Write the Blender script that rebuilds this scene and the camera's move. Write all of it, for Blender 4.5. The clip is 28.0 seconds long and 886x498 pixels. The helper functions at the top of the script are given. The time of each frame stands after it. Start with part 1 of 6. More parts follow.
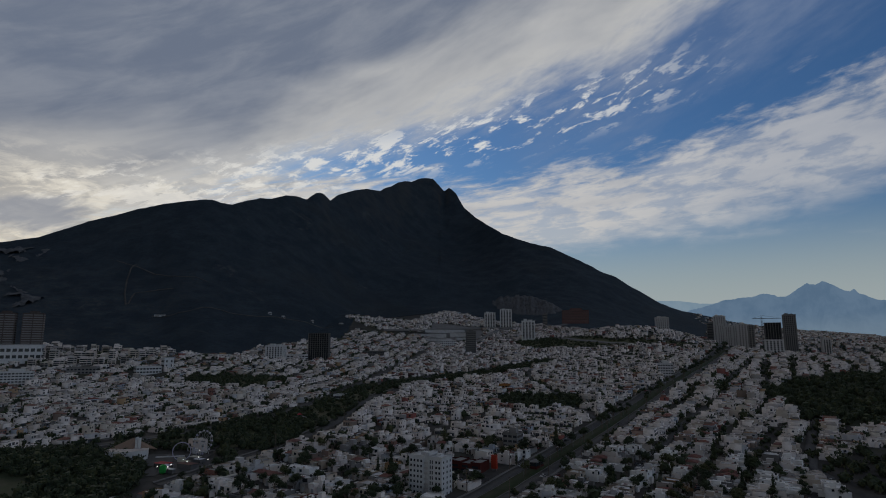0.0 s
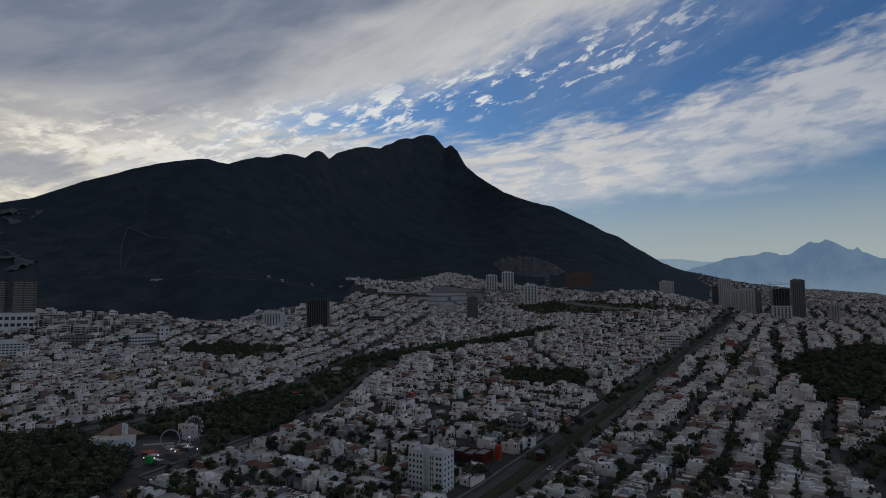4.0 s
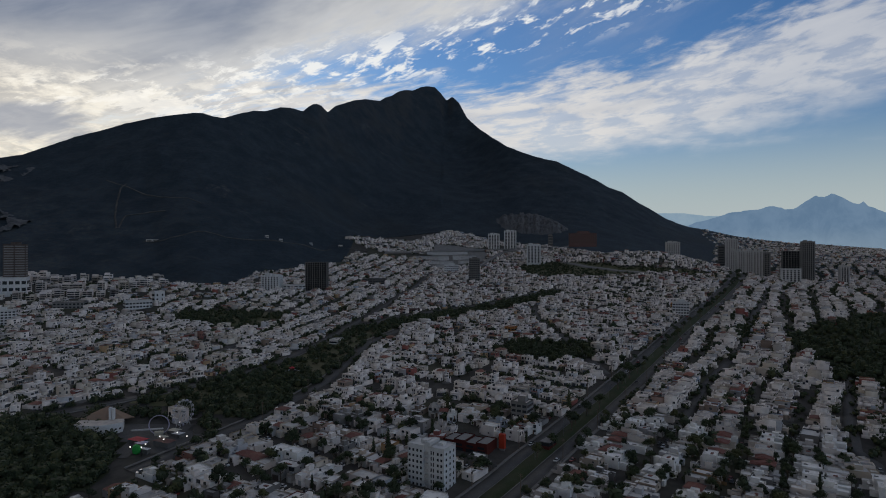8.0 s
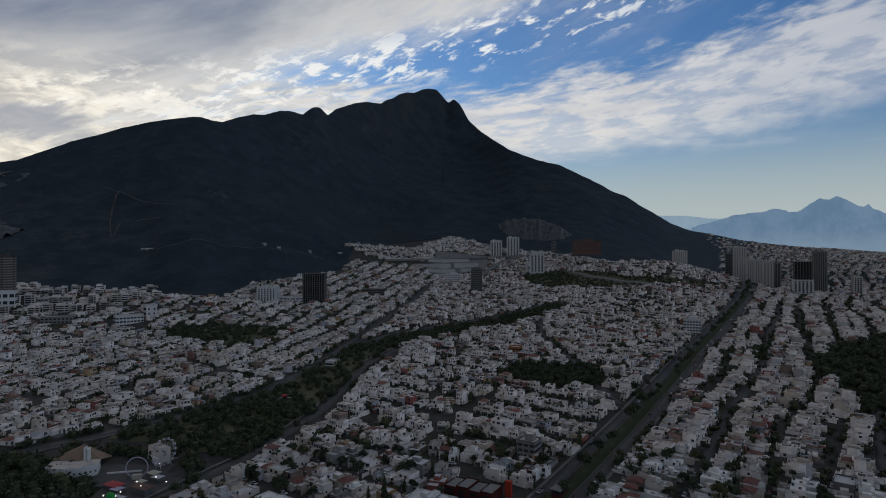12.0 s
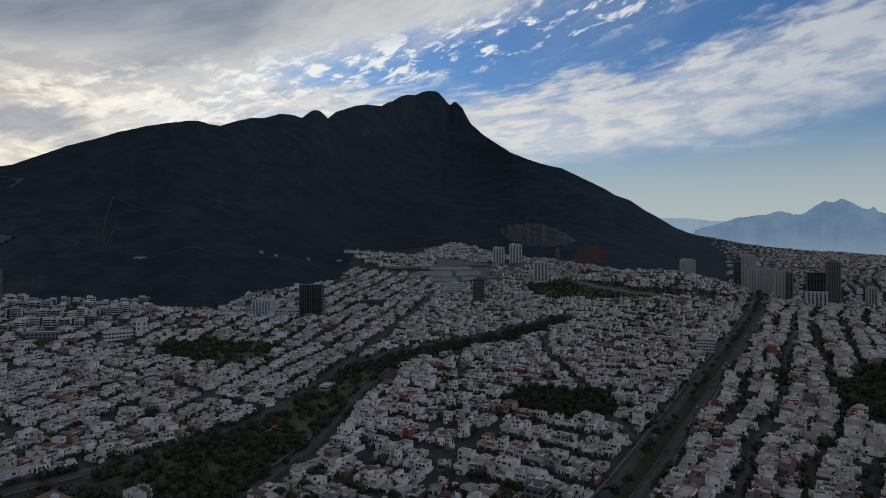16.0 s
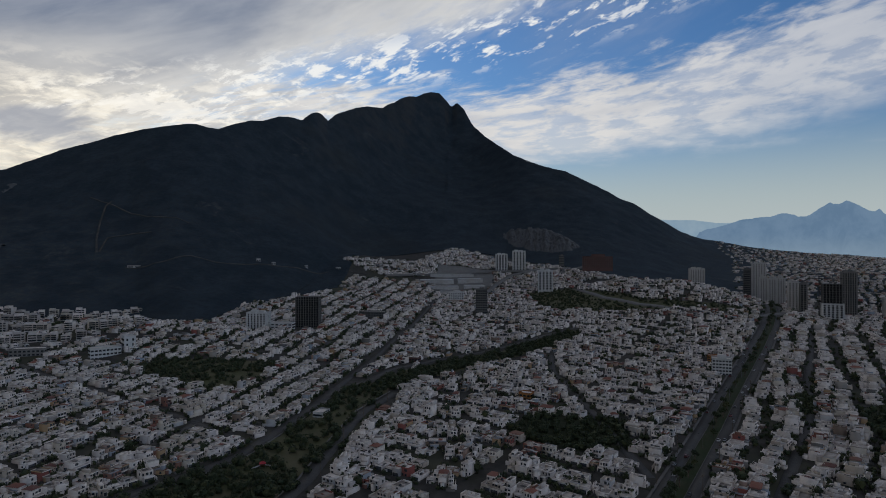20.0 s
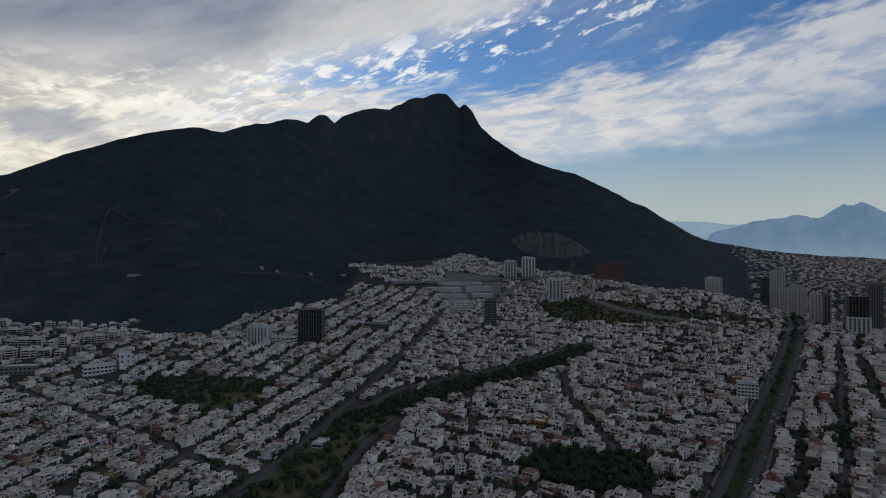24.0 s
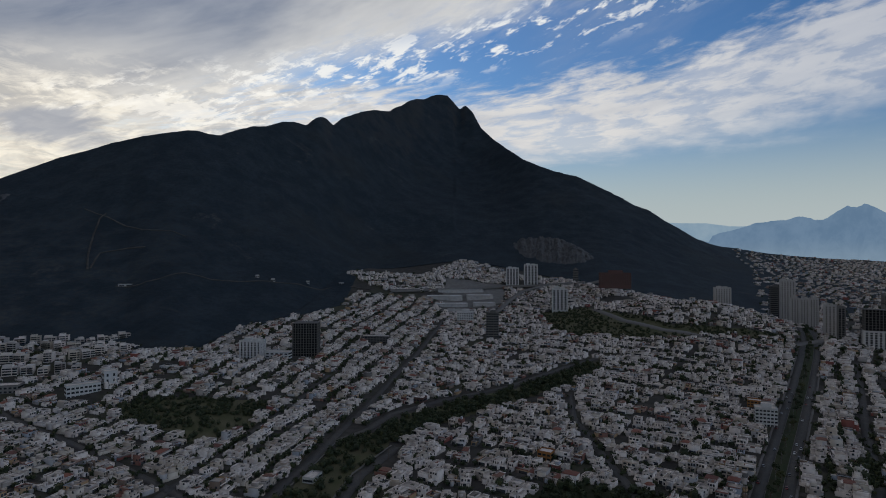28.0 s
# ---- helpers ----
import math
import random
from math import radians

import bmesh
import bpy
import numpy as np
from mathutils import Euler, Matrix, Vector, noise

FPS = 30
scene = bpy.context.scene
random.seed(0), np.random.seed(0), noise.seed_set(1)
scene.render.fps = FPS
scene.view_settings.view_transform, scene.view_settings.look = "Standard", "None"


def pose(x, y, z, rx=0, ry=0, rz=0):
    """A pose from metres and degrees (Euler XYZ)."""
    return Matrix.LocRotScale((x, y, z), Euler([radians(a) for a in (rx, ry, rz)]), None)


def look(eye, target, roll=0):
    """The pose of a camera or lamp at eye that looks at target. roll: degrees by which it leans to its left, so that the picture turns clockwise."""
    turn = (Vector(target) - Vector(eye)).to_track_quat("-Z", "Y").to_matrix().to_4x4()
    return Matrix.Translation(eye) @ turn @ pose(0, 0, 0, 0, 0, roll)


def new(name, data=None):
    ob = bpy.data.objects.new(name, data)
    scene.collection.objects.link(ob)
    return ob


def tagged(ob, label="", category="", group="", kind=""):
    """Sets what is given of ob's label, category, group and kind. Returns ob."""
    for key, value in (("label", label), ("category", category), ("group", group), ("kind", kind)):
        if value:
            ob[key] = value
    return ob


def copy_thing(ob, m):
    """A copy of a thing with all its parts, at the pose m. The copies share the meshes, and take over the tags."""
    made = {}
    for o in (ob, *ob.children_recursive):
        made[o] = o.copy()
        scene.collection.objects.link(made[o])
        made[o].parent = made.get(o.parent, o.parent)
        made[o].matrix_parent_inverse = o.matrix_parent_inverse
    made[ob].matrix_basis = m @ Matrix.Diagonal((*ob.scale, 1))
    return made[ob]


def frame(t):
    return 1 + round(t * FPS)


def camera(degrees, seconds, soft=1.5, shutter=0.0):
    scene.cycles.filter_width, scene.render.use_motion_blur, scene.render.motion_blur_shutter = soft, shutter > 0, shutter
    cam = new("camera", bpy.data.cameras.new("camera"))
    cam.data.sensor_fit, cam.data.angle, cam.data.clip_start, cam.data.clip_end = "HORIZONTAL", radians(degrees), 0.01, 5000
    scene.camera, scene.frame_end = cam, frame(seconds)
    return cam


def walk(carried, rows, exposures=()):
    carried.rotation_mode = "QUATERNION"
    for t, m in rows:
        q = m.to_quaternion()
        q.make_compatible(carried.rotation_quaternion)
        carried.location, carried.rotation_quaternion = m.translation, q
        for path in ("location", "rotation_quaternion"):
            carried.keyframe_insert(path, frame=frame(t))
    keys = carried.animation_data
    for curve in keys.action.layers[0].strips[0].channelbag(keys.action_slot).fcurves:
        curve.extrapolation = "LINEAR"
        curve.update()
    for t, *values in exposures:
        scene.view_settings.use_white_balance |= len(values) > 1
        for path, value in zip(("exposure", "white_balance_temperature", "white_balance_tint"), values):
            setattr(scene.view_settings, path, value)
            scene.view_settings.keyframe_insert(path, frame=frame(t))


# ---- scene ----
cam = camera(74.0, 28.0, soft=1.0)
PATH = [
    (0.0, pose(0.00, -0.00, 82.00, 99.002, 0.000, -0.250)),
    (0.5, pose(-0.00, 3.18, 84.00, 98.608, 0.000, -0.256)),
    (1.0, pose(-0.00, 6.28, 86.01, 98.109, 0.000, -0.216)),
    (1.5, pose(-0.00, 9.32, 88.03, 97.676, 0.000, -0.219)),
    (2.0, pose(0.00, 12.30, 90.04, 97.162, 0.000, -0.198)),
    (2.5, pose(0.01, 15.24, 92.05, 96.637, 0.000, -0.213)),
    (3.0, pose(0.02, 18.14, 94.05, 96.066, 0.000, -0.193)),
    (3.5, pose(0.04, 21.02, 96.04, 95.413, 0.000, -0.169)),
    (5.5, pose(0.11, 32.43, 103.87, 92.717, 0.000, -0.079)),
    (6.0, pose(0.13, 35.28, 105.78, 92.005, 0.000, -0.083)),
    (6.5, pose(0.16, 38.15, 107.68, 91.293, 0.000, -0.057)),
    (7.0, pose(0.18, 41.04, 109.56, 90.572, 0.000, -0.029)),
    (7.5, pose(0.21, 43.96, 111.42, 90.135, 0.000, -0.015)),
    (8.0, pose(0.23, 46.89, 113.26, 90.116, 0.000, -0.000)),
    (8.5, pose(0.26, 49.86, 115.08, 90.129, 0.000, 0.014)),
    (9.0, pose(0.29, 52.86, 116.89, 90.142, 0.000, 0.040)),
    (9.5, pose(0.32, 55.89, 118.68, 90.155, 0.000, 0.048)),
    (10.0, pose(0.35, 58.96, 120.45, 90.168, 0.000, 0.088)),
    (10.5, pose(0.38, 62.07, 122.21, 90.183, 0.000, 0.089)),
    (11.0, pose(0.41, 65.21, 123.96, 90.152, 0.000, 0.107)),
    (11.5, pose(0.44, 68.39, 125.70, 90.184, 0.000, 0.131)),
    (12.0, pose(0.47, 71.61, 127.42, 90.198, 0.000, 0.147)),
    (12.5, pose(0.50, 74.87, 129.14, 90.226, 0.000, 0.163)),
    (14.5, pose(0.60, 88.28, 135.96, 90.267, 0.000, 0.220)),
    (15.0, pose(0.63, 91.72, 137.66, 90.272, 0.000, 0.261)),
    (15.5, pose(0.65, 95.19, 139.36, 90.271, 0.000, 0.269)),
    (16.0, pose(0.67, 98.69, 141.07, 90.286, 0.000, 0.280)),
    (16.5, pose(0.69, 102.22, 142.77, 90.287, 0.000, 0.305)),
    (17.0, pose(0.70, 105.78, 144.49, 90.269, 0.000, 0.337)),
    (17.5, pose(0.72, 109.36, 146.21, 90.289, 0.000, 0.354)),
    (18.0, pose(0.73, 112.96, 147.93, 90.295, 0.000, 0.360)),
    (18.5, pose(0.74, 116.57, 149.67, 90.310, 0.000, 0.380)),
    (19.0, pose(0.75, 120.21, 151.41, 90.310, 0.000, 0.388)),
    (19.5, pose(0.75, 123.85, 153.16, 90.321, 0.000, 0.425)),
    (20.0, pose(0.75, 127.51, 154.92, 90.312, 0.000, 0.448)),
    (20.5, pose(0.75, 131.17, 156.69, 90.310, 0.000, 0.628)),
    (21.0, pose(0.74, 134.83, 158.47, 90.308, 0.000, 0.958)),
    (21.5, pose(0.73, 138.50, 160.26, 90.288, 0.000, 1.104)),
    (23.5, pose(0.66, 153.11, 167.47, 90.287, 0.000, 1.168)),
    (24.0, pose(0.63, 156.74, 169.27, 90.301, 0.000, 1.189)),
    (24.5, pose(0.60, 160.35, 171.08, 90.300, 0.000, 1.172)),
    (25.0, pose(0.56, 163.94, 172.88, 90.293, 0.000, 1.181)),
    (25.5, pose(0.52, 167.51, 174.67, 90.295, 0.000, 1.169)),
    (26.0, pose(0.48, 171.06, 176.44, 90.293, 0.000, 1.192)),
    (26.5, pose(0.42, 174.59, 178.20, 90.274, 0.000, 1.206)),
    (27.0, pose(0.37, 178.09, 179.93, 90.299, 0.000, 1.239)),
    (27.5, pose(0.30, 181.56, 181.64, 90.278, 0.000, 1.224)),
    (28.0, pose(0.24, 185.00, 183.31, 90.300, 0.000, 1.236)),
]
walk(cam, PATH, ((0.0, -0.22), (3.0, -0.14), (8.0, 0.17), (28.0, 0.17)))

# ---- sky and sun ----
SUN_AZ, SUN_EL = -0.62, 0.30      # to the left behind the ridge, low
world = bpy.data.worlds.new("overcast_evening_sky")
scene.world = world
world.use_nodes = True
wt = world.node_tree
wt.nodes.clear()


def wire(tree, kind, **sockets):
    node = tree.nodes.new(kind)
    for key, value in sockets.items():
        if key in ("operation", "noise_dimensions", "data_type", "blend_type", "interpolation_type", "feature", "distance", "mode", "clamp"):
            if key == "clamp":
                node.use_clamp = value
            elif key == "operation":
                node.operation = value
            elif key == "noise_dimensions":
                node.noise_dimensions = value
            elif key == "data_type":
                node.data_type = value
            elif key == "blend_type":
                node.blend_type = value
            elif key == "interpolation_type":
                node.interpolation_type = value
            elif key == "feature":
                node.feature = value
            elif key == "distance":
                node.distance = value
            elif key == "mode":
                node.mode = value
            continue
        sock = node.inputs[int(key[1:])] if key[0] == "i" and key[1:].isdigit() else node.inputs[key]
        if isinstance(value, bpy.types.NodeSocket):
            tree.links.new(value, sock)
        else:
            sock.default_value = value
    return node


def calc(tree, op, a, b=0.0, c=0.0, clamp=False):
    return wire(tree, "ShaderNodeMath", operation=op, clamp=clamp, i0=a, i1=b, i2=c).outputs[0]


def ramp(tree, x, lo, hi):
    """0 below lo, 1 above hi, smooth between."""
    return wire(tree, "ShaderNodeMapRange", interpolation_type="SMOOTHSTEP", i0=x, i1=lo, i2=hi, i3=0.0, i4=1.0).outputs[0]


def blend(tree, f, a, b, how="MIX"):
    node = wire(tree, "ShaderNodeMix", data_type="RGBA", blend_type=how, i0=f)
    for k, v in ((6, a), (7, b)):
        if isinstance(v, bpy.types.NodeSocket):
            tree.links.new(v, node.inputs[k])
        else:
            node.inputs[k].default_value = (*v, 1.0) if len(v) == 3 else v
    return node.outputs[2]


def noise_of(tree, vec, scale, detail=4.0, rough=0.55, warp=0.0):
    return wire(tree, "ShaderNodeTexNoise", Vector=vec, Scale=scale, Detail=detail, Roughness=rough, Distortion=warp).outputs[0]


def build_sky():
    t = wt
    ray = t.nodes.new("ShaderNodeTexCoord").outputs["Generated"]
    sep = wire(t, "ShaderNodeSeparateXYZ", Vector=ray)
    dx, dy, dz = sep.outputs
    az = calc(t, "ARCTAN2", dx, dy)
    el = calc(t, "ARCSINE", dz)
    sky = t.nodes.new("ShaderNodeTexSky")
    sky.sky_type, sky.sun_disc = "NISHITA", False
    sky.sun_elevation, sky.sun_rotation = SUN_EL, SUN_AZ
    sky.air_density, sky.dust_density, sky.ozone_density = 1.2, 0.6, 2.5
    clear = blend(t, 1.0, sky.outputs[0], (0.036, 0.056, 0.084), "MULTIPLY")
    # streak coordinates: along and across the drift of the clouds
    along = calc(t, "ADD", calc(t, "MULTIPLY", az, 0.93), calc(t, "MULTIPLY", el, 0.37))
    across = calc(t, "SUBTRACT", calc(t, "MULTIPLY", el, 0.93), calc(t, "MULTIPLY", az, 0.37))
    soft = wire(t, "ShaderNodeCombineXYZ", i0=calc(t, "MULTIPLY", along, 1.0), i1=calc(t, "MULTIPLY", across, 3.4), i2=0.3).outputs[0]
    fine = wire(t, "ShaderNodeCombineXYZ", i0=calc(t, "MULTIPLY", az, 1.1), i1=calc(t, "MULTIPLY", el, 3.0), i2=4.0).outputs[0]
    big = noise_of(t, soft, 2.6, 5.0, 0.55, 0.3)
    mid = noise_of(t, soft, 7.0, 6.0, 0.58, 0.3)
    puff = noise_of(t, fine, 16.0, 7.0, 0.62, 0.4)
    wisp = noise_of(t, soft, 18.0, 6.0, 0.62, 0.35)
    fan = calc(t, "DIVIDE", calc(t, "SUBTRACT", el, 0.13), calc(t, "MAXIMUM", calc(t, "ADD", az, 0.8), 0.3))
    fanned = wire(t, "ShaderNodeCombineXYZ", i0=calc(t, "MULTIPLY", az, 1.1), i1=calc(t, "MULTIPLY", fan, 4.6), i2=7.7).outputs[0]
    comb = noise_of(t, fanned, 15.0, 6.0, 0.6, 0.25)
    bed = noise_of(t, fanned, 5.0, 5.0, 0.55, 0.2)
    tuft = noise_of(t, soft, 19.0, 8.0, 0.68, 0.3)
    # upper sheet of stratus: above a line that climbs to the right
    line = calc(t, "SUBTRACT", calc(t, "SUBTRACT", el, calc(t, "MULTIPLY", az, 0.36)), 0.345)
    lift = calc(t, "MULTIPLY", calc(t, "MULTIPLY", ramp(t, az, -0.02, -0.2), ramp(t, az, -0.5, -0.3)), 0.012)
    edge = calc(t, "ADD", calc(t, "SUBTRACT", line, lift), calc(t, "ADD", calc(t, "MULTIPLY", calc(t, "SUBTRACT", big, 0.5), 0.22), calc(t, "MULTIPLY", calc(t, "SUBTRACT", wisp, 0.5), 0.10)))
    sheet = ramp(t, edge, -0.05, 0.075)
    haze = calc(t, "MULTIPLY", calc(t, "MULTIPLY", ramp(t, edge, -0.20, -0.02), ramp(t, az, 0.05, 0.35)), calc(t, "ADD", 0.25, calc(t, "MULTIPLY", ramp(t, mid, 0.35, 0.65), 0.4)))
    # veil of cirrus below the blue gap, wide to the right
    top = calc(t, "ADD", calc(t, "MULTIPLY", calc(t, "MULTIPLY", az, az), 0.24), 0.280)
    under = calc(t, "SUBTRACT", top, el)
    under = calc(t, "ADD", under, calc(t, "ADD", calc(t, "MULTIPLY", calc(t, "SUBTRACT", comb, 0.5), 0.13), calc(t, "MULTIPLY", calc(t, "SUBTRACT", bed, 0.5), 0.12)))
    veil = calc(t, "MULTIPLY", ramp(t, under, -0.012, 0.05), ramp(t, calc(t, "SUBTRACT", calc(t, "ADD", el, calc(t, "MULTIPLY", calc(t, "SUBTRACT", bed, 0.5), 0.16)), calc(t, "MULTIPLY", az, 0.10)), 0.105, 0.185))
    veil = calc(t, "MULTIPLY", veil, calc(t, "SUBTRACT", 1.0, calc(t, "MULTIPLY", ramp(t, az, 0.2, 0.6), 0.3)))
    veil = calc(t, "MULTIPLY", veil, calc(t, "ADD", 0.58, calc(t, "MULTIPLY", ramp(t, comb, 0.38, 0.58), 0.42)))
    # small broken puffs in the gap and low on the sunny side
    gap = calc(t, "MULTIPLY", ramp(t, calc(t, "ADD", calc(t, "MULTIPLY", tuft, 0.65), calc(t, "ADD", calc(t, "MULTIPLY", puff, 0.35), calc(t, "MULTIPLY", calc(t, "MULTIPLY", ramp(t, az, 0.06, -0.08), ramp(t, az, -0.42, -0.3)), 0.03))), 0.515, 0.60), calc(t, "MULTIPLY", ramp(t, calc(t, "ABSOLUTE", calc(t, "ADD", line, calc(t, "ADD", calc(t, "MULTIPLY", az, 0.15), 0.014))), 0.062, 0.012), ramp(t, az, 0.55, 0.2)))
    low = calc(t, "MULTIPLY", ramp(t, az, 0.02, -0.22), ramp(t, el, 0.31, 0.21))
    bank = calc(t, "MULTIPLY", low, ramp(t, calc(t, "ADD", mid, calc(t, "MULTIPLY", puff, 0.45)), 0.62, 0.74))
    # a white bank of puffs over the western ridge, and a grey cloud beside it
    def oval(a0, e0, ra, re):
        u, v = calc(t, "DIVIDE", calc(t, "SUBTRACT", az, a0), ra), calc(t, "DIVIDE", calc(t, "SUBTRACT", el, e0), re)
        return calc(t, "SUBTRACT", 1.0, calc(t, "SQRT", calc(t, "ADD", calc(t, "MULTIPLY", u, u), calc(t, "MULTIPLY", v, v))))
    heap = ramp(t, calc(t, "ADD", oval(-0.46, 0.218, 0.13, 0.023), calc(t, "MULTIPLY", calc(t, "SUBTRACT", tuft, 0.5), 4.0)), 0.15, 0.5)
    gloom = ramp(t, calc(t, "ADD", oval(-0.63, 0.180, 0.11, 0.036), calc(t, "MULTIPLY", calc(t, "SUBTRACT", mid, 0.5), 2.4)), 0.0, 0.6)
    # light through the clouds
    vx = calc(t, "MULTIPLY", calc(t, "SUBTRACT", az, -0.68), 1.05)
    vy = calc(t, "MULTIPLY", calc(t, "SUBTRACT", el, 0.15), 2.6)
    near = calc(t, "SQRT", calc(t, "ADD", calc(t, "MULTIPLY", vx, vx), calc(t, "MULTIPLY", vy, vy)))
    glow = ramp(t, near, 0.62, 0.02)
    thick = ramp(t, calc(t, "ADD", line, calc(t, "MULTIPLY", calc(t, "SUBTRACT", big, 0.5), 0.30)), 0.03, 0.21)
    grey = blend(t, thick, (0.58, 0.58, 0.575), (0.165, 0.20, 0.275))
    grey = blend(t, calc(t, "MULTIPLY", ramp(t, mid, 0.35, 0.75), 0.35), grey, (0.42, 0.44, 0.48))
    grey = blend(t, ramp(t, el, 0.5, 1.0), grey, (0.112, 0.130, 0.182))
    grey = blend(t, ramp(t, dy, 0.5, -0.4), grey, (0.050, 0.060, 0.084))
    white = blend(t, ramp(t, bed, 0.3, 0.66), (0.46, 0.475, 0.51), (0.63, 0.62, 0.61))
    col = blend(t, ramp(t, el, 0.24, 0.03), clear, (0.38, 0.43, 0.435))
    col = blend(t, veil, col, white)
    col = blend(t, haze, col, (0.23, 0.29, 0.42))
    col = blend(t, sheet, col, grey)
    col = blend(t, calc(t, "MULTIPLY", gap, 0.9), col, (0.80, 0.80, 0.78))
    dark = blend(t, ramp(t, puff, 0.40, 0.60), (0.36, 0.38, 0.41), (0.92, 0.87, 0.77))
    col = blend(t, calc(t, "MULTIPLY", bank, 0.6), col, dark)
    col = blend(t, calc(t, "MULTIPLY", glow, 0.24), col, (1.0, 0.82, 0.54), "SOFT_LIGHT")
    col = blend(t, calc(t, "MULTIPLY", calc(t, "POWER", glow, 3.0), 0.16), col, (0.95, 0.78, 0.48))
    col = blend(t, calc(t, "MULTIPLY", gloom, 0.85), col, (0.31, 0.33, 0.38))
    col = blend(t, calc(t, "MULTIPLY", heap, 0.62), col, (0.86, 0.83, 0.77))
    back = wire(t, "ShaderNodeBackground", Color=col, Strength=1.0)
    out = t.nodes.new("ShaderNodeOutputWorld")
    t.links.new(back.outputs[0], out.inputs[0])


build_sky()
sun = new("sun", bpy.data.lights.new("sun", "SUN"))
sun.data.energy, sun.data.angle, sun.data.color = 0.3, radians(14), (1.0, 0.92, 0.8)
sun.matrix_world = look((0, 0, 0), (-math.sin(SUN_AZ) * math.cos(SUN_EL), -math.cos(SUN_AZ) * math.cos(SUN_EL), -math.sin(SUN_EL)))

# ---- materials ----
def surface(name, rough=0.85, metal=0.0):
    m = bpy.data.materials.new(name)
    m.use_nodes = True
    b = m.node_tree.nodes["Principled BSDF"]
    b.inputs["Roughness"].default_value, b.inputs["Metallic"].default_value = rough, metal
    b.inputs["Specular IOR Level"].default_value = 0.5 if rough < 0.5 else 0.12
    return m, m.node_tree, b


def place_of(t):
    return t.nodes.new("ShaderNodeNewGeometry").outputs["Position"]


def stops(t, fac, colours, hard=True):
    node = t.nodes.new("ShaderNodeValToRGB")
    r = node.color_ramp
    r.interpolation = "CONSTANT" if hard else "LINEAR"
    n = len(colours)
    while len(r.elements) < n:
        r.elements.new(0.5)
    for k, c in enumerate(colours):
        r.elements[k].position = k / n if hard else k / (n - 1)
        r.elements[k].color = (*c, 1)
    t.links.new(fac, node.inputs[0])
    return node.outputs[0]


def varied(name, colours, by="island", rough=0.85, stain=0.35, scale=0.35, bump=0.15, grain=3.0, fleck=0.22):
    """Painted or mineral surface: a palette drawn piece by piece, large stains and fine grain."""
    m, t, b = surface(name, rough)
    if by == "island":
        rnd = t.nodes.new("ShaderNodeNewGeometry").outputs["Random Per Island"]
    elif by in ("tone", "top"):
        rnd = None
    elif by == "object":
        rnd = t.nodes.new("ShaderNodeObjectInfo").outputs["Random"]
    else:
        rnd = noise_of(t, place_of(t), by, 2.0)
    if rnd is None:
        info = t.nodes.new("ShaderNodeObjectInfo")
        col = info.outputs["Color"] if by == "tone" else blend(t, info.outputs["Alpha"], (0.02, 0.02, 0.02), (1.0, 0.98, 0.95))
    else:
        col = stops(t, rnd, colours, by in ("island", "object"))
    p = place_of(t)
    large = noise_of(t, p, scale, 5.0, 0.6)
    small = noise_of(t, p, grain, 4.0, 0.6)
    col = blend(t, calc(t, "MULTIPLY", ramp(t, large, 0.42, 0.72), stain), col, (0.16, 0.15, 0.13))
    col = blend(t, calc(t, "MULTIPLY", ramp(t, small, 0.35, 0.7), fleck), col, (0.25, 0.24, 0.22))
    t.links.new(col, b.inputs["Base Color"])
    bp = wire(t, "ShaderNodeBump", Strength=bump, Distance=0.05, Height=small)
    t.links.new(bp.outputs[0], b.inputs["Normal"])
    return m


WHITES = [(0.74, 0.73, 0.72), (0.80, 0.79, 0.77), (0.66, 0.65, 0.64), (0.78, 0.77, 0.76), (0.56, 0.55, 0.54), (0.72, 0.71, 0.69), (0.81, 0.80, 0.78), (0.62, 0.60, 0.57), (0.76, 0.75, 0.73), (0.48, 0.475, 0.47), (0.69, 0.69, 0.69), (0.79, 0.78, 0.76)]
BEIGES = [(0.62, 0.56, 0.48), (0.50, 0.44, 0.37), (0.42, 0.36, 0.30), (0.66, 0.60, 0.52), (0.55, 0.47, 0.38), (0.36, 0.33, 0.30), (0.58, 0.50, 0.45), (0.46, 0.46, 0.47)]
ACCENTS = [(0.22, 0.10, 0.075), (0.20, 0.15, 0.12), (0.30, 0.29, 0.285), (0.40, 0.27, 0.15), (0.26, 0.08, 0.065), (0.16, 0.155, 0.15), (0.36, 0.25, 0.20), (0.34, 0.38, 0.43)]
ROOFS = [(0.60, 0.585, 0.56), (0.48, 0.465, 0.44), (0.72, 0.71, 0.69), (0.36, 0.34, 0.32), (0.64, 0.62, 0.59), (0.54, 0.525, 0.50), (0.30, 0.285, 0.27), (0.78, 0.77, 0.75), (0.44, 0.41, 0.38), (0.58, 0.56, 0.53), (0.66, 0.65, 0.63), (0.24, 0.23, 0.225), (0.76, 0.75, 0.73), (0.50, 0.47, 0.43)]
WHITES = [(1.03 * c[0], 0.955 * c[1], 0.91 * c[2]) for c in WHITES]
ROOFS = [(0.96 * c[0], 0.885 * c[1], 0.84 * c[2]) for c in ROOFS]
M_WALL = varied("house_plaster", WHITES, stain=0.28, scale=0.25, fleck=0.12)
M_WALLB = varied("tinted_house_plaster", BEIGES, stain=0.25, scale=0.25, fleck=0.14)
M_WALLC = varied("deep_house_plaster", ACCENTS, stain=0.25, scale=0.25, fleck=0.14)
M_ROOF = varied("flat_roof_screed", ROOFS, stain=0.42, scale=0.3, fleck=0.16)
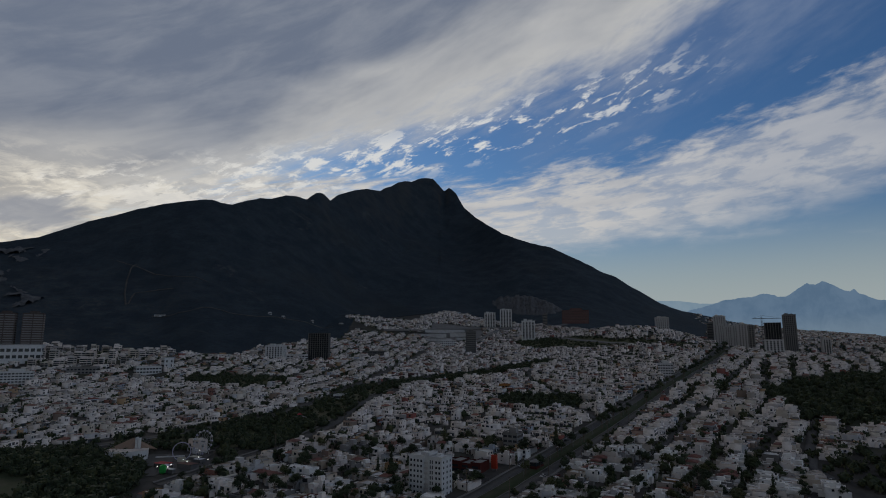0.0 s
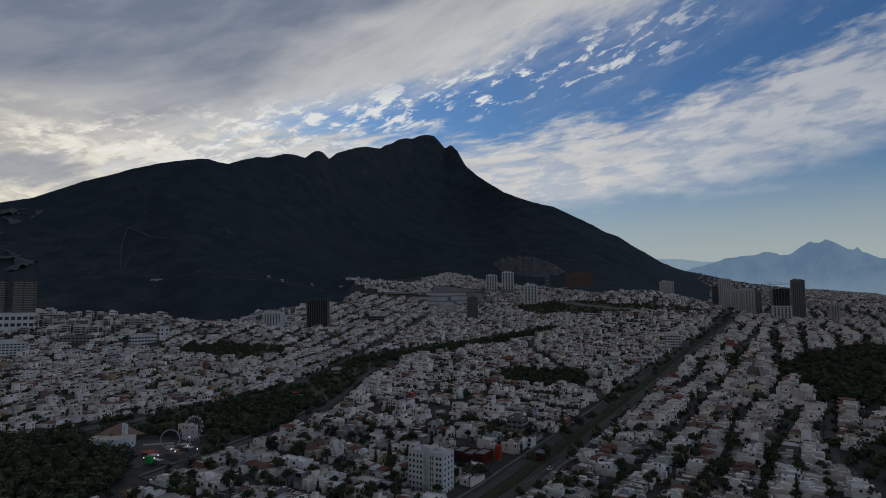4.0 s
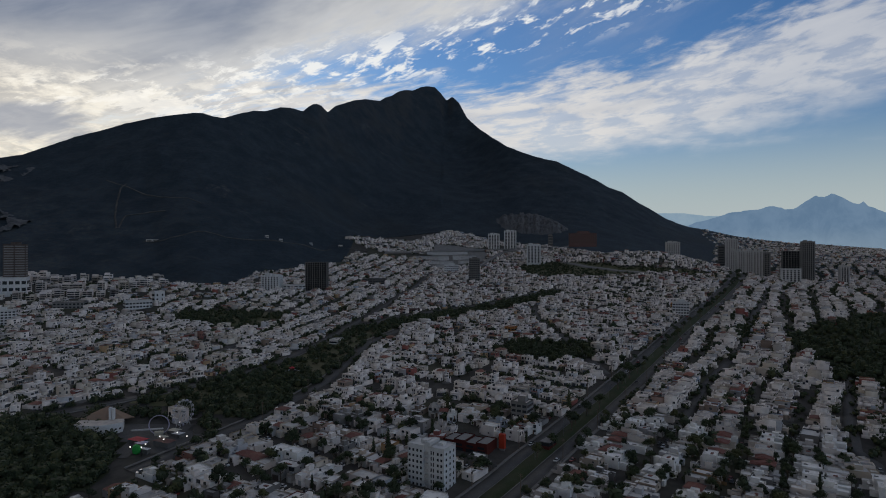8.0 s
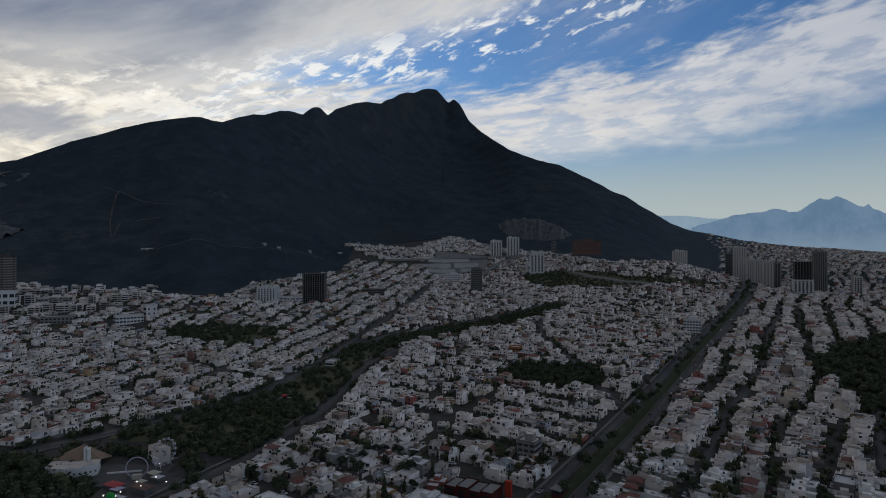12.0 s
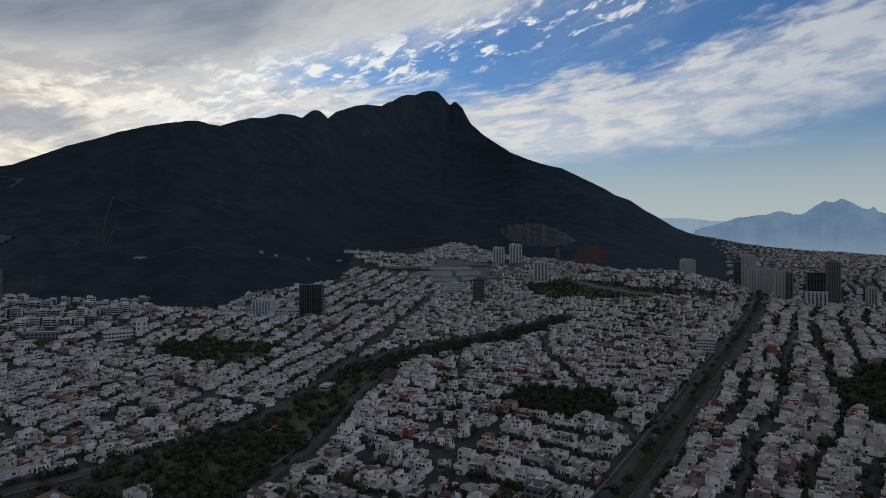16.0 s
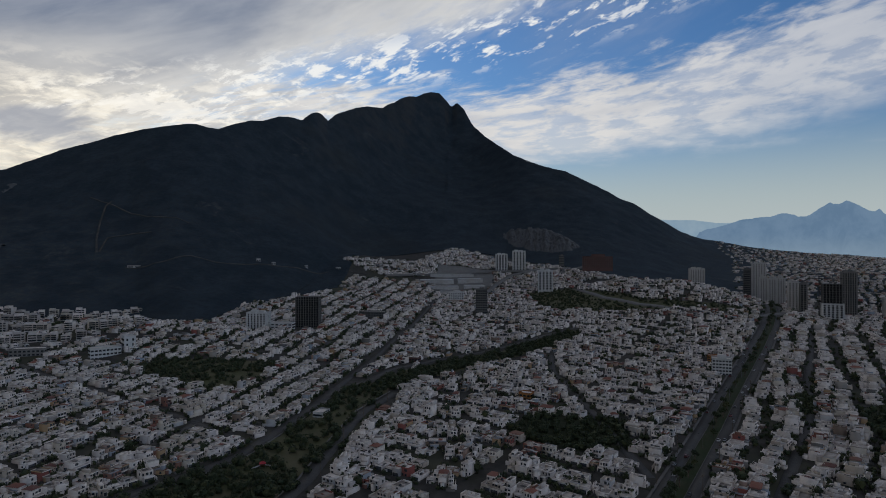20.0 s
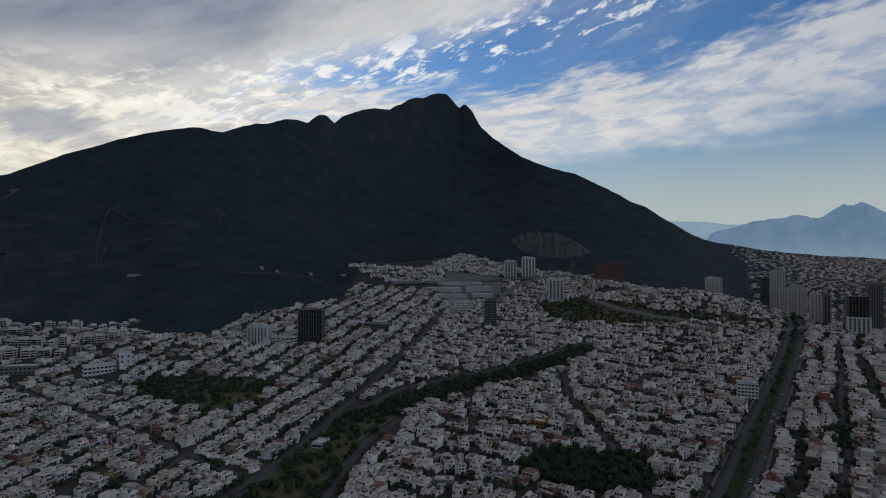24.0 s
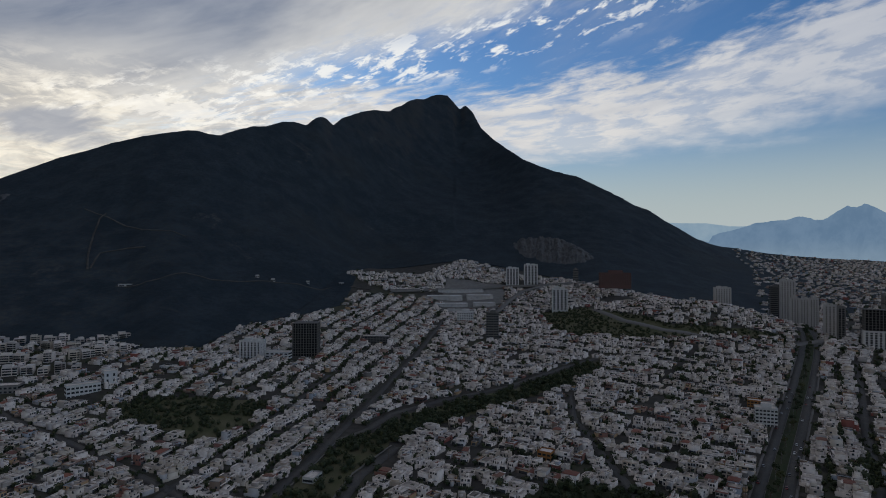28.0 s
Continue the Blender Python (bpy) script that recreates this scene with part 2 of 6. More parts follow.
M_CLAY = varied("dull_clay_roof", [(0.20, 0.075, 0.055), (0.26, 0.10, 0.07), (0.15, 0.06, 0.05), (0.22, 0.11, 0.08)], stain=0.3, scale=0.4)
# yard concrete and earth, darkened: shade between the houses is in the colour
M_YARD = varied("shade_toned_yard_concrete", [(0.09, 0.084, 0.078), (0.06, 0.057, 0.051), (0.14, 0.134, 0.125), (0.035, 0.04, 0.022), (0.075, 0.07, 0.064), (0.03, 0.036, 0.02)], stain=0.2, scale=0.2)
M_WALL1 = varied("plaster_of_one_house", WHITES, by="tone", stain=0.22, scale=0.25, fleck=0.14)
M_ROOF1 = varied("screed_of_one_house", ROOFS, by="top", stain=0.42, scale=0.3, fleck=0.16)
M_GLASS, _t, _b = surface("dark_window_glass", 0.12)
_b.inputs["Base Color"].default_value = (0.03, 0.035, 0.04, 1)
M_TOWER = varied("pale_tower_concrete", [(0.50, 0.48, 0.46), (0.58, 0.56, 0.54)], by=0.02, stain=0.25, scale=0.1)
M_WHITE = varied("white_block_paint", [(0.60, 0.60, 0.60), (0.66, 0.66, 0.65)], by=0.1, stain=0.18, scale=0.25)
M_DARK = varied("bare_dark_concrete", [(0.10, 0.10, 0.10), (0.15, 0.145, 0.14)], by=0.1, stain=0.4, scale=0.2)
M_BRICK = varied("red_brick_facade", [(0.10, 0.048, 0.043), (0.14, 0.062, 0.054)], by=0.2, stain=0.3, scale=0.2)
M_ASPHALT = varied("worn_asphalt", [(0.055, 0.055, 0.057), (0.085, 0.083, 0.08)], by=0.05, stain=0.2, scale=0.2)
M_KERB = varied("pale_kerb_concrete", [(0.13, 0.126, 0.12), (0.19, 0.183, 0.175)], by=0.3, stain=0.25)
M_LEAF = varied("tree_leaves", [(0.026, 0.038, 0.019), (0.043, 0.060, 0.026), (0.033, 0.048, 0.023), (0.070, 0.078, 0.031), (0.039, 0.055, 0.026)], stain=0.1, scale=0.5, grain=2.0, rough=0.75, fleck=0.10)
M_BARK = varied("bark", [(0.10, 0.07, 0.05), (0.16, 0.12, 0.09)], by=1.5, stain=0.3)
M_GRASS = varied("dry_park_grass", [(0.044, 0.056, 0.022), (0.068, 0.077, 0.032), (0.115, 0.105, 0.06), (0.048, 0.06, 0.024)], by=0.06, stain=0.1, scale=0.1, grain=1.5, fleck=0.08)
M_LEAF1 = varied("leaves_of_one_tree", [(0.026, 0.038, 0.019), (0.043, 0.060, 0.026), (0.033, 0.048, 0.023), (0.070, 0.078, 0.031), (0.039, 0.055, 0.026)], by="object", stain=0.1, scale=0.5, grain=2.0, rough=0.75, fleck=0.10)


def ground_material():
    m, t, b = surface("town_ground", 0.95)
    p = place_of(t)
    n1, n2, n3 = noise_of(t, p, 0.012, 4.0), noise_of(t, p, 0.12, 5.0), noise_of(t, p, 1.2, 3.0)
    c = blend(t, ramp(t, n2, 0.35, 0.65), (0.07, 0.066, 0.06), (0.04, 0.039, 0.036))
    c = blend(t, calc(t, "MULTIPLY", ramp(t, n1, 0.5, 0.65), 0.7), c, (0.06, 0.065, 0.035))
    c = blend(t, calc(t, "MULTIPLY", n3, 0.25), c, (0.12, 0.11, 0.10))
    t.links.new(c, b.inputs["Base Color"])
    return m


def mountain_material():
    m, t, b = surface("blue_hazed_scrub_and_rock", 0.95)
    p = place_of(t)
    flat = wire(t, "ShaderNodeVectorMath", operation="MULTIPLY", i0=p, i1=(1, 1, 0.5)).outputs[0]
    n1, n2, n3, n4 = noise_of(t, flat, 0.004, 6.0, 0.6), noise_of(t, flat, 0.02, 6.0, 0.65), noise_of(t, p, 0.12, 4.0, 0.7), noise_of(t, flat, 0.007, 7.0, 0.62, 0.8)
    # blue haze of the distance is put into the scrub tones
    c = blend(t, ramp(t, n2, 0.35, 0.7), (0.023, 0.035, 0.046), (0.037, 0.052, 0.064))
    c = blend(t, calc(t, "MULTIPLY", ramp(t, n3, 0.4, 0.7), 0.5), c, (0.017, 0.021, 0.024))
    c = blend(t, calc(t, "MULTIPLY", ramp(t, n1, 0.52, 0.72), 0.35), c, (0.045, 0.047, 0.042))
    scar = calc(t, "MULTIPLY", ramp(t, n4, 0.62, 0.70), ramp(t, n3, 0.38, 0.62))
    c = blend(t, calc(t, "MULTIPLY", scar, 0.55), c, (0.11, 0.105, 0.10))
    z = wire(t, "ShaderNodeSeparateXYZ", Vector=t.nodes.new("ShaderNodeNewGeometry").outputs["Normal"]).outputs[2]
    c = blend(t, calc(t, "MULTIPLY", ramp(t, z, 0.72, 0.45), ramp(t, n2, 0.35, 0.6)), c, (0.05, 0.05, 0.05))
    xyz = wire(t, "ShaderNodeSeparateXYZ", Vector=p).outputs
    west = calc(t, "MULTIPLY", ramp(t, xyz[0], -340.0, -600.0), ramp(t, xyz[2], 340.0, 170.0))
    bare = calc(t, "MULTIPLY", west, calc(t, "MULTIPLY", ramp(t, n2, 0.40, 0.62), calc(t, "MULTIPLY", ramp(t, n1, 0.36, 0.56), ramp(t, n3, 0.42, 0.62))))
    c = blend(t, calc(t, "MULTIPLY", bare, 0.35), c, (0.11, 0.108, 0.10))
    t.links.new(c, b.inputs["Base Color"])
    bp = wire(t, "ShaderNodeBump", Strength=0.5, Distance=3.0, Height=n3)
    t.links.new(bp.outputs[0], b.inputs["Normal"])
    return m


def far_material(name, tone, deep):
    """Plain far backdrop: glowing hills with the haze of the air put into their colour."""
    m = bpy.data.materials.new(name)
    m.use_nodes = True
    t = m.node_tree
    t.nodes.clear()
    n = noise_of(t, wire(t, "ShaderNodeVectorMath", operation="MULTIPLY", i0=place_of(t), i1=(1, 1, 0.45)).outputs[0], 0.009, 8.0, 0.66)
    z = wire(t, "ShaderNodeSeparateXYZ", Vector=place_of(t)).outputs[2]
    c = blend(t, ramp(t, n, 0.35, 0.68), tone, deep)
    # painted haze: paler towards the foot of the hills
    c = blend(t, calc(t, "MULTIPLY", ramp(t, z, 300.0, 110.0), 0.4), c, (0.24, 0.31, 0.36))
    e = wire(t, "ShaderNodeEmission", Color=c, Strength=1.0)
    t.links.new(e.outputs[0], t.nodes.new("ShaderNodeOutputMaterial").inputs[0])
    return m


M_GROUND, M_MOUNT = ground_material(), mountain_material()
M_FAR1, M_FAR2 = far_material("far_range_haze_glow", (0.125, 0.195, 0.285), (0.098, 0.163, 0.25)), far_material("farther_range_haze_glow", (0.22, 0.30, 0.37), (0.18, 0.265, 0.345))
# ---- lie of the land ----
GX = (-3000, -800, -350, 0, 300, 600, 1200, 2500, 6000)
GY = (-600, 0, 320, 570, 750, 860, 950, 1040, 1200, 1450, 2000, 3000, 6000)
GZ = np.array((
    (-20, -14, -12, -12, -8, -4, 0, 0, 0),
    (-10, -8, -8, -8, -2, 4, 8, 8, 0),
    (0, 4, 5, 6, 12, 18, 20, 15, 0),
    (14, 22, 25, 29, 41, 46, 42, 30, 0),
    (35, 50, 38, 38, 52, 55, 53, 40, 5),
    (50, 76, 60, 46, 64, 58, 54, 44, 7),
    (58, 85, 58, 52, 76, 58, 55, 46, 8),
    (66, 95, 76, 60, 86, 56, 56, 48, 9),
    (76, 112, 102, 72, 100, 54, 58, 50, 10),
    (90, 125, 128, 120, 120, 78, 64, 54, 12),
    (120, 150, 165, 190, 150, 110, 80, 60, 12),
    (100, 120, 120, 120, 120, 110, 80, 40, 5),
    (0, 0, 0, 0, 0, 0, 0, 0, 0)), dtype=float)
# crest of the mountain seen from HUB: bearing (degrees to the right), distance, height
HUB = (0.0, 185.0)
CREST = ((-75, 1400, 190), (-55, 1560, 235), (-44, 1650, 300), (-38.3, 1688, 351), (-36.5, 1709, 381), (-34.6, 1733, 414), (-32.6, 1731, 438),
         (-30.6, 1717, 463), (-28.4, 1703, 483), (-26.2, 1696, 498), (-25.1, 1694, 504), (-24.0, 1692, 507), (-23.2, 1690, 501), (-22.0, 1723, 504),
         (-21.0, 1756, 523), (-19.2, 1823, 555), (-18.0, 1865, 565), (-16.5, 1924, 596), (-15.5, 1964, 605), (-14.3, 2010, 606), (-13.4, 2044, 640),
         (-12.9, 2069, 651), (-12.5, 2095, 653), (-11.8, 2143, 640), (-11.0, 2199, 678), (-9.1, 2325, 735), (-8.0, 2397, 760), (-6.4, 2520, 787),
         (-5.9, 2568, 815), (-5.2, 2650, 846), (-4.5, 2739, 890), (-3.8, 2820, 921), (-3.1, 2880, 934), (-2.3, 2954, 971), (-1.6, 2986, 986),
         (-0.8, 2996, 983), (-0.2, 3004, 951), (0.4, 3011, 916), (0.7, 3017, 930), (0.9, 3019, 939), (1.2, 3005, 927), (1.7, 2961, 890),
         (2.1, 2930, 840), (2.5, 2899, 795), (3.8, 2689, 692), (5.1, 2477, 614), (6.5, 2346, 553), (7.9, 2259, 514), (9.2, 2227, 490),
         (10.5, 2193, 469), (11.6, 2172, 457), (13.1, 2150, 425), (15.7, 2115, 369), (16.9, 2108, 342), (18.1, 2105, 325), (19.4, 2102, 288),
         (20.6, 2119, 264), (22.0, 2166, 230), (22.9, 2196, 215), (24.0, 2333, 204), (25.6, 2518, 195), (27.3, 2762, 180), (29.4, 3148, 166), (31.4, 3478, 153), (33.3, 3700, 144), (35.1, 3801, 137),
         (38, 3850, 118), (42, 3850, 100))
EDGE = ((-75, 840), (-45, 900), (-38, 900), (-34, 890), (-31, 878), (-29.5, 872), (-28, 820), (-26, 805), (-22, 875), (-18, 930), (-14, 965), (-11, 1010), (-9.5, 1200), (-7, 1380),
        (0, 1430), (6, 1420), (10, 1330), (14, 1200), (19, 1180), (23, 1150), (28, 1170), (28.6, 1500), (29.2, 2600), (31, 3400), (42, 3700))
FOOT = ((-75, 840), (-45, 900), (-38, 900), (-34, 890), (-31, 878), (-29.5, 872), (-28, 820), (-26, 805), (-22, 875), (-18, 930), (-15, 1010), (-12.5, 1160), (-10, 1290), (-7, 1390),
        (0, 1430), (6, 1420), (10, 1330), (14, 1200), (19, 1180), (23, 1150), (26, 1200), (28.5, 1300), (42, 1400))
CREST, FOOT, EDGE = np.array(CREST), np.array(FOOT), np.array(EDGE)
BEAR = np.arange(-75, 42.1, 0.25)
# the crest line swings evenly in distance, at the same angle above the eye
_b = np.arange(-75, 42.05, 0.1)
_d = np.interp(_b, CREST[:, 0], CREST[:, 1])
_w = np.hanning(81) / np.hanning(81).sum()
_s = np.convolve(np.pad(_d, 40, "edge"), _w, "valid")
CREST = np.stack([_b, _s, 183 + (np.interp(_b, CREST[:, 0], CREST[:, 2]) - 183) * _s / _d], 1)
_t = np.interp(BEAR, CREST[:, 0], CREST[:, 2])
_p = np.concatenate([np.full(24, _t[0]), _t, np.full(24, _t[-1])])
SMOOTH = np.convolve(_p, np.hanning(49) / np.hanning(49).sum(), "valid")


def base_height(x, y):
    """Height of the town's ground."""
    x, y = np.broadcast_arrays(np.asarray(x, float), np.asarray(y, float))
    i = np.clip(np.searchsorted(GX, x) - 1, 0, len(GX) - 2)
    j = np.clip(np.searchsorted(GY, y) - 1, 0, len(GY) - 2)
    gx, gy = np.array(GX, float), np.array(GY, float)
    u = np.clip((x - gx[i]) / (gx[i + 1] - gx[i]), 0, 1)
    v = np.clip((y - gy[j]) / (gy[j + 1] - gy[j]), 0, 1)
    knoll = 25 * np.exp(-((x - 380) ** 2 + (y - 1060) ** 2) / 110 ** 2)
    knoll = knoll + 28 * np.exp(-((x + 240) ** 2 + (y - 1430) ** 2) / 110 ** 2) + 22 * np.exp(-((x - 10) ** 2 + (y - 1590) ** 2) / 150 ** 2)
    return knoll + (GZ[j, i] * (1 - u) + GZ[j, i + 1] * u) * (1 - v) + (GZ[j + 1, i] * (1 - u) + GZ[j + 1, i + 1] * u) * v


def rise(x, y):
    """What the mountain adds to the town's ground."""
    x, y = np.asarray(x, float), np.asarray(y, float)
    dx, dy = x - HUB[0], y - HUB[1]
    b, d = np.degrees(np.arctan2(dx, dy)), np.hypot(dx, dy)
    foot, crest, top = np.interp(b, FOOT[:, 0], FOOT[:, 1]), np.interp(b, CREST[:, 0], CREST[:, 1]), np.interp(b, CREST[:, 0], CREST[:, 2])
    r = np.radians(b)
    mild = np.interp(b, BEAR, SMOOTH)
    low = base_height(HUB[0] + np.sin(r) * crest, HUB[1] + np.cos(r) * crest)
    s = np.clip((d - foot) / (crest - foot), 0, None)
    body = np.where(s < 1, 0.35 * s + 0.65 * s ** 2.1, np.clip(1 - (s - 1) * 1.3, 0, 1))
    brow = np.where(s < 1, np.clip(s, 0, 1) ** 9, np.clip(1 - (s - 1) * 6, 0, 1))
    wide = np.clip((b + 90) / 12, 0, 1) * np.clip((44 - b) / 6, 0, 1)
    return (np.maximum(mild - low, 0) * body + (top - mild) * brow) * wide


def height(x, y):
    return base_height(x, y) + rise(x, y)


# ---- mesh helpers ----
def mesh_of(name, verts, faces, mats, index=None, smooth=False):
    me = bpy.data.meshes.new(name)
    verts = np.asarray(verts, np.float32)
    faces = np.asarray(faces, np.int32)
    me.vertices.add(len(verts))
    me.vertices.foreach_set("co", verts.ravel())
    k = faces.shape[1]
    me.loops.add(len(faces) * k)
    me.loops.foreach_set("vertex_index", faces.ravel())
    me.polygons.add(len(faces))
    me.polygons.foreach_set("loop_start", np.arange(0, len(faces) * k, k, dtype=np.int32))
    for m in mats:
        me.materials.append(m)
    if index is not None:
        me.polygons.foreach_set("material_index", np.asarray(index, np.int32))
    if smooth:
        me.polygons.foreach_set("use_smooth", np.ones(len(faces), bool))
    me.update(calc_edges=True)
    return me


def grid_faces(nr, nc):
    a = (np.arange(nr - 1)[:, None] * nc + np.arange(nc - 1)[None, :]).ravel()
    return np.stack([a, a + 1, a + nc + 1, a + nc], 1)


def part(name, bm, material, parent, label=""):
    me = bpy.data.meshes.new(name)
    bm.to_mesh(me)
    bm.free()
    for m in (material if isinstance(material, (list, tuple)) else [material]):
        me.materials.append(m)
    ob = new(name, me)
    ob.parent = parent
    return tagged(ob, label)


def lump(x, y, s, seed):
    """Smooth value noise on numpy arrays, -1 to 1, three octaves."""
    out = np.zeros(np.broadcast(x, y).shape)
    rng = np.random.RandomState(seed)
    table = rng.rand(257, 257) * 2 - 1
    for k in range(4):
        u, v = np.asarray(x) / s * 2 ** k + 37.3 * k, np.asarray(y) / s * 2 ** k + 11.7 * k
        i, j = np.floor(u).astype(int), np.floor(v).astype(int)
        fu, fv = u - i, v - j
        fu, fv = fu * fu * (3 - 2 * fu), fv * fv * (3 - 2 * fv)
        i, j = i % 256, j % 256
        out += ((table[i, j] * (1 - fu) + table[i + 1, j] * fu) * (1 - fv) + (table[i, j + 1] * (1 - fu) + table[i + 1, j + 1] * fu) * fv) * 0.5 ** k
    return out / 1.6


# ---- ground, mountain and far ranges ----
def make_ground():
    xs = np.concatenate([np.linspace(-12000, -900, 40), np.linspace(-880, 1200, 175), np.linspace(1240, 4800, 40), np.linspace(5200, 12000, 12)])
    ys = np.concatenate([np.linspace(-3000, 0, 16), np.linspace(15, 1800, 150), np.linspace(1850, 4700, 40), np.linspace(5200, 12000, 12)])
    X, Y = np.meshgrid(xs, ys)
    V = np.stack([X, Y, base_height(X, Y)], -1).reshape(-1, 3)
    ob = new("ground", mesh_of("ground", V, grid_faces(len(ys), len(xs)), [M_GROUND], smooth=True))
    tagged(ob, "dusty town ground rising gently towards the mountain", "ground", kind="structure")


def land(x, y):
    """Height of the open slopes, with spurs and gullies."""
    r = rise(x, y)
    dx, dy = np.asarray(x) - HUB[0], np.asarray(y) - HUB[1]
    b, d = np.degrees(np.arctan2(dx, dy)), np.hypot(dx, dy)
    foot, crest = np.interp(b, FOOT[:, 0], FOOT[:, 1]), np.interp(b, CREST[:, 0], CREST[:, 1])
    s = np.clip((d - foot) / (crest - foot), 0, 2)
    room = np.clip(s * 4, 0, 1) * np.clip(np.abs(1 - s) * 5, 0.06, 1)
    ribs = lump(b * 30, d * 0.6, 110, 3) * 0.035 + lump(x, y, 300, 5) * 0.06 + lump(x, y, 70, 8) * 0.016
    return base_height(x, y) + r + ribs * room * np.clip(r, 0, 700) + lump(x, y, 30, 9) * np.clip(r / 60, 0, 1) * 1.6


def make_mountain():
    bs = np.concatenate([np.linspace(-88, -42, 40), np.linspace(-41.8, 40, 500), np.linspace(40.5, 50, 12)])
    ss = np.concatenate([np.linspace(-0.02, 0.9, 110), np.linspace(0.91, 1.06, 24), np.linspace(1.1, 1.9, 16)])
    B, S = np.meshgrid(bs, ss)
    foot, crest = np.interp(B, FOOT[:, 0], FOOT[:, 1]), np.interp(B, CREST[:, 0], CREST[:, 1])
    D = foot + (crest - foot) * S
    X, Y = HUB[0] + np.sin(np.radians(B)) * D, HUB[1] + np.cos(np.radians(B)) * D
    Z = land(X, Y) + 0.5
    Z[0] -= 6
    inner = np.minimum(foot[0], np.interp(bs, EDGE[:, 0], EDGE[:, 1]) + 8)
    rows = [inner + (foot[0] * 0.995 - inner) * k / 6 for k in range(6)]
    D0 = np.array(rows)
    X0, Y0 = HUB[0] + np.sin(np.radians(bs)) * D0, HUB[1] + np.cos(np.radians(bs)) * D0
    Z0 = base_height(X0, Y0) + 0.6 + np.array([-3, 0.5, 0.8, 0.8, 0.8, 0.6])[:, None]
    X, Y, Z = np.concatenate([X0, X]), np.concatenate([Y0, Y]), np.concatenate([Z0, Z])
    Z[6] += 6
    V = np.stack([X, Y, Z], -1).reshape(-1, 3)
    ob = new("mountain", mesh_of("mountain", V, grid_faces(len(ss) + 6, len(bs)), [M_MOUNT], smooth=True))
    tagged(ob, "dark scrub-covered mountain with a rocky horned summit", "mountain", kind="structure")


def far_range(name, label, mat, dist, knots, seed, rough):
    b = np.linspace(14, 75, 900)
    k = np.array(knots, float)
    top = np.interp(b, k[:, 0], k[:, 1]) * dist + 161
    top = top + lump(b * 40, b * 0, 60, seed) * rough + lump(b * 40, b * 0, 9, seed + 1) * rough * 0.4
    rows = []
    for s in np.linspace(0, 1, 14):
        d = dist - 600 * (1 - s) + lump(b * 60, b * 0 + s * 300, 70, seed + 2) * 150 * (1 - abs(2 * s - 1))
        r = np.radians(b)
        rows.append(np.stack([HUB[0] + np.sin(r) * d, HUB[1] + np.cos(r) * d, -160 + (top + 160) * s ** 1.3], 1))
    ob = new(name, mesh_of(name, np.concatenate(rows), grid_faces(14, len(b)), [mat], smooth=True))
    tagged(ob, label, "mountains", kind="structure")


make_ground()
make_mountain()
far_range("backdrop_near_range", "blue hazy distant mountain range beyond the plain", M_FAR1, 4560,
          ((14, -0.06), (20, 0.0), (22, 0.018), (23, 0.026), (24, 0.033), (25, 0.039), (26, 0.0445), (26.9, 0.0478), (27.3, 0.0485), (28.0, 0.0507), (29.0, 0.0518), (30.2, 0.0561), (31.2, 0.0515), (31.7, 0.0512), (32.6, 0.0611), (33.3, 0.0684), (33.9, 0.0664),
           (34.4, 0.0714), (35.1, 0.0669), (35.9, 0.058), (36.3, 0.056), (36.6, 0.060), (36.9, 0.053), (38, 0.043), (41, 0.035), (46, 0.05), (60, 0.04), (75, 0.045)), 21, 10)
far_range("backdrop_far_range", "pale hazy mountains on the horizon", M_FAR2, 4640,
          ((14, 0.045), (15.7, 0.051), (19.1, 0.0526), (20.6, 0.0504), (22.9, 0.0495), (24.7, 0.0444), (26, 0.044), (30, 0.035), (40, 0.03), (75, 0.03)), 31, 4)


# ---- plan of the town ----
def inside(poly, x, y):
    x, y = np.asarray(x, float), np.asarray(y, float)
    hit = np.zeros(x.shape, bool)
    n = len(poly)
    for k in range(n):
        (x0, y0), (x1, y1) = poly[k], poly[(k + 1) % n]
        if y0 == y1:
            continue
        c = ((y0 > y) != (y1 > y)) & (x < (x1 - x0) * (y - y0) / (y1 - y0) + x0)
        hit ^= c
    return hit


def off_line(line, x, y):
    """Distance from a polyline."""
    x, y = np.asarray(x, float), np.asarray(y, float)
    best = np.full(x.shape, 1e9)
    for (x0, y0), (x1, y1) in zip(line, line[1:]):
        ux, uy = x1 - x0, y1 - y0
        s = np.clip(((x - x0) * ux + (y - y0) * uy) / (ux * ux + uy * uy), 0, 1)
        best = np.minimum(best, np.hypot(x - x0 - s * ux, y - y0 - s * uy))
    return best


BOULEVARD = ((-45, 205), (43, 335), (110, 428), (188, 540), (270, 663), (340, 768), (405, 868), (452, 945), (500, 1040))
CREEK_ROAD_L = ((-300, 372), (-240, 407), (-211, 430), (-183, 454), (-157, 480), (-135, 508), (-118, 560), (-106, 612), (-99, 655), (-92, 695), (-78, 768), (-53, 919), (-41, 1000), (-18, 1170))
CREEK_ROAD_R = ((-150, 330), (-112, 395), (-95, 438), (-83, 474), (-75, 537), (-66, 590), (-45, 640))
CREEK_ROAD_U = ((-104, 640), (-74, 676), (-58, 718), (-6, 764), (52, 792), (120, 850), (165, 880))
STREET_A = ((-440, 730), (-399, 702), (-326, 660), (-251, 611), (-177, 560), (-135, 530))
STREET_C = ((-196, 530), (-190, 561), (-175, 632), (-159, 723), (-140, 830))
STREET_M = ((118, 470), (111, 561), (106, 623), (102, 698), (112, 760))
STREET_E = ((113, 349), (181, 447), (251, 537), (311, 637), (373, 734), (440, 840))
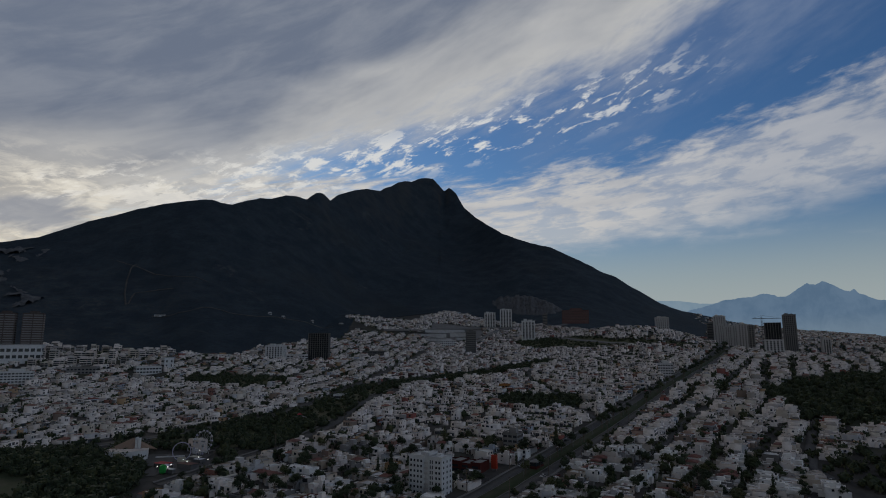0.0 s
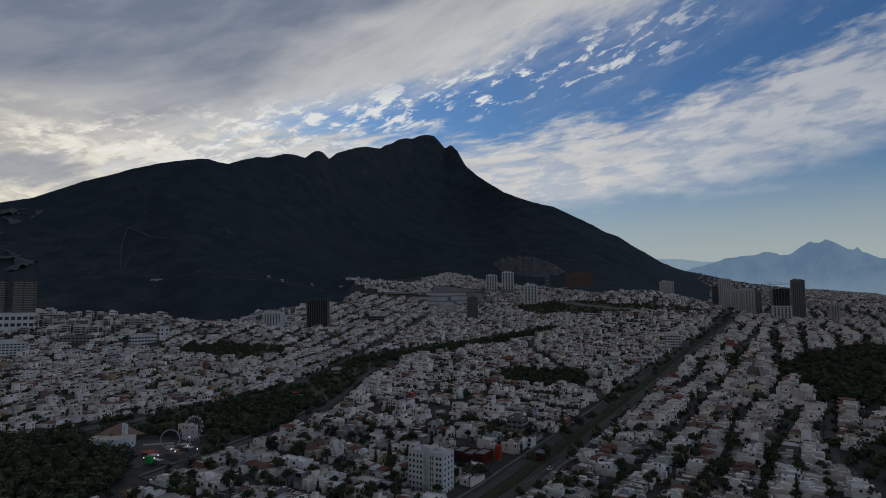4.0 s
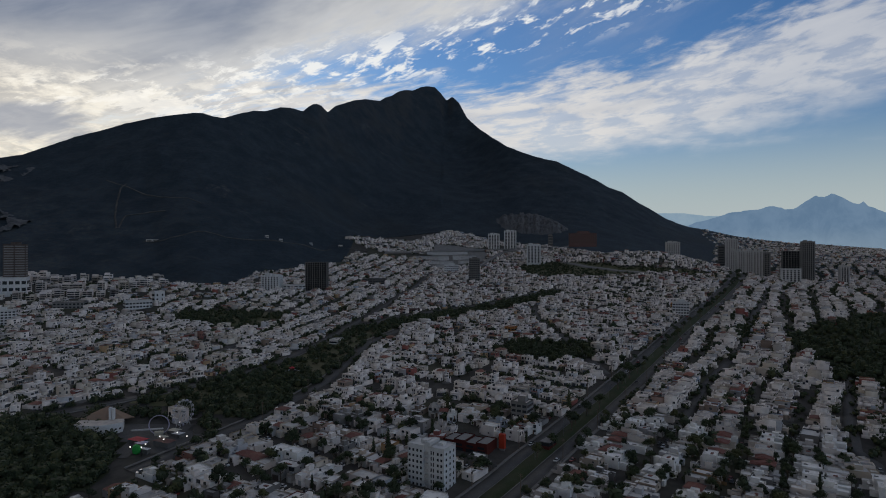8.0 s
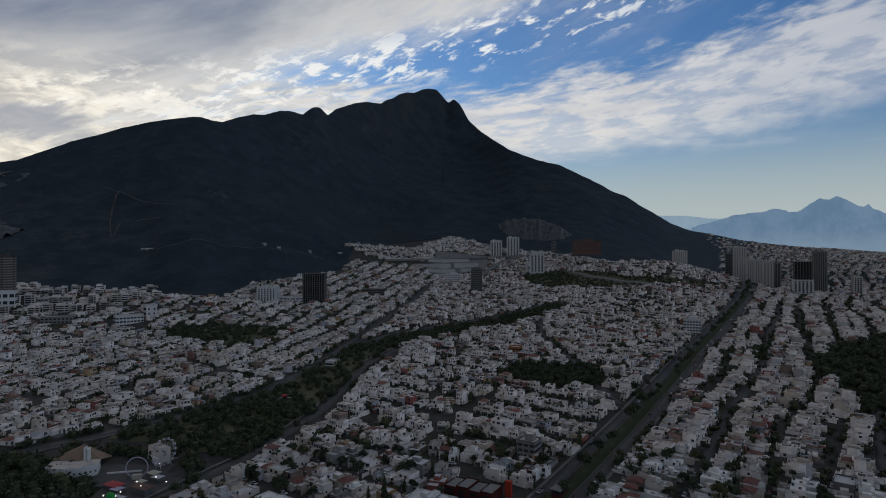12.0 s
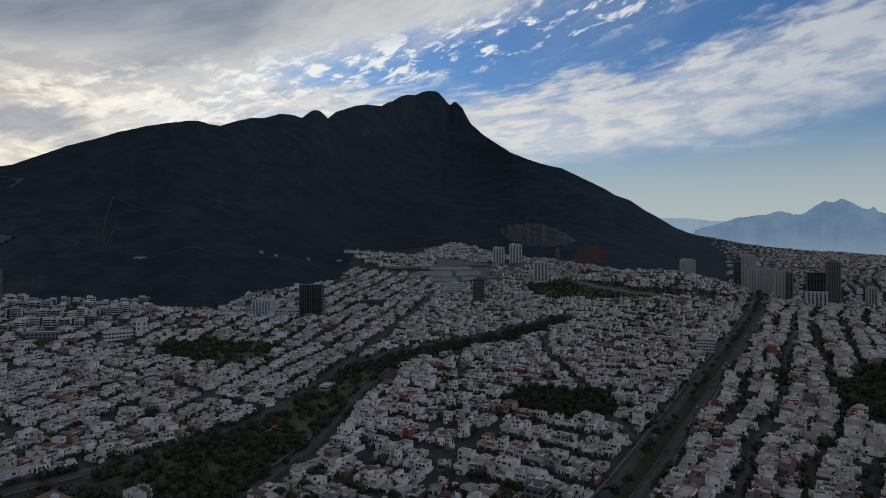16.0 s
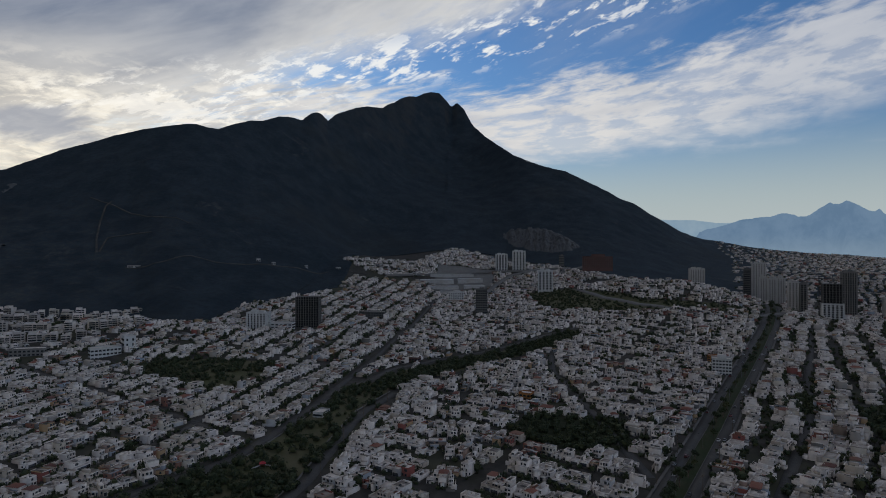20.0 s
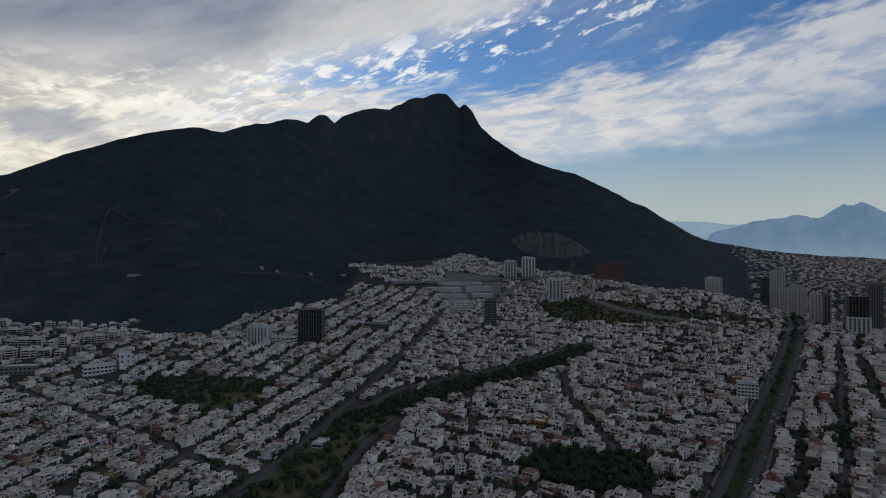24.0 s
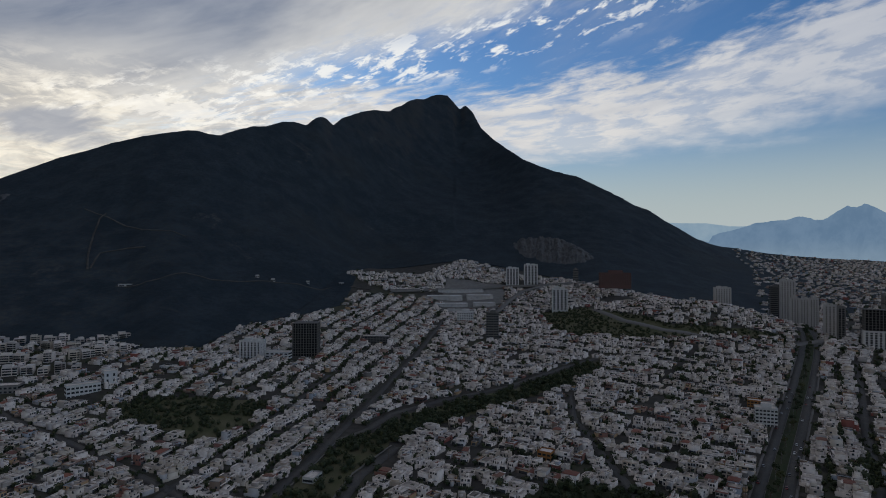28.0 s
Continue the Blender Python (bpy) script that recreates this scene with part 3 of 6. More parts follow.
STREET_R = ((200, 312), (206, 327), (207, 342), (228, 376), (262, 426), (296, 483))
STREETS = (STREET_A, STREET_C, STREET_M, STREET_E, STREET_R)
CREEK = ((-202, 428), (-112, 395), (-95, 438), (-83, 474), (-75, 537), (-66, 590), (-52, 645), (-13, 692), (22, 722), (75, 762), (128, 800), (168, 846), (160, 866), (122, 838), (54, 782), (-3, 753), (-48, 710), (-66, 672), (-88, 652),
         (-94, 640), (-100, 608), (-112, 560), (-129, 514), (-151, 486), (-177, 460))
GROVE = ((45, 560), (79, 572), (130, 552), (124, 508), (85, 508), (39, 535))
LEFT_PARK = ((-332, 727), (-307, 755), (-266, 762), (-178, 750), (-172, 684), (-188, 650), (-218, 650), (-240, 673), (-289, 701))
HILL_GREEN = ((140, 1165), (218, 1168), (252, 1078), (290, 975), (420, 950), (420, 930), (262, 938), (210, 958), (136, 1010))
RIGHT_WOOD = ((290, 545), (405, 628), (520, 640), (520, 470), (310, 405), (268, 440))
LEFT_WOOD = ((-420, 380), (-274, 392), (-250, 402), (-205, 392), (-172, 364), (-160, 322), (-170, 280), (-420, 250))
FAIR = ((-215, 392), (-150, 392), (-128, 360), (-165, 345))
HILL_ROAD = ((224, 1147), (240, 1034), (273, 967), (313, 926), (368, 914), (414, 911), (470, 945))
SOUTH_WOOD = ((204, 296), (210, 338), (240, 368), (310, 372), (310, 284))
WOODS = (SOUTH_WOOD, CREEK, GROVE, LEFT_PARK, HILL_GREEN, RIGHT_WOOD, LEFT_WOOD, FAIR)
MALL = ((-30, 1225), (85, 1228), (100, 1400), (-20, 1450))
PADS = ((-4, 317, 11), (18, 354, 15), (-186, 915, 19), (-245, 893, 16), (-214, 892, 11), (172, 1158, 16), (140, 1400, 40), (291, 1210, 38), (419, 1112, 12), (555, 1210, 24), (530, 1098, 24), (510, 990, 16),
        (576, 977, 14), (521, 928, 14), (250, 664, 12), (263, 708, 9), (-374, 765, 20), (-328, 838, 12), (-190, 380, 22), (-158, 343, 15), (-140, 352, 12), (-136, 378, 15), (31, 352, 7), (66, 614, 8), (-236, 650, 4), (52, 1010, 13), (16, 1150, 14), (-455, 765, 20), (-110, 996, 14))
FLAT_ROWS = (((-625, 930), (-577, 906), (-552, 906), (-492, 930), (-439, 970)), ((-600, 866), (-532, 868), (-484, 884), (-428, 922)), ((-560, 824), (-509, 836), (-439, 842), (-397, 897)), ((-540, 780), (-482, 800), (-407, 823)))


def free(x, y, gap=0.0):
    x, y = np.asarray(x, float), np.asarray(y, float)
    ok = off_line(BOULEVARD, x, y) > 11.5 + gap
    ok &= off_line(CREEK_ROAD_L, x, y) > np.where(y > 690, 4.2, np.where(y > 540, 8.0, 11.0)) + gap
    ok &= off_line(CREEK_ROAD_U, x, y) > 6.0 + gap
    for street in STREETS:
        ok &= off_line(street, x, y) > 5.2 + gap
    ok &= off_line(CREEK_ROAD_R, x, y) > 11 + gap
    for w in (*WOODS, MALL):
        ok &= ~inside(w, x, y)
    for row in FLAT_ROWS:
        ok &= off_line(row, x, y) > 9 + gap
    for px, py, r in PADS:
        ok &= np.hypot(x - px, y - py) > r + gap
    return ok


def district(x, y):
    """0 east of the boulevard, 1 between boulevard and creek, 2 west of the creek."""
    bx = np.interp(y, [p[1] for p in BOULEVARD], [p[0] for p in BOULEVARD])
    cx = np.interp(y, [p[1] for p in CREEK_ROAD_L], [p[0] for p in CREEK_ROAD_L])
    return np.where(x > bx, 0, np.where(x > cx, 1, 2))


def lots(angle, which, x0, x1, y0, y1, seed, below=True, beside=(0, 0), off=0.0, bend=16.0):
    """House lots in back-to-back rows along parallel streets: x, y, turn, width, depth. The rows count from the point beside."""
    rng = np.random.RandomState(seed)
    a = math.radians(angle)
    ux, uy = math.cos(a), math.sin(a)
    cx, cy = beside
    R = math.hypot(max(abs(x0 - cx), abs(x1 - cx)), max(abs(y0 - cy), abs(y1 - cy)))
    out = []
    pitch = 31.0
    crossings = [-R]
    while crossings[-1] < R:
        crossings.append(crossings[-1] + rng.uniform(62, 128))
    skew = rng.uniform(-0.25, 0.25)
    for k in range(int(-R / pitch) - 1, int(R / pitch) + 2):
        for c0, c1 in zip(crossings, crossings[1:]):
            # one block of houses, back to back, a little out of line with its neighbours
            shift, lean = rng.normal(0, 2.2), rng.normal(0, 0.03)
            c0, c1 = c0 + k * pitch * skew + rng.uniform(-6, 6), c1 + k * pitch * skew - 9 + rng.uniform(-6, 6)
            for v, turn in ((off + k * pitch, a + math.pi), (off + k * pitch + 19.0, a)):
                u = c0
                while u < c1:
                    w = rng.choice((5.4, 6.2, 7.0, 8.0, 9.6, 12.5), p=(0.20, 0.26, 0.22, 0.16, 0.10, 0.06))
                    u += w
                    s = v + shift + lean * (u - (c0 + c1) / 2) + rng.uniform(-1.3, 1.3)
                    out.append((cx + ux * (u - w / 2) - uy * s, cy + uy * (u - w / 2) + ux * s, turn + lean, w, 11.6))
    L = np.array(out)
    # the streets bend with the ground
    def bent(x, y):
        return bend * lump(x, y, 260, seed + 40), bend * lump(x, y, 260, seed + 60)
    (p0, q0), (p1, q1) = bent(L[:, 0] - 8 * ux, L[:, 1] - 8 * uy), bent(L[:, 0] + 8 * ux, L[:, 1] + 8 * uy)
    L[:, 0] += (p0 + p1) / 2
    L[:, 1] += (q0 + q1) / 2
    L[:, 2] += (ux * (q1 - q0) - uy * (p1 - p0)) / 16
    x, y = L[:, 0], L[:, 1]
    d = np.hypot(x - HUB[0], y - HUB[1])
    b = np.degrees(np.arctan2(x - HUB[0], y - HUB[1]))
    keep = (x > x0) & (x < x1) & (y > y0) & (y < y1) & (district(x, y) == which) & free(x, y, 3.5) & (np.abs(b) < 60)
    lim = np.interp(b, EDGE[:, 0], EDGE[:, 1])
    # east of the mountain's toe the houses climb to the ridge, ever thinner towards the scrub
    toe = b - 24.6 - np.clip((2400 - d) / 1220, 0, 1) * 3.0
    if below:
        keep &= (d < lim) | (toe > 0) & (d < np.interp(b, CREST[:, 0], CREST[:, 1]) * 0.985)
    thin = np.where((d > 1120) & (b > 22), np.clip(0.10 + toe * 0.09, 0.08, 0.42) + 0.22 * lump(x, y, 150, 16), 0.95)
    return L[keep & (rng.rand(len(L)) < thin)]


UPPER = ((-232, 1392), (-150, 1330), (-40, 1345), (100, 1410), (130, 1500), (20, 1610), (-50, 1490), (-130, 1450))
EAST, MID, WEST = lots(56.5, 0, -40, 1150, 230, 1500, 1, True, (188, 540), -22, 26.0), lots(-33.5, 1, -160, 480, 230, 1480, 2, True, (100, 600), 0), lots(77, 2, -900, 0, 230, 1300, 3, True, (-164, 475), 13, 14.0)
FAR = lots(40, 0, 600, 2700, 1150, 3700, 4, True, (1200, 1800), 0, 60.0)
FAR = FAR[(np.hypot(FAR[:, 0], FAR[:, 1]) < 2000) | (np.random.RandomState(5).rand(len(FAR)) < 0.6)]
FAR = FAR[(FAR[:, 1] >= 1500) | (FAR[:, 0] > 1150)]
HIGH = lots(25, 1, -260, 140, 1300, 1640, 6, False, (0, 1450))
HIGH = np.concatenate([HIGH, lots(25, 2, -260, 140, 1300, 1640, 7, False, (0, 1450))])
HIGH = HIGH[inside(UPPER, HIGH[:, 0], HIGH[:, 1])]


def roadside(line, off, seed):
    """Lots that face a road, at a distance from its axis (negative: on its left)."""
    rng = np.random.RandomState(seed)
    out = []
    for (x0, y0), (x1, y1) in zip(line, line[1:]):
        L = math.hypot(x1 - x0, y1 - y0)
        a = math.atan2(y1 - y0, x1 - x0)
        s = 2.0
        while s < L:
            w = rng.choice((5.6, 6.4, 7.4, 9.4))
            x, y = x0 + (x1 - x0) * s / L + math.sin(a) * off, y0 + (y1 - y0) * s / L - math.cos(a) * off
            out.append((x, y, a if off < 0 else a + math.pi, w, 11.6))
            s += w + 0.3
    return np.array(out)


def added(L, extra):
    """The lots L and those of extra that have room between them."""
    keep = [e for e in extra if free(e[0], e[1], 1.5) and np.hypot(L[:, 0] - e[0], L[:, 1] - e[1]).min() > 7.2 and 230 < e[1] < 1150]
    return np.concatenate([L, np.array(keep)]) if keep else L


LOTS = np.concatenate([EAST, MID, WEST])
for line, off, seed in ((CREEK_ROAD_L, -14, 61), (CREEK_ROAD_R, 14, 62), (BOULEVARD, -19.5, 63), (BOULEVARD, 19.5, 64), (CREEK_ROAD_L, -29, 65), (CREEK_ROAD_R, 29, 66), (BOULEVARD, -34, 67), (CREEK_ROAD_U, -13.5, 68),
                        *((street, off, 70 + k) for k, street in enumerate(STREETS) for off in (-9.0, 9.0))):
    LOTS = added(LOTS, roadside(line, off, seed))


def boxes(cx, cy, cz, ca, sa, x0, x1, y0, y1, z0, z1):
    """Many boxes without floors, each in its own turned frame: verts and quads (four walls, then the top)."""
    n = len(cx)
    xs = np.stack([x0, x1, x1, x0], 1)
    ys = np.stack([y0, y0, y1, y1], 1)
    gx, gy = cx[:, None] + xs * ca[:, None] - ys * sa[:, None], cy[:, None] + xs * sa[:, None] + ys * ca[:, None]
    lo = np.stack([gx, gy, np.repeat((cz + z0)[:, None], 4, 1)], -1)
    hi = np.stack([gx, gy, np.repeat((cz + z1)[:, None], 4, 1)], -1)
    V = np.concatenate([lo, hi], 1).reshape(-1, 3)
    q = np.array([(0, 1, 5, 4), (1, 2, 6, 5), (2, 3, 7, 6), (3, 0, 4, 7), (4, 5, 6, 7)])
    F = (np.arange(n)[:, None, None] * 8 + q[None]).reshape(-1, 4)
    return V, F


class Heap:
    """Collects quads into one mesh."""

    def __init__(self):
        self.v, self.f, self.m, self.n = [], [], [], 0

    def add(self, V, F, m):
        self.v.append(V)
        self.f.append(F + self.n)
        self.m.append(np.broadcast_to(m, (len(F),)))
        self.n += len(V)

    def mesh(self, name, mats):
        return mesh_of(name, np.concatenate(self.v), np.concatenate(self.f), mats, np.concatenate(self.m))


def town_stuff(name, label, L, seed, windows=True, low=0.56, tall=0.03, dull=0.0, plain_only=False):
    """Houses in numbers: set-back blocks, wings, roof rooms, parapets, porches, openings, tanks and yards."""
    rng = np.random.RandomState(seed)
    n = len(L)
    x, y, a, w, dp = L.T
    a = a + rng.normal(0, 0.02, n)
    ca, sa = np.cos(a), np.sin(a)
    z = land(x, y) - 1.0
    st = rng.choice((1, 2, 3), n, p=(low, 1 - low - tall, tall))
    h = st * 2.45 + 1.0 + rng.uniform(-0.2, 0.5, n)
    hw = w / 2 - np.where(rng.rand(n) < 0.4, rng.uniform(0.4, 1.6, n), 0.02)
    hd = rng.uniform(2.5, 4.4, n)                 # half depth of the main block, set to the back of its lot
    yo = dp / 2 - rng.uniform(0.0, 1.8, n) - hd
    x, y = x - sa * yo, y + ca * yo
    pick = rng.rand(n)
    fam = np.where(pick < 0.66 - dull, 0, np.where(pick < 0.88 - dull * 0.4, 1, 2))
    heap = Heap()

    def mass(k, x0, x1, y0, y1, z0, z1, own=None):
        """A block on the houses k, its walls in the house's colour and its top in screed."""
        V, F = boxes(x[k], y[k], z[k], ca[k], sa[k], x0, x1, y0, y1, z0, z1)
        m = np.repeat((fam[k] if own is None else own)[:, None], 5, 1)
        m[:, 4] = np.where(own is None, 3, m[:, 4])
        heap.add(V, F, m.ravel())

    def slab(k, x0, x1, y0, y1, z0, z1, mat):
        V, F = boxes(x[k], y[k], z[k], ca[k], sa[k], x0, x1, y0, y1, z0, z1)
        heap.add(V, F, np.repeat(np.broadcast_to(mat, (int(k.sum()),)), 5))

    every = np.ones(n, bool)
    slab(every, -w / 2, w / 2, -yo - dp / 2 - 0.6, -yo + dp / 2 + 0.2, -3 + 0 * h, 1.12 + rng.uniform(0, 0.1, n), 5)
    mass(every, -hw, hw, -hd, hd, -2 + 0 * h, h)
    # low front wing with its garage, side wing, rear rooms, upper room
    fd = rng.uniform(1.2, 3.6, n)
    cut = rng.uniform(-0.3, 1.0, n)
    sgn = np.where(rng.rand(n) < 0.5, 1.0, -1.0)
    xa, xb = -hw * sgn, hw * cut * sgn
    wl, wr = np.minimum(xa, xb), np.maximum(xa, xb)
    fh = 3.5 + rng.uniform(0, 0.5, n) + np.where((st > 1) & (rng.rand(n) < 0.3), 2.2, 0)
    mass(every, wl, wr, -hd - fd, -hd + 0.3, -2 + 0 * h, fh)
    slab(every, wl + 0.4, np.maximum(wr - 0.4, wl + 0.6), -hd - fd - 0.06, -hd - fd, 0.9 + 0 * h, 1.0 + rng.uniform(1.9, 2.5, n), 4)
    k = rng.rand(n) < 0.6
    m = k.sum()
    c0 = rng.uniform(-1, 0.0, m)
    mass(k, hw[k] * c0, hw[k] * (c0 + rng.uniform(0.6, 1.0, m)), hd[k] - 0.1, hd[k] + rng.uniform(0.8, 2.4, m), -2 + 0 * c0, rng.uniform(3.4, 4.6, m))
    k = rng.rand(n) < 0.42
    m = k.sum()
    c0 = rng.uniform(-1, 0.1, m)
    ry0, ry1, rx0, rx1 = hd[k] * rng.uniform(-0.9, -0.2, m), hd[k] * rng.uniform(0.2, 0.9, m), hw[k] * c0, hw[k] * (c0 + rng.uniform(0.4, 0.8, m))
    rz = h[k] + rng.uniform(1.3, 2.5, m)
    mass(k, rx0, rx1, ry0, ry1, h[k] - 0.2, rz)
    slab(k, rx0 + 0.5, np.maximum(rx1 - 0.5, rx0 + 0.8), ry0 - 0.05, ry0, h[k] + 0.5, rz - 0.4, 4)
    if plain_only:
        ob = new(name, heap.mesh(name, [M_WALL, M_WALLB, M_WALLC, M_ROOF, M_GLASS, M_YARD]))
        return tagged(ob, label, "houses", kind="stuff")
    # shaded porches: an overhanging slab on the street side, and a balcony above it
    for lev, chance in ((0, 0.65), (1, 0.55)):
        k = (st > lev) & (rng.rand(n) < chance)
        m = k.sum()
        zz = 1.0 + 2.6 * (lev + 1) + rng.uniform(-0.1, 0.2, m)
        e0, e1 = hw[k] * rng.uniform(-1.0, -0.3, m), hw[k] * rng.uniform(0.3, 1.0, m)
        out = rng.uniform(0.7, 1.8, m)
        slab(k, e0, e1, -hd[k] - out, -hd[k] + 0.1, zz, zz + 0.28, np.where(rng.rand(m) < 0.7, 0, fam[k]))
        k2 = k & (rng.rand(n) < 0.6)
        slab(k2, -hw[k2] * 0.9, hw[k2] * 0.9, hd[k2], hd[k2] + 0.7, 1.0 + 2.6 * (lev + 1) + 0 * hw[k2], 1.3 + 2.6 * (lev + 1) + 0 * hw[k2], 0)
    # dark raised slabs painted as shaded sunk patios, felt and clay patches, skylights
    for share, mat in ((0.35, 5), (0.4, 3), (0.13, 6), (0.16, 4)):
        k = rng.rand(n) < share
        m = k.sum()
        px, py = hw[k] * rng.uniform(-0.9, 0.1, m), hd[k] * rng.uniform(-0.9, 0.1, m)
        slab(k, px, px + rng.uniform(1.2, 3.6, m), py, py + rng.uniform(1.2, 4.2, m), h[k] - 0.1, h[k] + rng.uniform(0.05, 0.35, m), mat)
    # sheds and carports in the yards
    for _ in range(2):
        k = rng.rand(n) < 0.5
        m = k.sum()
        px = hw[k] * rng.uniform(-1.0, 0.4, m)
        py = np.where(rng.rand(m) < 0.5, hd[k] + rng.uniform(0.3, 1.5, m), -hd[k] - fd[k] - rng.uniform(0, 1.2, m))
        mass(k, px, px + rng.uniform(1.2, 3.4, m), py, py + rng.uniform(1.0, 2.4, m), 0 * px, rng.uniform(2.2, 3.6, m))
    # garden walls
    k = rng.rand(n) < 0.7
    m = k.sum()
    slab(k, w[k] / 2 - 0.2, w[k] / 2, -hd[k] - fd[k] - 0.6, hd[k] + 0.5, -1 + 0 * h[k], 2.7 + rng.uniform(0, 0.8, m), fam[k])
    # parapets, paler than the roof inside them
    t = 0.2
    up = rng.uniform(0.35, 0.75, n)
    for ax0, ax1, ay0, ay1, far_too in ((-hw, hw, -hd, -hd + t, True), (-hw, hw, hd - t, hd, True), (-hw, -hw + t, -hd + t, hd - t, False), (hw - t, hw, -hd + t, hd - t, False)):
        k = (y < 820) | far_too
        slab(k, ax0[k], ax1[k], ay0[k], ay1[k], h[k] - 0.02, h[k] + up[k], fam[k])
    k = (y < 900) & (rng.rand(n) < 0.8)
    slab(k, wl[k], wr[k], -hd[k] - fd[k], -hd[k] - fd[k] + t, fh[k] - 0.02, fh[k] + 0.5, fam[k])
    # hipped clay roofs on a few
    k = rng.rand(n) < 0.05
    V, F = boxes(x[k], y[k], z[k], ca[k], sa[k], -hw[k] - 0.3, hw[k] + 0.3, -hd[k] - 0.3, hd[k] + 0.3, h[k] + 0.78, h[k] + 1.9)
    c = V.reshape(-1, 2, 4, 3)
    mid = c[:, 1].mean(1, keepdims=True)
    c[:, 1, :, :2] = mid[:, :, :2] + (c[:, 1, :, :2] - mid[:, :, :2]) * 0.35
    heap.add(c.reshape(-1, 3), F, 6)
    # roof tank
    k = rng.rand(n) < 0.5
    m = k.sum()
    tx, ty = rng.uniform(-0.7, 0.5, m) * hw[k], rng.uniform(-0.7, 0.7, m) * hd[k]
    slab(k, tx, tx + 1.1, ty, ty + 1.1, h[k], h[k] + 1.3, np.where(rng.rand(m) < 0.5, 4, 0))
    close = y < 800
    if windows:
        for face in (-1, 1):
            for lev in (0, 1, 2):
                for col in (-0.62, 0.0, 0.62):
                    k = (st > lev) & (close | (col < 0.5)) & (rng.rand(n) < (0.85 if face < 0 else 0.6))
                    m = k.sum()
                    ww = hw[k] * rng.uniform(0.12, 0.27, m)
                    xc = hw[k] * col
                    zb = 1.0 + lev * 2.6 + rng.uniform(0.4, 0.9, m)
                    yy = hd[k] * face
                    slab(k, xc - ww, xc + ww, np.minimum(yy, yy + face * 0.05), np.maximum(yy, yy + face * 0.05), zb, np.minimum(zb + rng.uniform(1.2, 1.9, m), h[k] - 0.3), 4)
        for face in (-1, 1):
            for lev in (0, 1):
                k = (y < 660) & (st > lev) & (rng.rand(n) < 0.45)
                m = k.sum()
                yc = hd[k] * rng.uniform(-0.6, 0.6, m)
                xx = hw[k] * face
                zb = 1.8 + lev * 2.6
                slab(k, np.minimum(xx, xx + face * 0.05), np.maximum(xx, xx + face * 0.05), yc - 0.7, yc + 0.7, zb + 0 * yc, zb + rng.uniform(1, 1.5, m), 4)
    ob = new(name, heap.mesh(name, [M_WALL, M_WALLB, M_WALLC, M_ROOF, M_GLASS, M_YARD, M_CLAY]))
    return tagged(ob, label, "houses", kind="stuff")


# ---- houses that stand nearest ----
def box_into(bm, x0, x1, y0, y1, z0, z1, mat=0, floor=False):
    v = [bm.verts.new(c) for c in ((x0, y0, z0), (x1, y0, z0), (x1, y1, z0), (x0, y1, z0), (x0, y0, z1), (x1, y0, z1), (x1, y1, z1), (x0, y1, z1))]
    quads = [(0, 1, 5, 4), (1, 2, 6, 5), (2, 3, 7, 6), (3, 0, 4, 7), (4, 5, 6, 7)] + ([(3, 2, 1, 0)] if floor else [])
    for q in quads:
        f = bm.faces.new([v[k] for k in q])
        f.material_index = mat


def drum_into(bm, cx, cy, z0, z1, r, n=10, mat=0, r1=None):
    r1 = r if r1 is None else r1
    lo = [bm.verts.new((cx + r * math.cos(k * math.tau / n), cy + r * math.sin(k * math.tau / n), z0)) for k in range(n)]
    hi = [bm.verts.new((cx + r1 * math.cos(k * math.tau / n), cy + r1 * math.sin(k * math.tau / n), z1)) for k in range(n)]
    for k in range(n):
        bm.faces.new((lo[k], lo[(k + 1) % n], hi[(k + 1) % n], hi[k])).material_index = mat
    bm.faces.new(hi).material_index = mat


def beam_into(bm, a, b, r, n=6, mat=0):
    a, b = Vector(a), Vector(b)
    q = (b - a).to_track_quat("Z", "Y")
    ring = [q @ Vector((r * math.cos(k * math.tau / n), r * math.sin(k * math.tau / n), 0)) for k in range(n)]
    lo, hi = [bm.verts.new(a + c) for c in ring], [bm.verts.new(b + c) for c in ring]
    for k in range(n):
        bm.faces.new((lo[k], lo[(k + 1) % n], hi[(k + 1) % n], hi[k])).material_index = mat
    bm.faces.new(hi).material_index = mat
    bm.faces.new(lo[::-1]).material_index = mat


def plain(name, colour, rough=0.7, metal=0.0, grain=2.0):
    m, t, b = surface(name, rough, metal)
    n = noise_of(t, place_of(t), grain, 4.0)
    t.links.new(blend(t, calc(t, "MULTIPLY", n, 0.35), colour, [c * 0.55 for c in colour]), b.inputs["Base Color"])
    return m


M_FRAME = plain("window_frame_paint", (0.45, 0.44, 0.42))
M_GATE = plain("steel_gate_paint", (0.10, 0.08, 0.07), 0.5)
M_DOOR = plain("brown_door_wood", (0.14, 0.075, 0.04))
M_TANK = plain("black_tank_plastic", (0.03, 0.03, 0.03), 0.4)
M_TANKB = plain("pale_tank_plastic", (0.45, 0.42, 0.36), 0.5)
M_TILE = varied("clay_roof_tiles", [(0.13, 0.05, 0.04), (0.18, 0.065, 0.05), (0.10, 0.04, 0.035)], by=0.8, stain=0.3, scale=0.6)
M_STEEL = plain("galvanised_steel", (0.22, 0.22, 0.23), 0.45, 0.7)
M_BLACKST = plain("dark_steel", (0.05, 0.05, 0.05), 0.5, 0.4)
M_TYRE = plain("tyre_rubber", (0.02, 0.02, 0.02), 0.8)


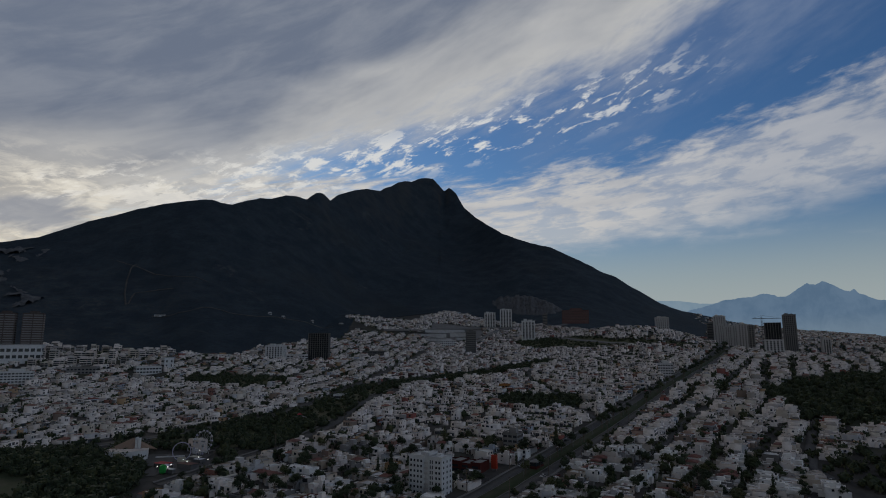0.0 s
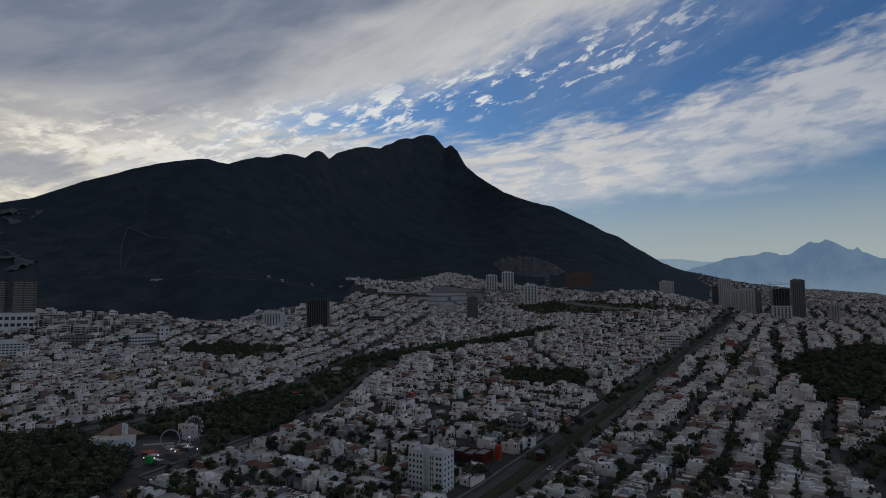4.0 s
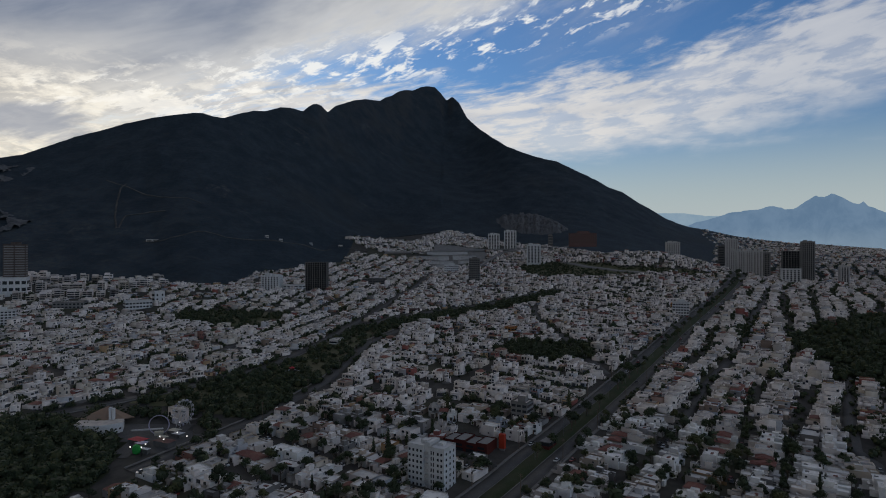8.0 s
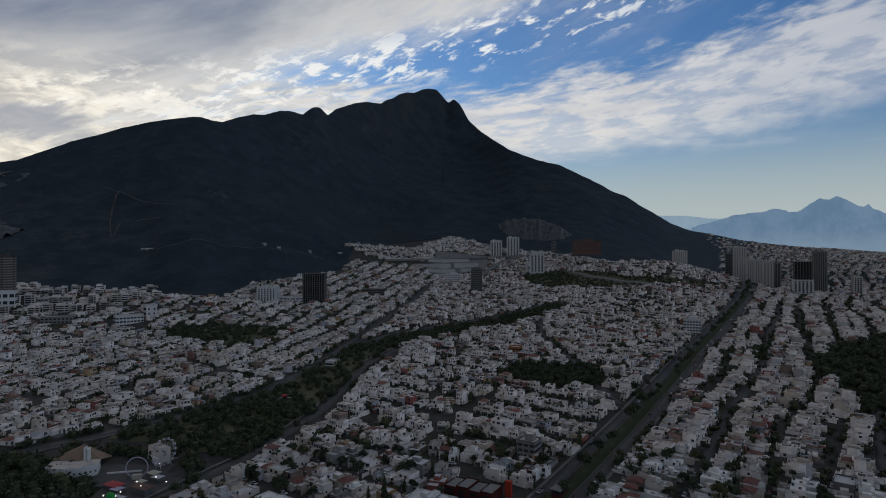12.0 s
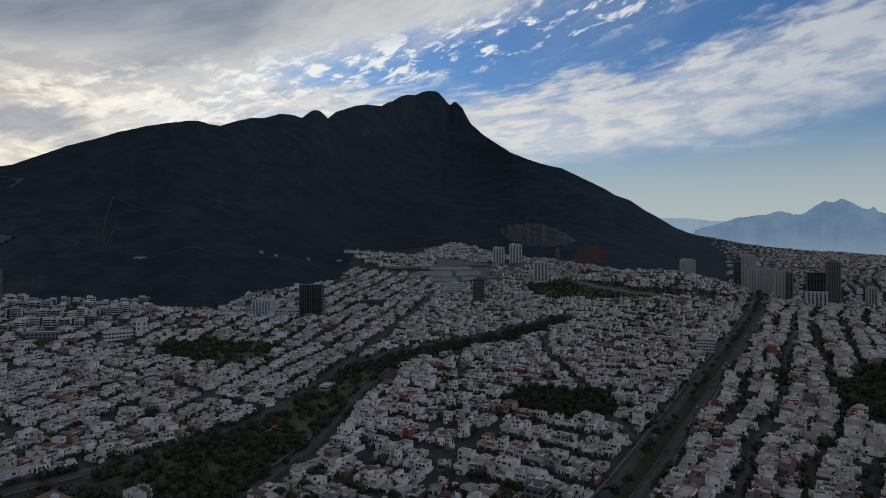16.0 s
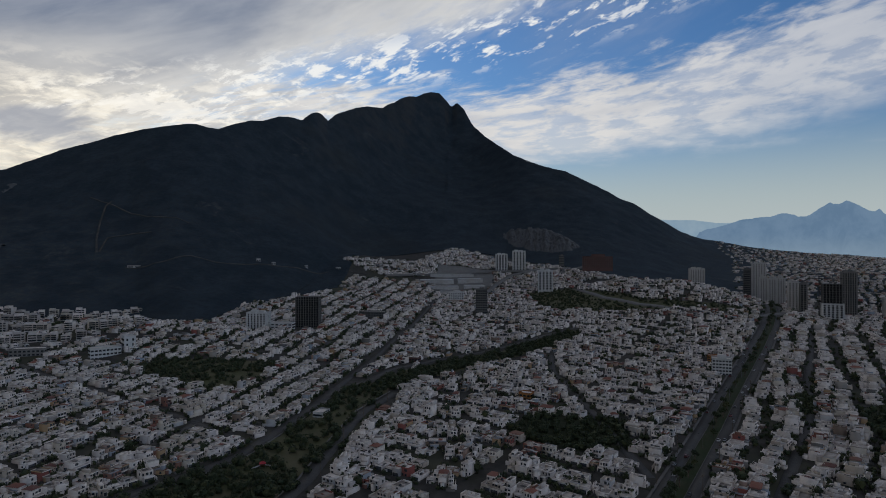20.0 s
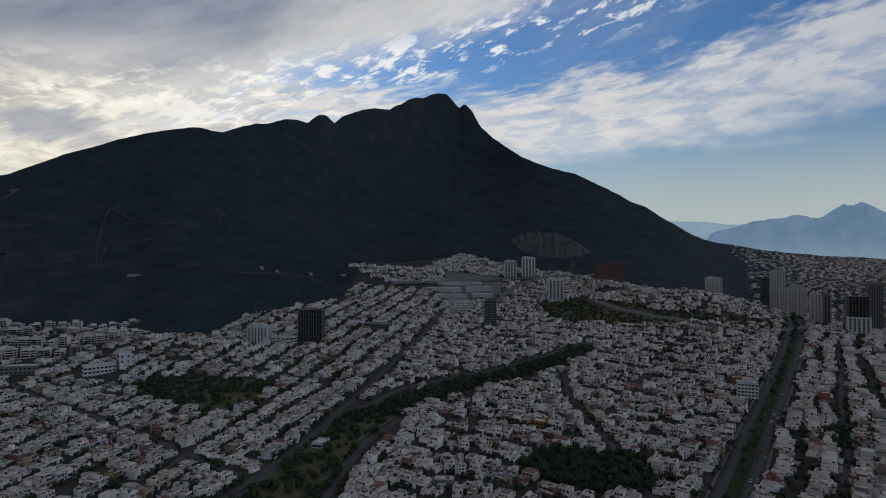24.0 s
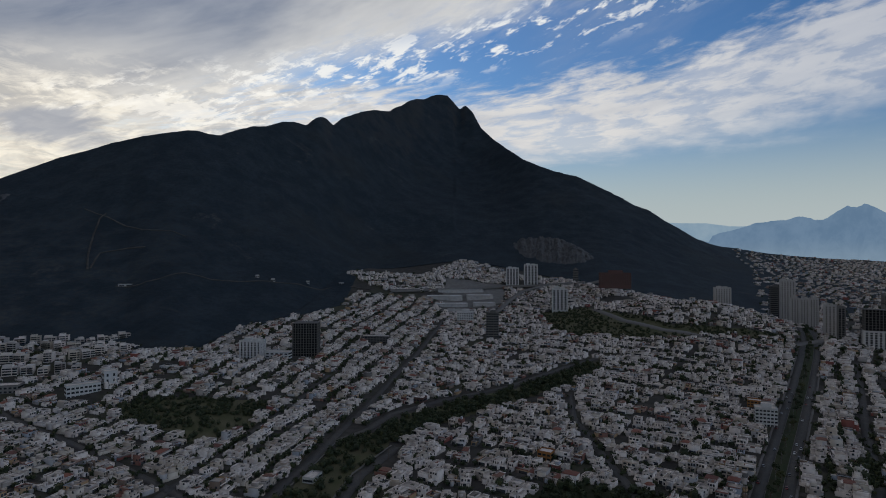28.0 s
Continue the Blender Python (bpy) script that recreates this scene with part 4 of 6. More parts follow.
def shared(name, build, mats):
    """A mesh that many parts share."""
    bm = bmesh.new()
    build(bm)
    me = bpy.data.meshes.new(name)
    bm.to_mesh(me)
    bm.free()
    for m in mats:
        me.materials.append(m)
    return me


def window_mesh(w, h, frame_mat=None, thick=0.1):
    """A framed pane in one piece: the front is inset and set back."""
    def build(bm):
        box_into(bm, -w / 2 - 0.08, w / 2 + 0.08, -thick, 0, -h / 2 - 0.08, h / 2 + 0.08, 0, True)
        front = min(bm.faces, key=lambda f: f.calc_center_median().y)
        bmesh.ops.inset_region(bm, faces=[front], thickness=0.09, depth=-0.07)
        front.material_index = 1
    return shared("window", build, [frame_mat or M_FRAME, M_GLASS])


WINDOWS = [window_mesh(1.5, 1.3), window_mesh(1.0, 1.1), window_mesh(2.2, 1.9), window_mesh(0.7, 0.7)]


def put(name, me, parent, m):
    ob = new(name, me)
    ob.parent = parent
    ob.matrix_basis = m
    return ob


def sunk_block(bm, x0, x1, y0, y1, z0, z1, lip, wall=0.17):
    """A block whose flat top lies below its parapet."""
    box_into(bm, x0, x1, y0, y1, z0, z1 + lip)
    top = max(bm.faces, key=lambda f: f.calc_center_median().z)
    bmesh.ops.inset_region(bm, faces=[top], thickness=wall, depth=0)
    low = bmesh.ops.extrude_discrete_faces(bm, faces=[top])["faces"][0]
    for v in low.verts:
        v.co.z = z1
    low.material_index = 1


def house_kind(seed, label):
    """One flat-roofed town house, front towards -y, 8.4 wide and 15 deep, with all its parts."""
    r = random.Random(seed)
    st = r.choice((1, 1, 1, 2, 2))
    H = st * 2.7 + 0.1
    W, D = 4.2, r.uniform(5.4, 6.3)
    tile = r.random() < 0.12
    house = tagged(new("house"), label, "house", group="houses of the near streets")
    yf = -D + r.uniform(2.4, 5.0)
    bm = bmesh.new()
    sunk_block(bm, -W, W, yf, D, -2.5, H, r.choice((0.3, 0.5, 0.7)))
    part("main_block", bm, [M_WALL1, M_ROOF1], house)
    cut = r.uniform(-1.0, 1.8)
    left = -W if r.random() < 0.5 else cut - 3.3
    fy = -D - r.uniform(-0.3, 0.8)
    wing = 2.9 if st < 2 or r.random() < 0.7 else 4.6
    bm = bmesh.new()
    sunk_block(bm, left, cut, fy, yf - 0.003, -2.5, wing, r.choice((0.1, 0.4, 0.8)))
    part("front_wing", bm, [M_WALL1, M_ROOF1], house)
    if r.random() < 0.45 and not tile:
        ux0, uy0 = r.uniform(-W + 0.2, 0.3), r.uniform(-1.5, 1.5)
        bm = bmesh.new()
        sunk_block(bm, ux0, ux0 + r.uniform(2.6, 3.7), uy0, uy0 + r.uniform(2.5, 4.2), H + 0.003, H + 2.4, 0.15)
        part("rooftop_room", bm, [M_WALL1, M_ROOF1], house)
    if r.random() < 0.6:
        bm = bmesh.new()
        bx = r.uniform(-W, -0.5)
        sunk_block(bm, bx, bx + r.uniform(2.5, 4.0), D + 0.003, D + r.uniform(1.4, 2.6), -2.5, r.uniform(2.4, 3.4), 0.2)
        part("back_room", bm, [M_WALL1, M_ROOF1], house)
    if r.random() < 0.7:
        bm = bmesh.new()
        px, py = r.uniform(-W + 0.4, 0.5), r.uniform(yf + 0.5, yf + 2.0)
        box_into(bm, px, px + r.uniform(1.2, 3.0), py, py + r.uniform(1.0, 2.4), H + 0.003, H + r.uniform(0.08, 0.35))
        part("roof_sheet", bm, r.choice((M_KERB, M_DARK, M_TILE, M_WHITE)), house, "patch of sheeting on the roof")
    if r.random() < 0.6:
        bm = bmesh.new()
        box_into(bm, W - 0.15, W, fy - 1.8, yf - 0.003, -1.5, 1.9)
        part("garden_wall", bm, M_WALL1, house)
    if r.random() < 0.8 and W - cut > 1.5:
        bm = bmesh.new()
        box_into(bm, cut + 0.003, W, yf - r.uniform(1.4, 2.6), yf - 0.003, 2.7, 2.95, floor=True)
        part("porch_slab", bm, M_ROOF1, house)
    if st > 1 and r.random() < 0.7:
        bm = bmesh.new()
        sunk_block(bm, max(cut, -W) * 0.3, W - 0.4, yf - 1.2, yf - 0.003, 2.98, 3.15, 0.7, 0.12)
        part("balcony", bm, [M_WALL1, M_ROOF1], house)
    if tile:
        bm = bmesh.new()
        z0, z1 = H + 0.72, H + 2.0
        v = [bm.verts.new(c) for c in ((-W - 0.3, yf - 0.4, z0), (W + 0.3, yf - 0.4, z0), (W + 0.3, D + 0.2, z0), (-W - 0.3, D + 0.2, z0), (-W + 1.5, 1.2, z1), (W - 1.5, 1.2, z1))]
        for q in ((0, 1, 5, 4), (2, 3, 4, 5), (1, 2, 5), (3, 0, 4), (3, 2, 1, 0)):
            bm.faces.new([v[k] for k in q])
        part("tile_roof", bm, M_TILE, house, "hipped red clay tile roof")
    for lev in range(st):
        for k in range(2):
            x = r.uniform(0.4, 1.0) * (1 if k else -1) * (W - 1.4)
            if (lev == 0 or wing > 4) and x < cut + 0.8 or r.random() < 0.2:
                continue
            put("window", WINDOWS[r.choice((0, 0, 1, 2))], house, pose(x, yf, lev * 2.9 + 1.7))
        x = r.uniform(-2.4, 2.4)
        put("window", WINDOWS[r.choice((0, 1, 3))], house, pose(x, D, lev * 2.9 + 1.7, 0, 0, 180))
        if r.random() < 0.6:
            put("window", WINDOWS[r.choice((1, 3))], house, pose(W, r.uniform(-2, 4), lev * 2.9 + 1.7, 0, 0, 90))
        if r.random() < 0.5:
            put("window", WINDOWS[r.choice((1, 3))], house, pose(-W, r.uniform(-2, 4), lev * 2.9 + 1.7, 0, 0, -90))
    bm = bmesh.new()
    box_into(bm, cut - 2.9, cut - 0.4, fy - 0.06, fy, -0.6, 2.2, floor=True)
    part("garage_door", bm, M_GATE if r.random() < 0.6 else M_FRAME, house, "steel garage door")
    bm = bmesh.new()
    dx = min(cut + 1.2, W - 1.2)
    box_into(bm, dx - 0.45, dx + 0.45, yf - 0.05, yf, -0.6, 2.1, floor=True)
    part("door", bm, M_DOOR, house)
    if not tile:
        bm = bmesh.new()
        tx, ty = r.uniform(-2.5, 2.5), r.uniform(min(4.5, D - 1.2), D - 0.9)
        rings = []
        for rad, zz in ((0.5, 0.0), (0.56, 0.1), (0.56, 1.0), (0.25, 1.25), (0.22, 1.35)):
            rings.append([bm.verts.new((tx + rad * math.cos(k * math.tau / 10), ty + rad * math.sin(k * math.tau / 10), H + zz)) for k in range(10)])
        for lo, hi in zip(rings, rings[1:]):
            for k in range(10):
                bm.faces.new((lo[k], lo[(k + 1) % 10], hi[(k + 1) % 10], hi[k]))
        bm.faces.new(rings[-1])
        part("water_tank", bm, r.choice((M_TANK, M_TANKB)), house, "round plastic rooftop water tank")
    return house


LABELS = ("white flat-roofed two-storey house with dark windows", "pale plastered flat-roofed town house on a dense street",
          "weathered beige town house with a rooftop room", "boxy plastered house with a garage and flat roof")
KINDS = [house_kind(100 + k, LABELS[k % 4]) for k in range(16)]
near_order = np.argsort(np.hypot(LOTS[:, 0], (LOTS[:, 1] - 40) * 1.0) + np.where(np.abs(LOTS[:, 0]) > 0.82 * (LOTS[:, 1] - 10), 2000, 0) + np.where(LOTS[:, 1] < 285, 2000, 0))
NEAR = LOTS[near_order[:260]]
REST = LOTS[near_order[260:]]
lot_rng = random.Random(4)
for k, (x, y, a, w, d) in enumerate(NEAR):
    proto = KINDS[lot_rng.randrange(16)] if k >= 16 else KINDS[k]
    zz = float(base_height(x, y))
    m = Matrix.Translation((x, y, zz + lot_rng.uniform(-0.1, 0.3))) @ Matrix.Rotation(a + lot_rng.gauss(0, 0.02), 4, "Z")
    home = proto if k < 16 else copy_thing(proto, m)
    home.matrix_basis = m
    home.scale = (w / 8.5, 0.95, lot_rng.uniform(0.80, 0.95))
    tone, top = lot_rng.choice(lot_rng.choice((WHITES, WHITES, WHITES, WHITES, BEIGES, BEIGES, ACCENTS))), lot_rng.choice(ROOFS)
    if lot_rng.random() < (0.45 if district(x, y) == 0 else 0.1):
        tone, top = (0.80, 0.785, 0.76), (0.80, 0.78, 0.75)     # freshly whitewashed
    for piece in home.children:
        piece.color = (*tone, top[0])

_old = district(REST[:, 0], REST[:, 1]) == 2
_beyond = ~_old & (np.hypot(REST[:, 0], REST[:, 1] - 185) > 1100) & (REST[:, 0] > 430)
# fewer white plasters here, more tinted and deep ones
town_stuff("ridge_houses", "duller-toned houses among trees beyond the towers", REST[_beyond], 15, False, 0.6, 0.02, 0.36)
REST = REST[~_beyond]
_old = _old[~_beyond]
town_stuff("houses", "white and beige flat-roofed houses packed along streets", REST[~_old], 11)
town_stuff("older_houses", "weathered white and beige flat-roofed houses west of the creek", REST[_old], 14, True, 0.6, 0.03, 0.12)
town_stuff("hillside_houses", "white houses in terraces on the lower mountain slope", HIGH, 12, True, 0.3, 0.1)
_mid = np.hypot(FAR[:, 0], FAR[:, 1] - 185) < 1750
town_stuff("outlying_houses", "pale houses scattered over the eastern hillside", FAR[_mid], 13, False, 0.6, 0.02, 0.36)
town_stuff("distant_houses", "small pale houses scattered over the far hillside", FAR[~_mid], 16, False, 0.6, 0.02, 0.3, plain_only=True)


# ---- trees ----
def ball_quads(n=3):
    vs, fs = [], []
    for ax in range(3):
        for sg in (-1, 1):
            base = len(vs)
            for i in range(n):
                for j in range(n):
                    p = [0, 0, 0]
                    p[ax], p[(ax + 1) % 3], p[(ax + 2) % 3] = sg, (i / (n - 1) * 2 - 1) * sg, j / (n - 1) * 2 - 1
                    vs.append(Vector(p).normalized())
            for i in range(n - 1):
                for j in range(n - 1):
                    a = base + i * n + j
                    fs.append((a, a + n, a + n + 1, a + 1))
    return np.array(vs), np.array(fs)


BALL_V, BALL_F = ball_quads()
LUMP_V, LUMP_F = ball_quads(2)


def foliage(x, y, z, r, h, seed, leaves=46, size=0.6, rough_core=False):
    """Crowns of many trees: a lumpy core and loose leaf clumps standing out of it."""
    rng = np.random.RandomState(seed)
    n = len(x)
    heap = Heap()
    ball_v, ball_f = (LUMP_V, LUMP_F) if rough_core else (BALL_V, BALL_F)
    core = ball_v[None] * (0.45 + 0.3 * rng.rand(n, len(ball_v), 1))
    V = np.stack([x, y, z], 1)[:, None] + core * np.stack([r, r, h], 1)[:, None]
    heap.add(V.reshape(-1, 3), (np.arange(n)[:, None, None] * len(ball_v) + ball_f[None]).reshape(-1, 4), 0)
    d = rng.normal(size=(n, leaves, 3))
    d /= np.linalg.norm(d, axis=2, keepdims=True)
    lob = rng.normal(size=(n, 5, 3))
    lob /= np.linalg.norm(lob, axis=2, keepdims=True)
    bulge = np.max(np.einsum("nli,nki->nlk", d, lob), axis=2, keepdims=True)
    c = np.stack([x, y, z], 1)[:, None] + d * (0.62 + 0.42 * np.clip(bulge, 0, 1) ** 2) * np.stack([r, r, h], 1)[:, None] * rng.uniform(0.85, 1.08, (n, leaves, 1))
    u = rng.normal(size=(n, leaves, 3))
    u /= np.linalg.norm(u, axis=2, keepdims=True)
    w = np.cross(u, d + rng.normal(size=d.shape) * 0.5)
    w /= np.linalg.norm(w, axis=2, keepdims=True)
    s = (size * rng.uniform(0.6, 1.3, (n, leaves, 1))) * (r[:, None, None] / 3.0) ** 0.5
    Q = np.stack([c - u * s, c - w * s * 0.7, c + u * s, c + w * s * 0.7], 2)
    heap.add(Q.reshape(-1, 3), np.arange(n * leaves * 4).reshape(-1, 4), 0)
    return heap


def in_poly(poly, count, seed):
    rng = np.random.RandomState(seed)
    p = np.array(poly, float)
    out = np.zeros((0, 2))
    while len(out) < count:
        q = rng.uniform(p.min(0), p.max(0), (count * 2, 2))
        out = np.concatenate([out, q[inside(poly, q[:, 0], q[:, 1])]])
    return out[:count]


def wood(name, label, P, seed, big=3.2, leaves=46, size=0.6, rough_core=False):
    rng = np.random.RandomState(seed)
    n = len(P)
    r = big * rng.uniform(0.5, 1.3, n)
    h = r * rng.uniform(0.75, 1.1, n)
    z = land(P[:, 0], P[:, 1]) + h * 0.75
    heap = foliage(P[:, 0], P[:, 1], z, r, h, seed + 1, leaves, size, rough_core)
    t = 0.12 * r
    V, F = boxes(P[:, 0], P[:, 1], land(P[:, 0], P[:, 1]) - 0.3, np.ones(n), np.zeros(n), -t, t, -t, t, 0 * t, h)
    heap.add(V, F, 1)
    ob = new(name, heap.mesh(name, [M_LEAF, M_BARK]))
    return tagged(ob, label, "trees", kind="stuff")


_c = in_poly(CREEK, 1250, 1)
_c = _c[np.hypot(_c[:, 0] + 97, _c[:, 1] - 583) > 9]
_c = _c[np.random.RandomState(9).rand(len(_c)) < np.where(_c[:, 1] < 640, np.where(lump(_c[:, 0], _c[:, 1], 34, 91) - (_c[:, 0] + 130) / 160 > 0.02, 0.95, 0.45), 0.9)]
wood("creek_trees", "dark green trees along the dry creek park", np.concatenate([_c, in_poly(((-215, 398), (-150, 396), (-128, 368), (-122, 376), (-145, 408), (-215, 412)), 55, 7)]), 31, 3.2, 75)
wood("grove_trees", "dense dark grove of park trees among houses", in_poly(GROVE, 170, 2), 32, 3.2, 80)
_c = in_poly(LEFT_PARK, 440, 3)
wood("park_trees", "dark park trees beside lawns and roofs", _c[np.random.RandomState(10).rand(len(_c)) < np.where((_c[:, 1] < 712) & (_c[:, 0] > -235), 0.3, 1.0)], 33, 2.8)
_c = in_poly(HILL_GREEN, 1000, 4)
wood("hill_trees", "low green scrub on the hill flank", _c[off_line(HILL_ROAD, _c[:, 0], _c[:, 1]) > 9], 34, 2.0)
wood("right_wood_trees", "dense dark woodland patch above the houses", in_poly(RIGHT_WOOD, 1100, 5), 35, 3.8, 50)
_c = in_poly(((-320, 386), (-274, 392), (-250, 402), (-205, 392), (-172, 364), (-160, 322), (-170, 280), (-320, 270)), 950, 6)
wood("left_wood_trees", "dense dark woodland beside the fairground", _c[~inside(((-320, 356), (-236, 346), (-208, 320), (-214, 284), (-320, 284)), _c[:, 0], _c[:, 1])], 36, 3.8, 70)


def garden_spots(L, frac, seed):
    rng = np.random.RandomState(seed)
    L = L[rng.rand(len(L)) < frac]
    n = len(L)
    off = np.where(rng.rand(n) < 0.5, -(L[:, 4] / 2 + rng.uniform(-1.0, 2.4, n)), L[:, 4] / 2 + rng.uniform(-1.5, 1.0, n))
    side = rng.uniform(-0.5, 0.5, n) * L[:, 3]
    return np.stack([L[:, 0] + side * np.cos(L[:, 2]) - off * np.sin(L[:, 2]), L[:, 1] + side * np.sin(L[:, 2]) + off * np.cos(L[:, 2])], 1)


_s = garden_spots(np.concatenate([REST, REST, REST, NEAR[::2]]), 0.85, 41)
wood("street_trees", "dark trees in gardens and along streets", _s[_s[:, 1] < 620], 42, 2.2, 15, 0.85)
wood("farther_street_trees", "dark trees dotted among the farther houses", _s[_s[:, 1] >= 620][::2], 52, 2.7, 6, 1.2, True)
_w = REST[(REST[:, 0] < -110) & (REST[:, 1] < 900)]
_w = np.concatenate([_w, _w[::3]])
wood("western_street_trees", "dark trees crowding the western streets", garden_spots(_w, 0.8, 45), 46, 2.3, 16, 0.85)
_b = np.concatenate([REST[np.random.RandomState(47).rand(len(REST)) < 0.16], NEAR[::3]])
wood("garden_trees", "large dark garden trees standing above the roofs", np.concatenate([garden_spots(_b, 1.0, 48), in_poly(((236, 560), (262, 545), (300, 566), (272, 588)), 26, 49), in_poly(SOUTH_WOOD, 120, 53), in_poly(((-24, 326), (-20, 336), (8, 340), (12, 326), (4, 308)), 7, 54)]), 50, 3.6, 34, 0.85)
_t = np.array([(128 + 163 * f, 874 - 69 * f ** 0.8) for f in np.linspace(0, 1.2, 90)])
wood("tree_line", "row of dark trees between terraces of houses", _t + np.random.RandomState(71).normal(0, 3.5, _t.shape), 72, 3.0, 40)
wood("distant_trees", "dark trees among far hillside houses", garden_spots(np.concatenate([FAR[::2], HIGH, EAST[np.hypot(EAST[:, 0], EAST[:, 1] - 185) > 1120]]), 0.95, 43), 44, 3.4, 6, 1.5, True)


def tree_kind(seed, style):
    r = random.Random(seed)
    tree = tagged(new("tree"), "dark green cypress in a garden" if style == "cypress" else "leafy dark green street tree with a rounded crown", "tree", group="trees of the near streets")
    bm = bmesh.new()
    H = 2.4 if style != "cypress" else 1.2
    drum_into(bm, 0, 0, -0.6, H + 0.8, 0.22, 8, 0, 0.13)
    for k in range(4):
        a = k * 1.6 + r.random()
        beam_into(bm, (0, 0, H * 0.8), (1.1 * math.cos(a), 1.1 * math.sin(a), H + 1.3), 0.07)
    part("trunk", bm, M_BARK, tree)
    if style == "cypress":
        heap = foliage(np.zeros(5), np.zeros(5), np.array([2.0, 3.3, 4.6, 5.8, 7.0]), np.array([0.9, 0.95, 0.85, 0.65, 0.4]), np.array([1.1, 1.1, 1.1, 1.0, 1.1]), seed, 90, 0.4)
    else:
        k = 6
        a = np.arange(k) * 2.4
        rad = np.array([0, 1.3, 1.4, 1.2, 1.5, 0.7])
        heap = foliage(rad * np.cos(a), rad * np.sin(a), H + 1.6 + np.array([1.0, 0, 0.3, 0.7, -0.2, 1.5]), np.array([1.6, 1.3, 1.2, 1.3, 1.1, 1.0]) * 1.05, np.array([1.3, 1.0, 1.0, 1.1, 0.9, 0.9]), seed, 100, 0.34)
    me = heap.mesh("crown", [M_LEAF1])
    c = new("crown", me)
    c.parent = tree
    return tree


TREES = [tree_kind(1, "round"), tree_kind(2, "round"), tree_kind(3, "round"), tree_kind(4, "cypress")]
tree_rng = random.Random(8)
spots = list(garden_spots(np.concatenate([NEAR, NEAR]), 0.40, 51))
for k, (x, y) in enumerate(spots):
    i = k if k < 4 else tree_rng.choice((0, 0, 1, 1, 2, 2, 3))
    s = tree_rng.uniform(0.75, 1.2) * (1.45 if tree_rng.random() < 0.35 else 1)
    m = Matrix.Translation((x, y, float(base_height(x, y)))) @ Matrix.Rotation(tree_rng.uniform(0, 6.28), 4, "Z") @ Matrix.Diagonal((s, s, s * tree_rng.uniform(0.9, 1.1), 1))
    if k < 4:
        TREES[k].matrix_basis = Matrix.Translation((x, y, float(base_height(x, y))))
    else:
        copy_thing(TREES[i], m)


# ---- roads, parks and banks ----
# darker grass tones: the shade below the trees is put into this colour
M_UNDER = varied("shade_toned_undergrowth", [(0.024, 0.032, 0.016), (0.036, 0.045, 0.022), (0.045, 0.045, 0.03)], by=0.2, stain=0.1, scale=0.2, grain=1.5, fleck=0.04)
M_LAWN = varied("median_lawn", [(0.016, 0.030, 0.010), (0.026, 0.042, 0.015), (0.04, 0.044, 0.022), (0.018, 0.032, 0.012)], by=0.12, stain=0.08, scale=0.15, grain=1.5, fleck=0.05)
def strip(name, label, line, o0, o1, lift, mat, on=base_height, kind="structure", category="road", step=8.0, deep=0.6):
    """A band that follows a polyline, from o0 to o1 metres to its right, with a thickness."""
    pts = []
    for (x0, y0), (x1, y1) in zip(line, line[1:]):
        n = max(2, int(math.hypot(x1 - x0, y1 - y0) / step))
        pts += [(x0 + (x1 - x0) * k / n, y0 + (y1 - y0) * k / n) for k in range(n)]
    P = np.array(pts + [line[-1]], float)
    T = np.gradient(P, axis=0)
    for _ in range(3):
        T[1:-1] = (T[:-2] + T[1:-1] * 2 + T[2:]) / 4
    T /= np.linalg.norm(T, axis=1, keepdims=True)
    N = np.stack([T[:, 1], -T[:, 0]], 1)
    m = max(2, int(abs(o1 - o0) / 5) + 1)
    cols = []
    for k, o in enumerate(np.linspace(o0, o1, m)):
        q = P + N * o
        z = on(q[:, 0], q[:, 1]) + lift
        row = np.column_stack([q, z])
        if k == 0:
            cols.append(row - (0, 0, deep))
        cols.append(row)
        if k == m - 1:
            cols.append(row - (0, 0, deep))
    V = np.concatenate(cols)
    F = grid_faces(m + 2, len(P))[:, ::-1]
    ob = new(name, mesh_of(name, V, F, [mat]))
    return tagged(ob, label, category, kind=kind)


def lawn(name, label, poly, lift, mat, cell=5.0, on=land, category="park"):
    p = np.array(poly, float)
    xs, ys = np.arange(p[:, 0].min(), p[:, 0].max() + cell, cell), np.arange(p[:, 1].min(), p[:, 1].max() + cell, cell)
    X, Y = np.meshgrid(xs, ys)
    V = np.stack([X, Y, on(X, Y) + lift], -1).reshape(-1, 3)
    F = grid_faces(len(ys), len(xs))
    c = V[F].mean(1)
    F = F[inside(poly, c[:, 0], c[:, 1])]
    ob = new(name, mesh_of(name, V, F, [mat], smooth=True))
    return tagged(ob, label, category, kind="structure")


strip("road_boulevard_west", "worn grey asphalt carriageway of the wide boulevard", BOULEVARD, -11.2, -4.4, 0.35, M_ASPHALT)
strip("road_boulevard_east", "worn grey asphalt carriageway of the wide boulevard", BOULEVARD, 4.4, 11.2, 0.35, M_ASPHALT)
strip("median", "grassy kerbed median strip of the boulevard", BOULEVARD, -4.1, 4.1, 0.55, M_LAWN, category="lawn")
for k, (a, b) in enumerate(((-4.4, -4.1), (4.1, 4.4), (-11.5, -11.2), (11.2, 11.5))):
    strip("kerb", "pale concrete kerb along the boulevard", BOULEVARD, a, b, 0.6, M_KERB, category="kerb")
strip("pavement_west", "pale concrete pavement along the boulevard", BOULEVARD, -12.9, -11.5, 0.5, M_KERB, category="pavement")
strip("pavement_east", "pale concrete pavement along the boulevard", BOULEVARD, 11.5, 12.9, 0.5, M_KERB, category="pavement")
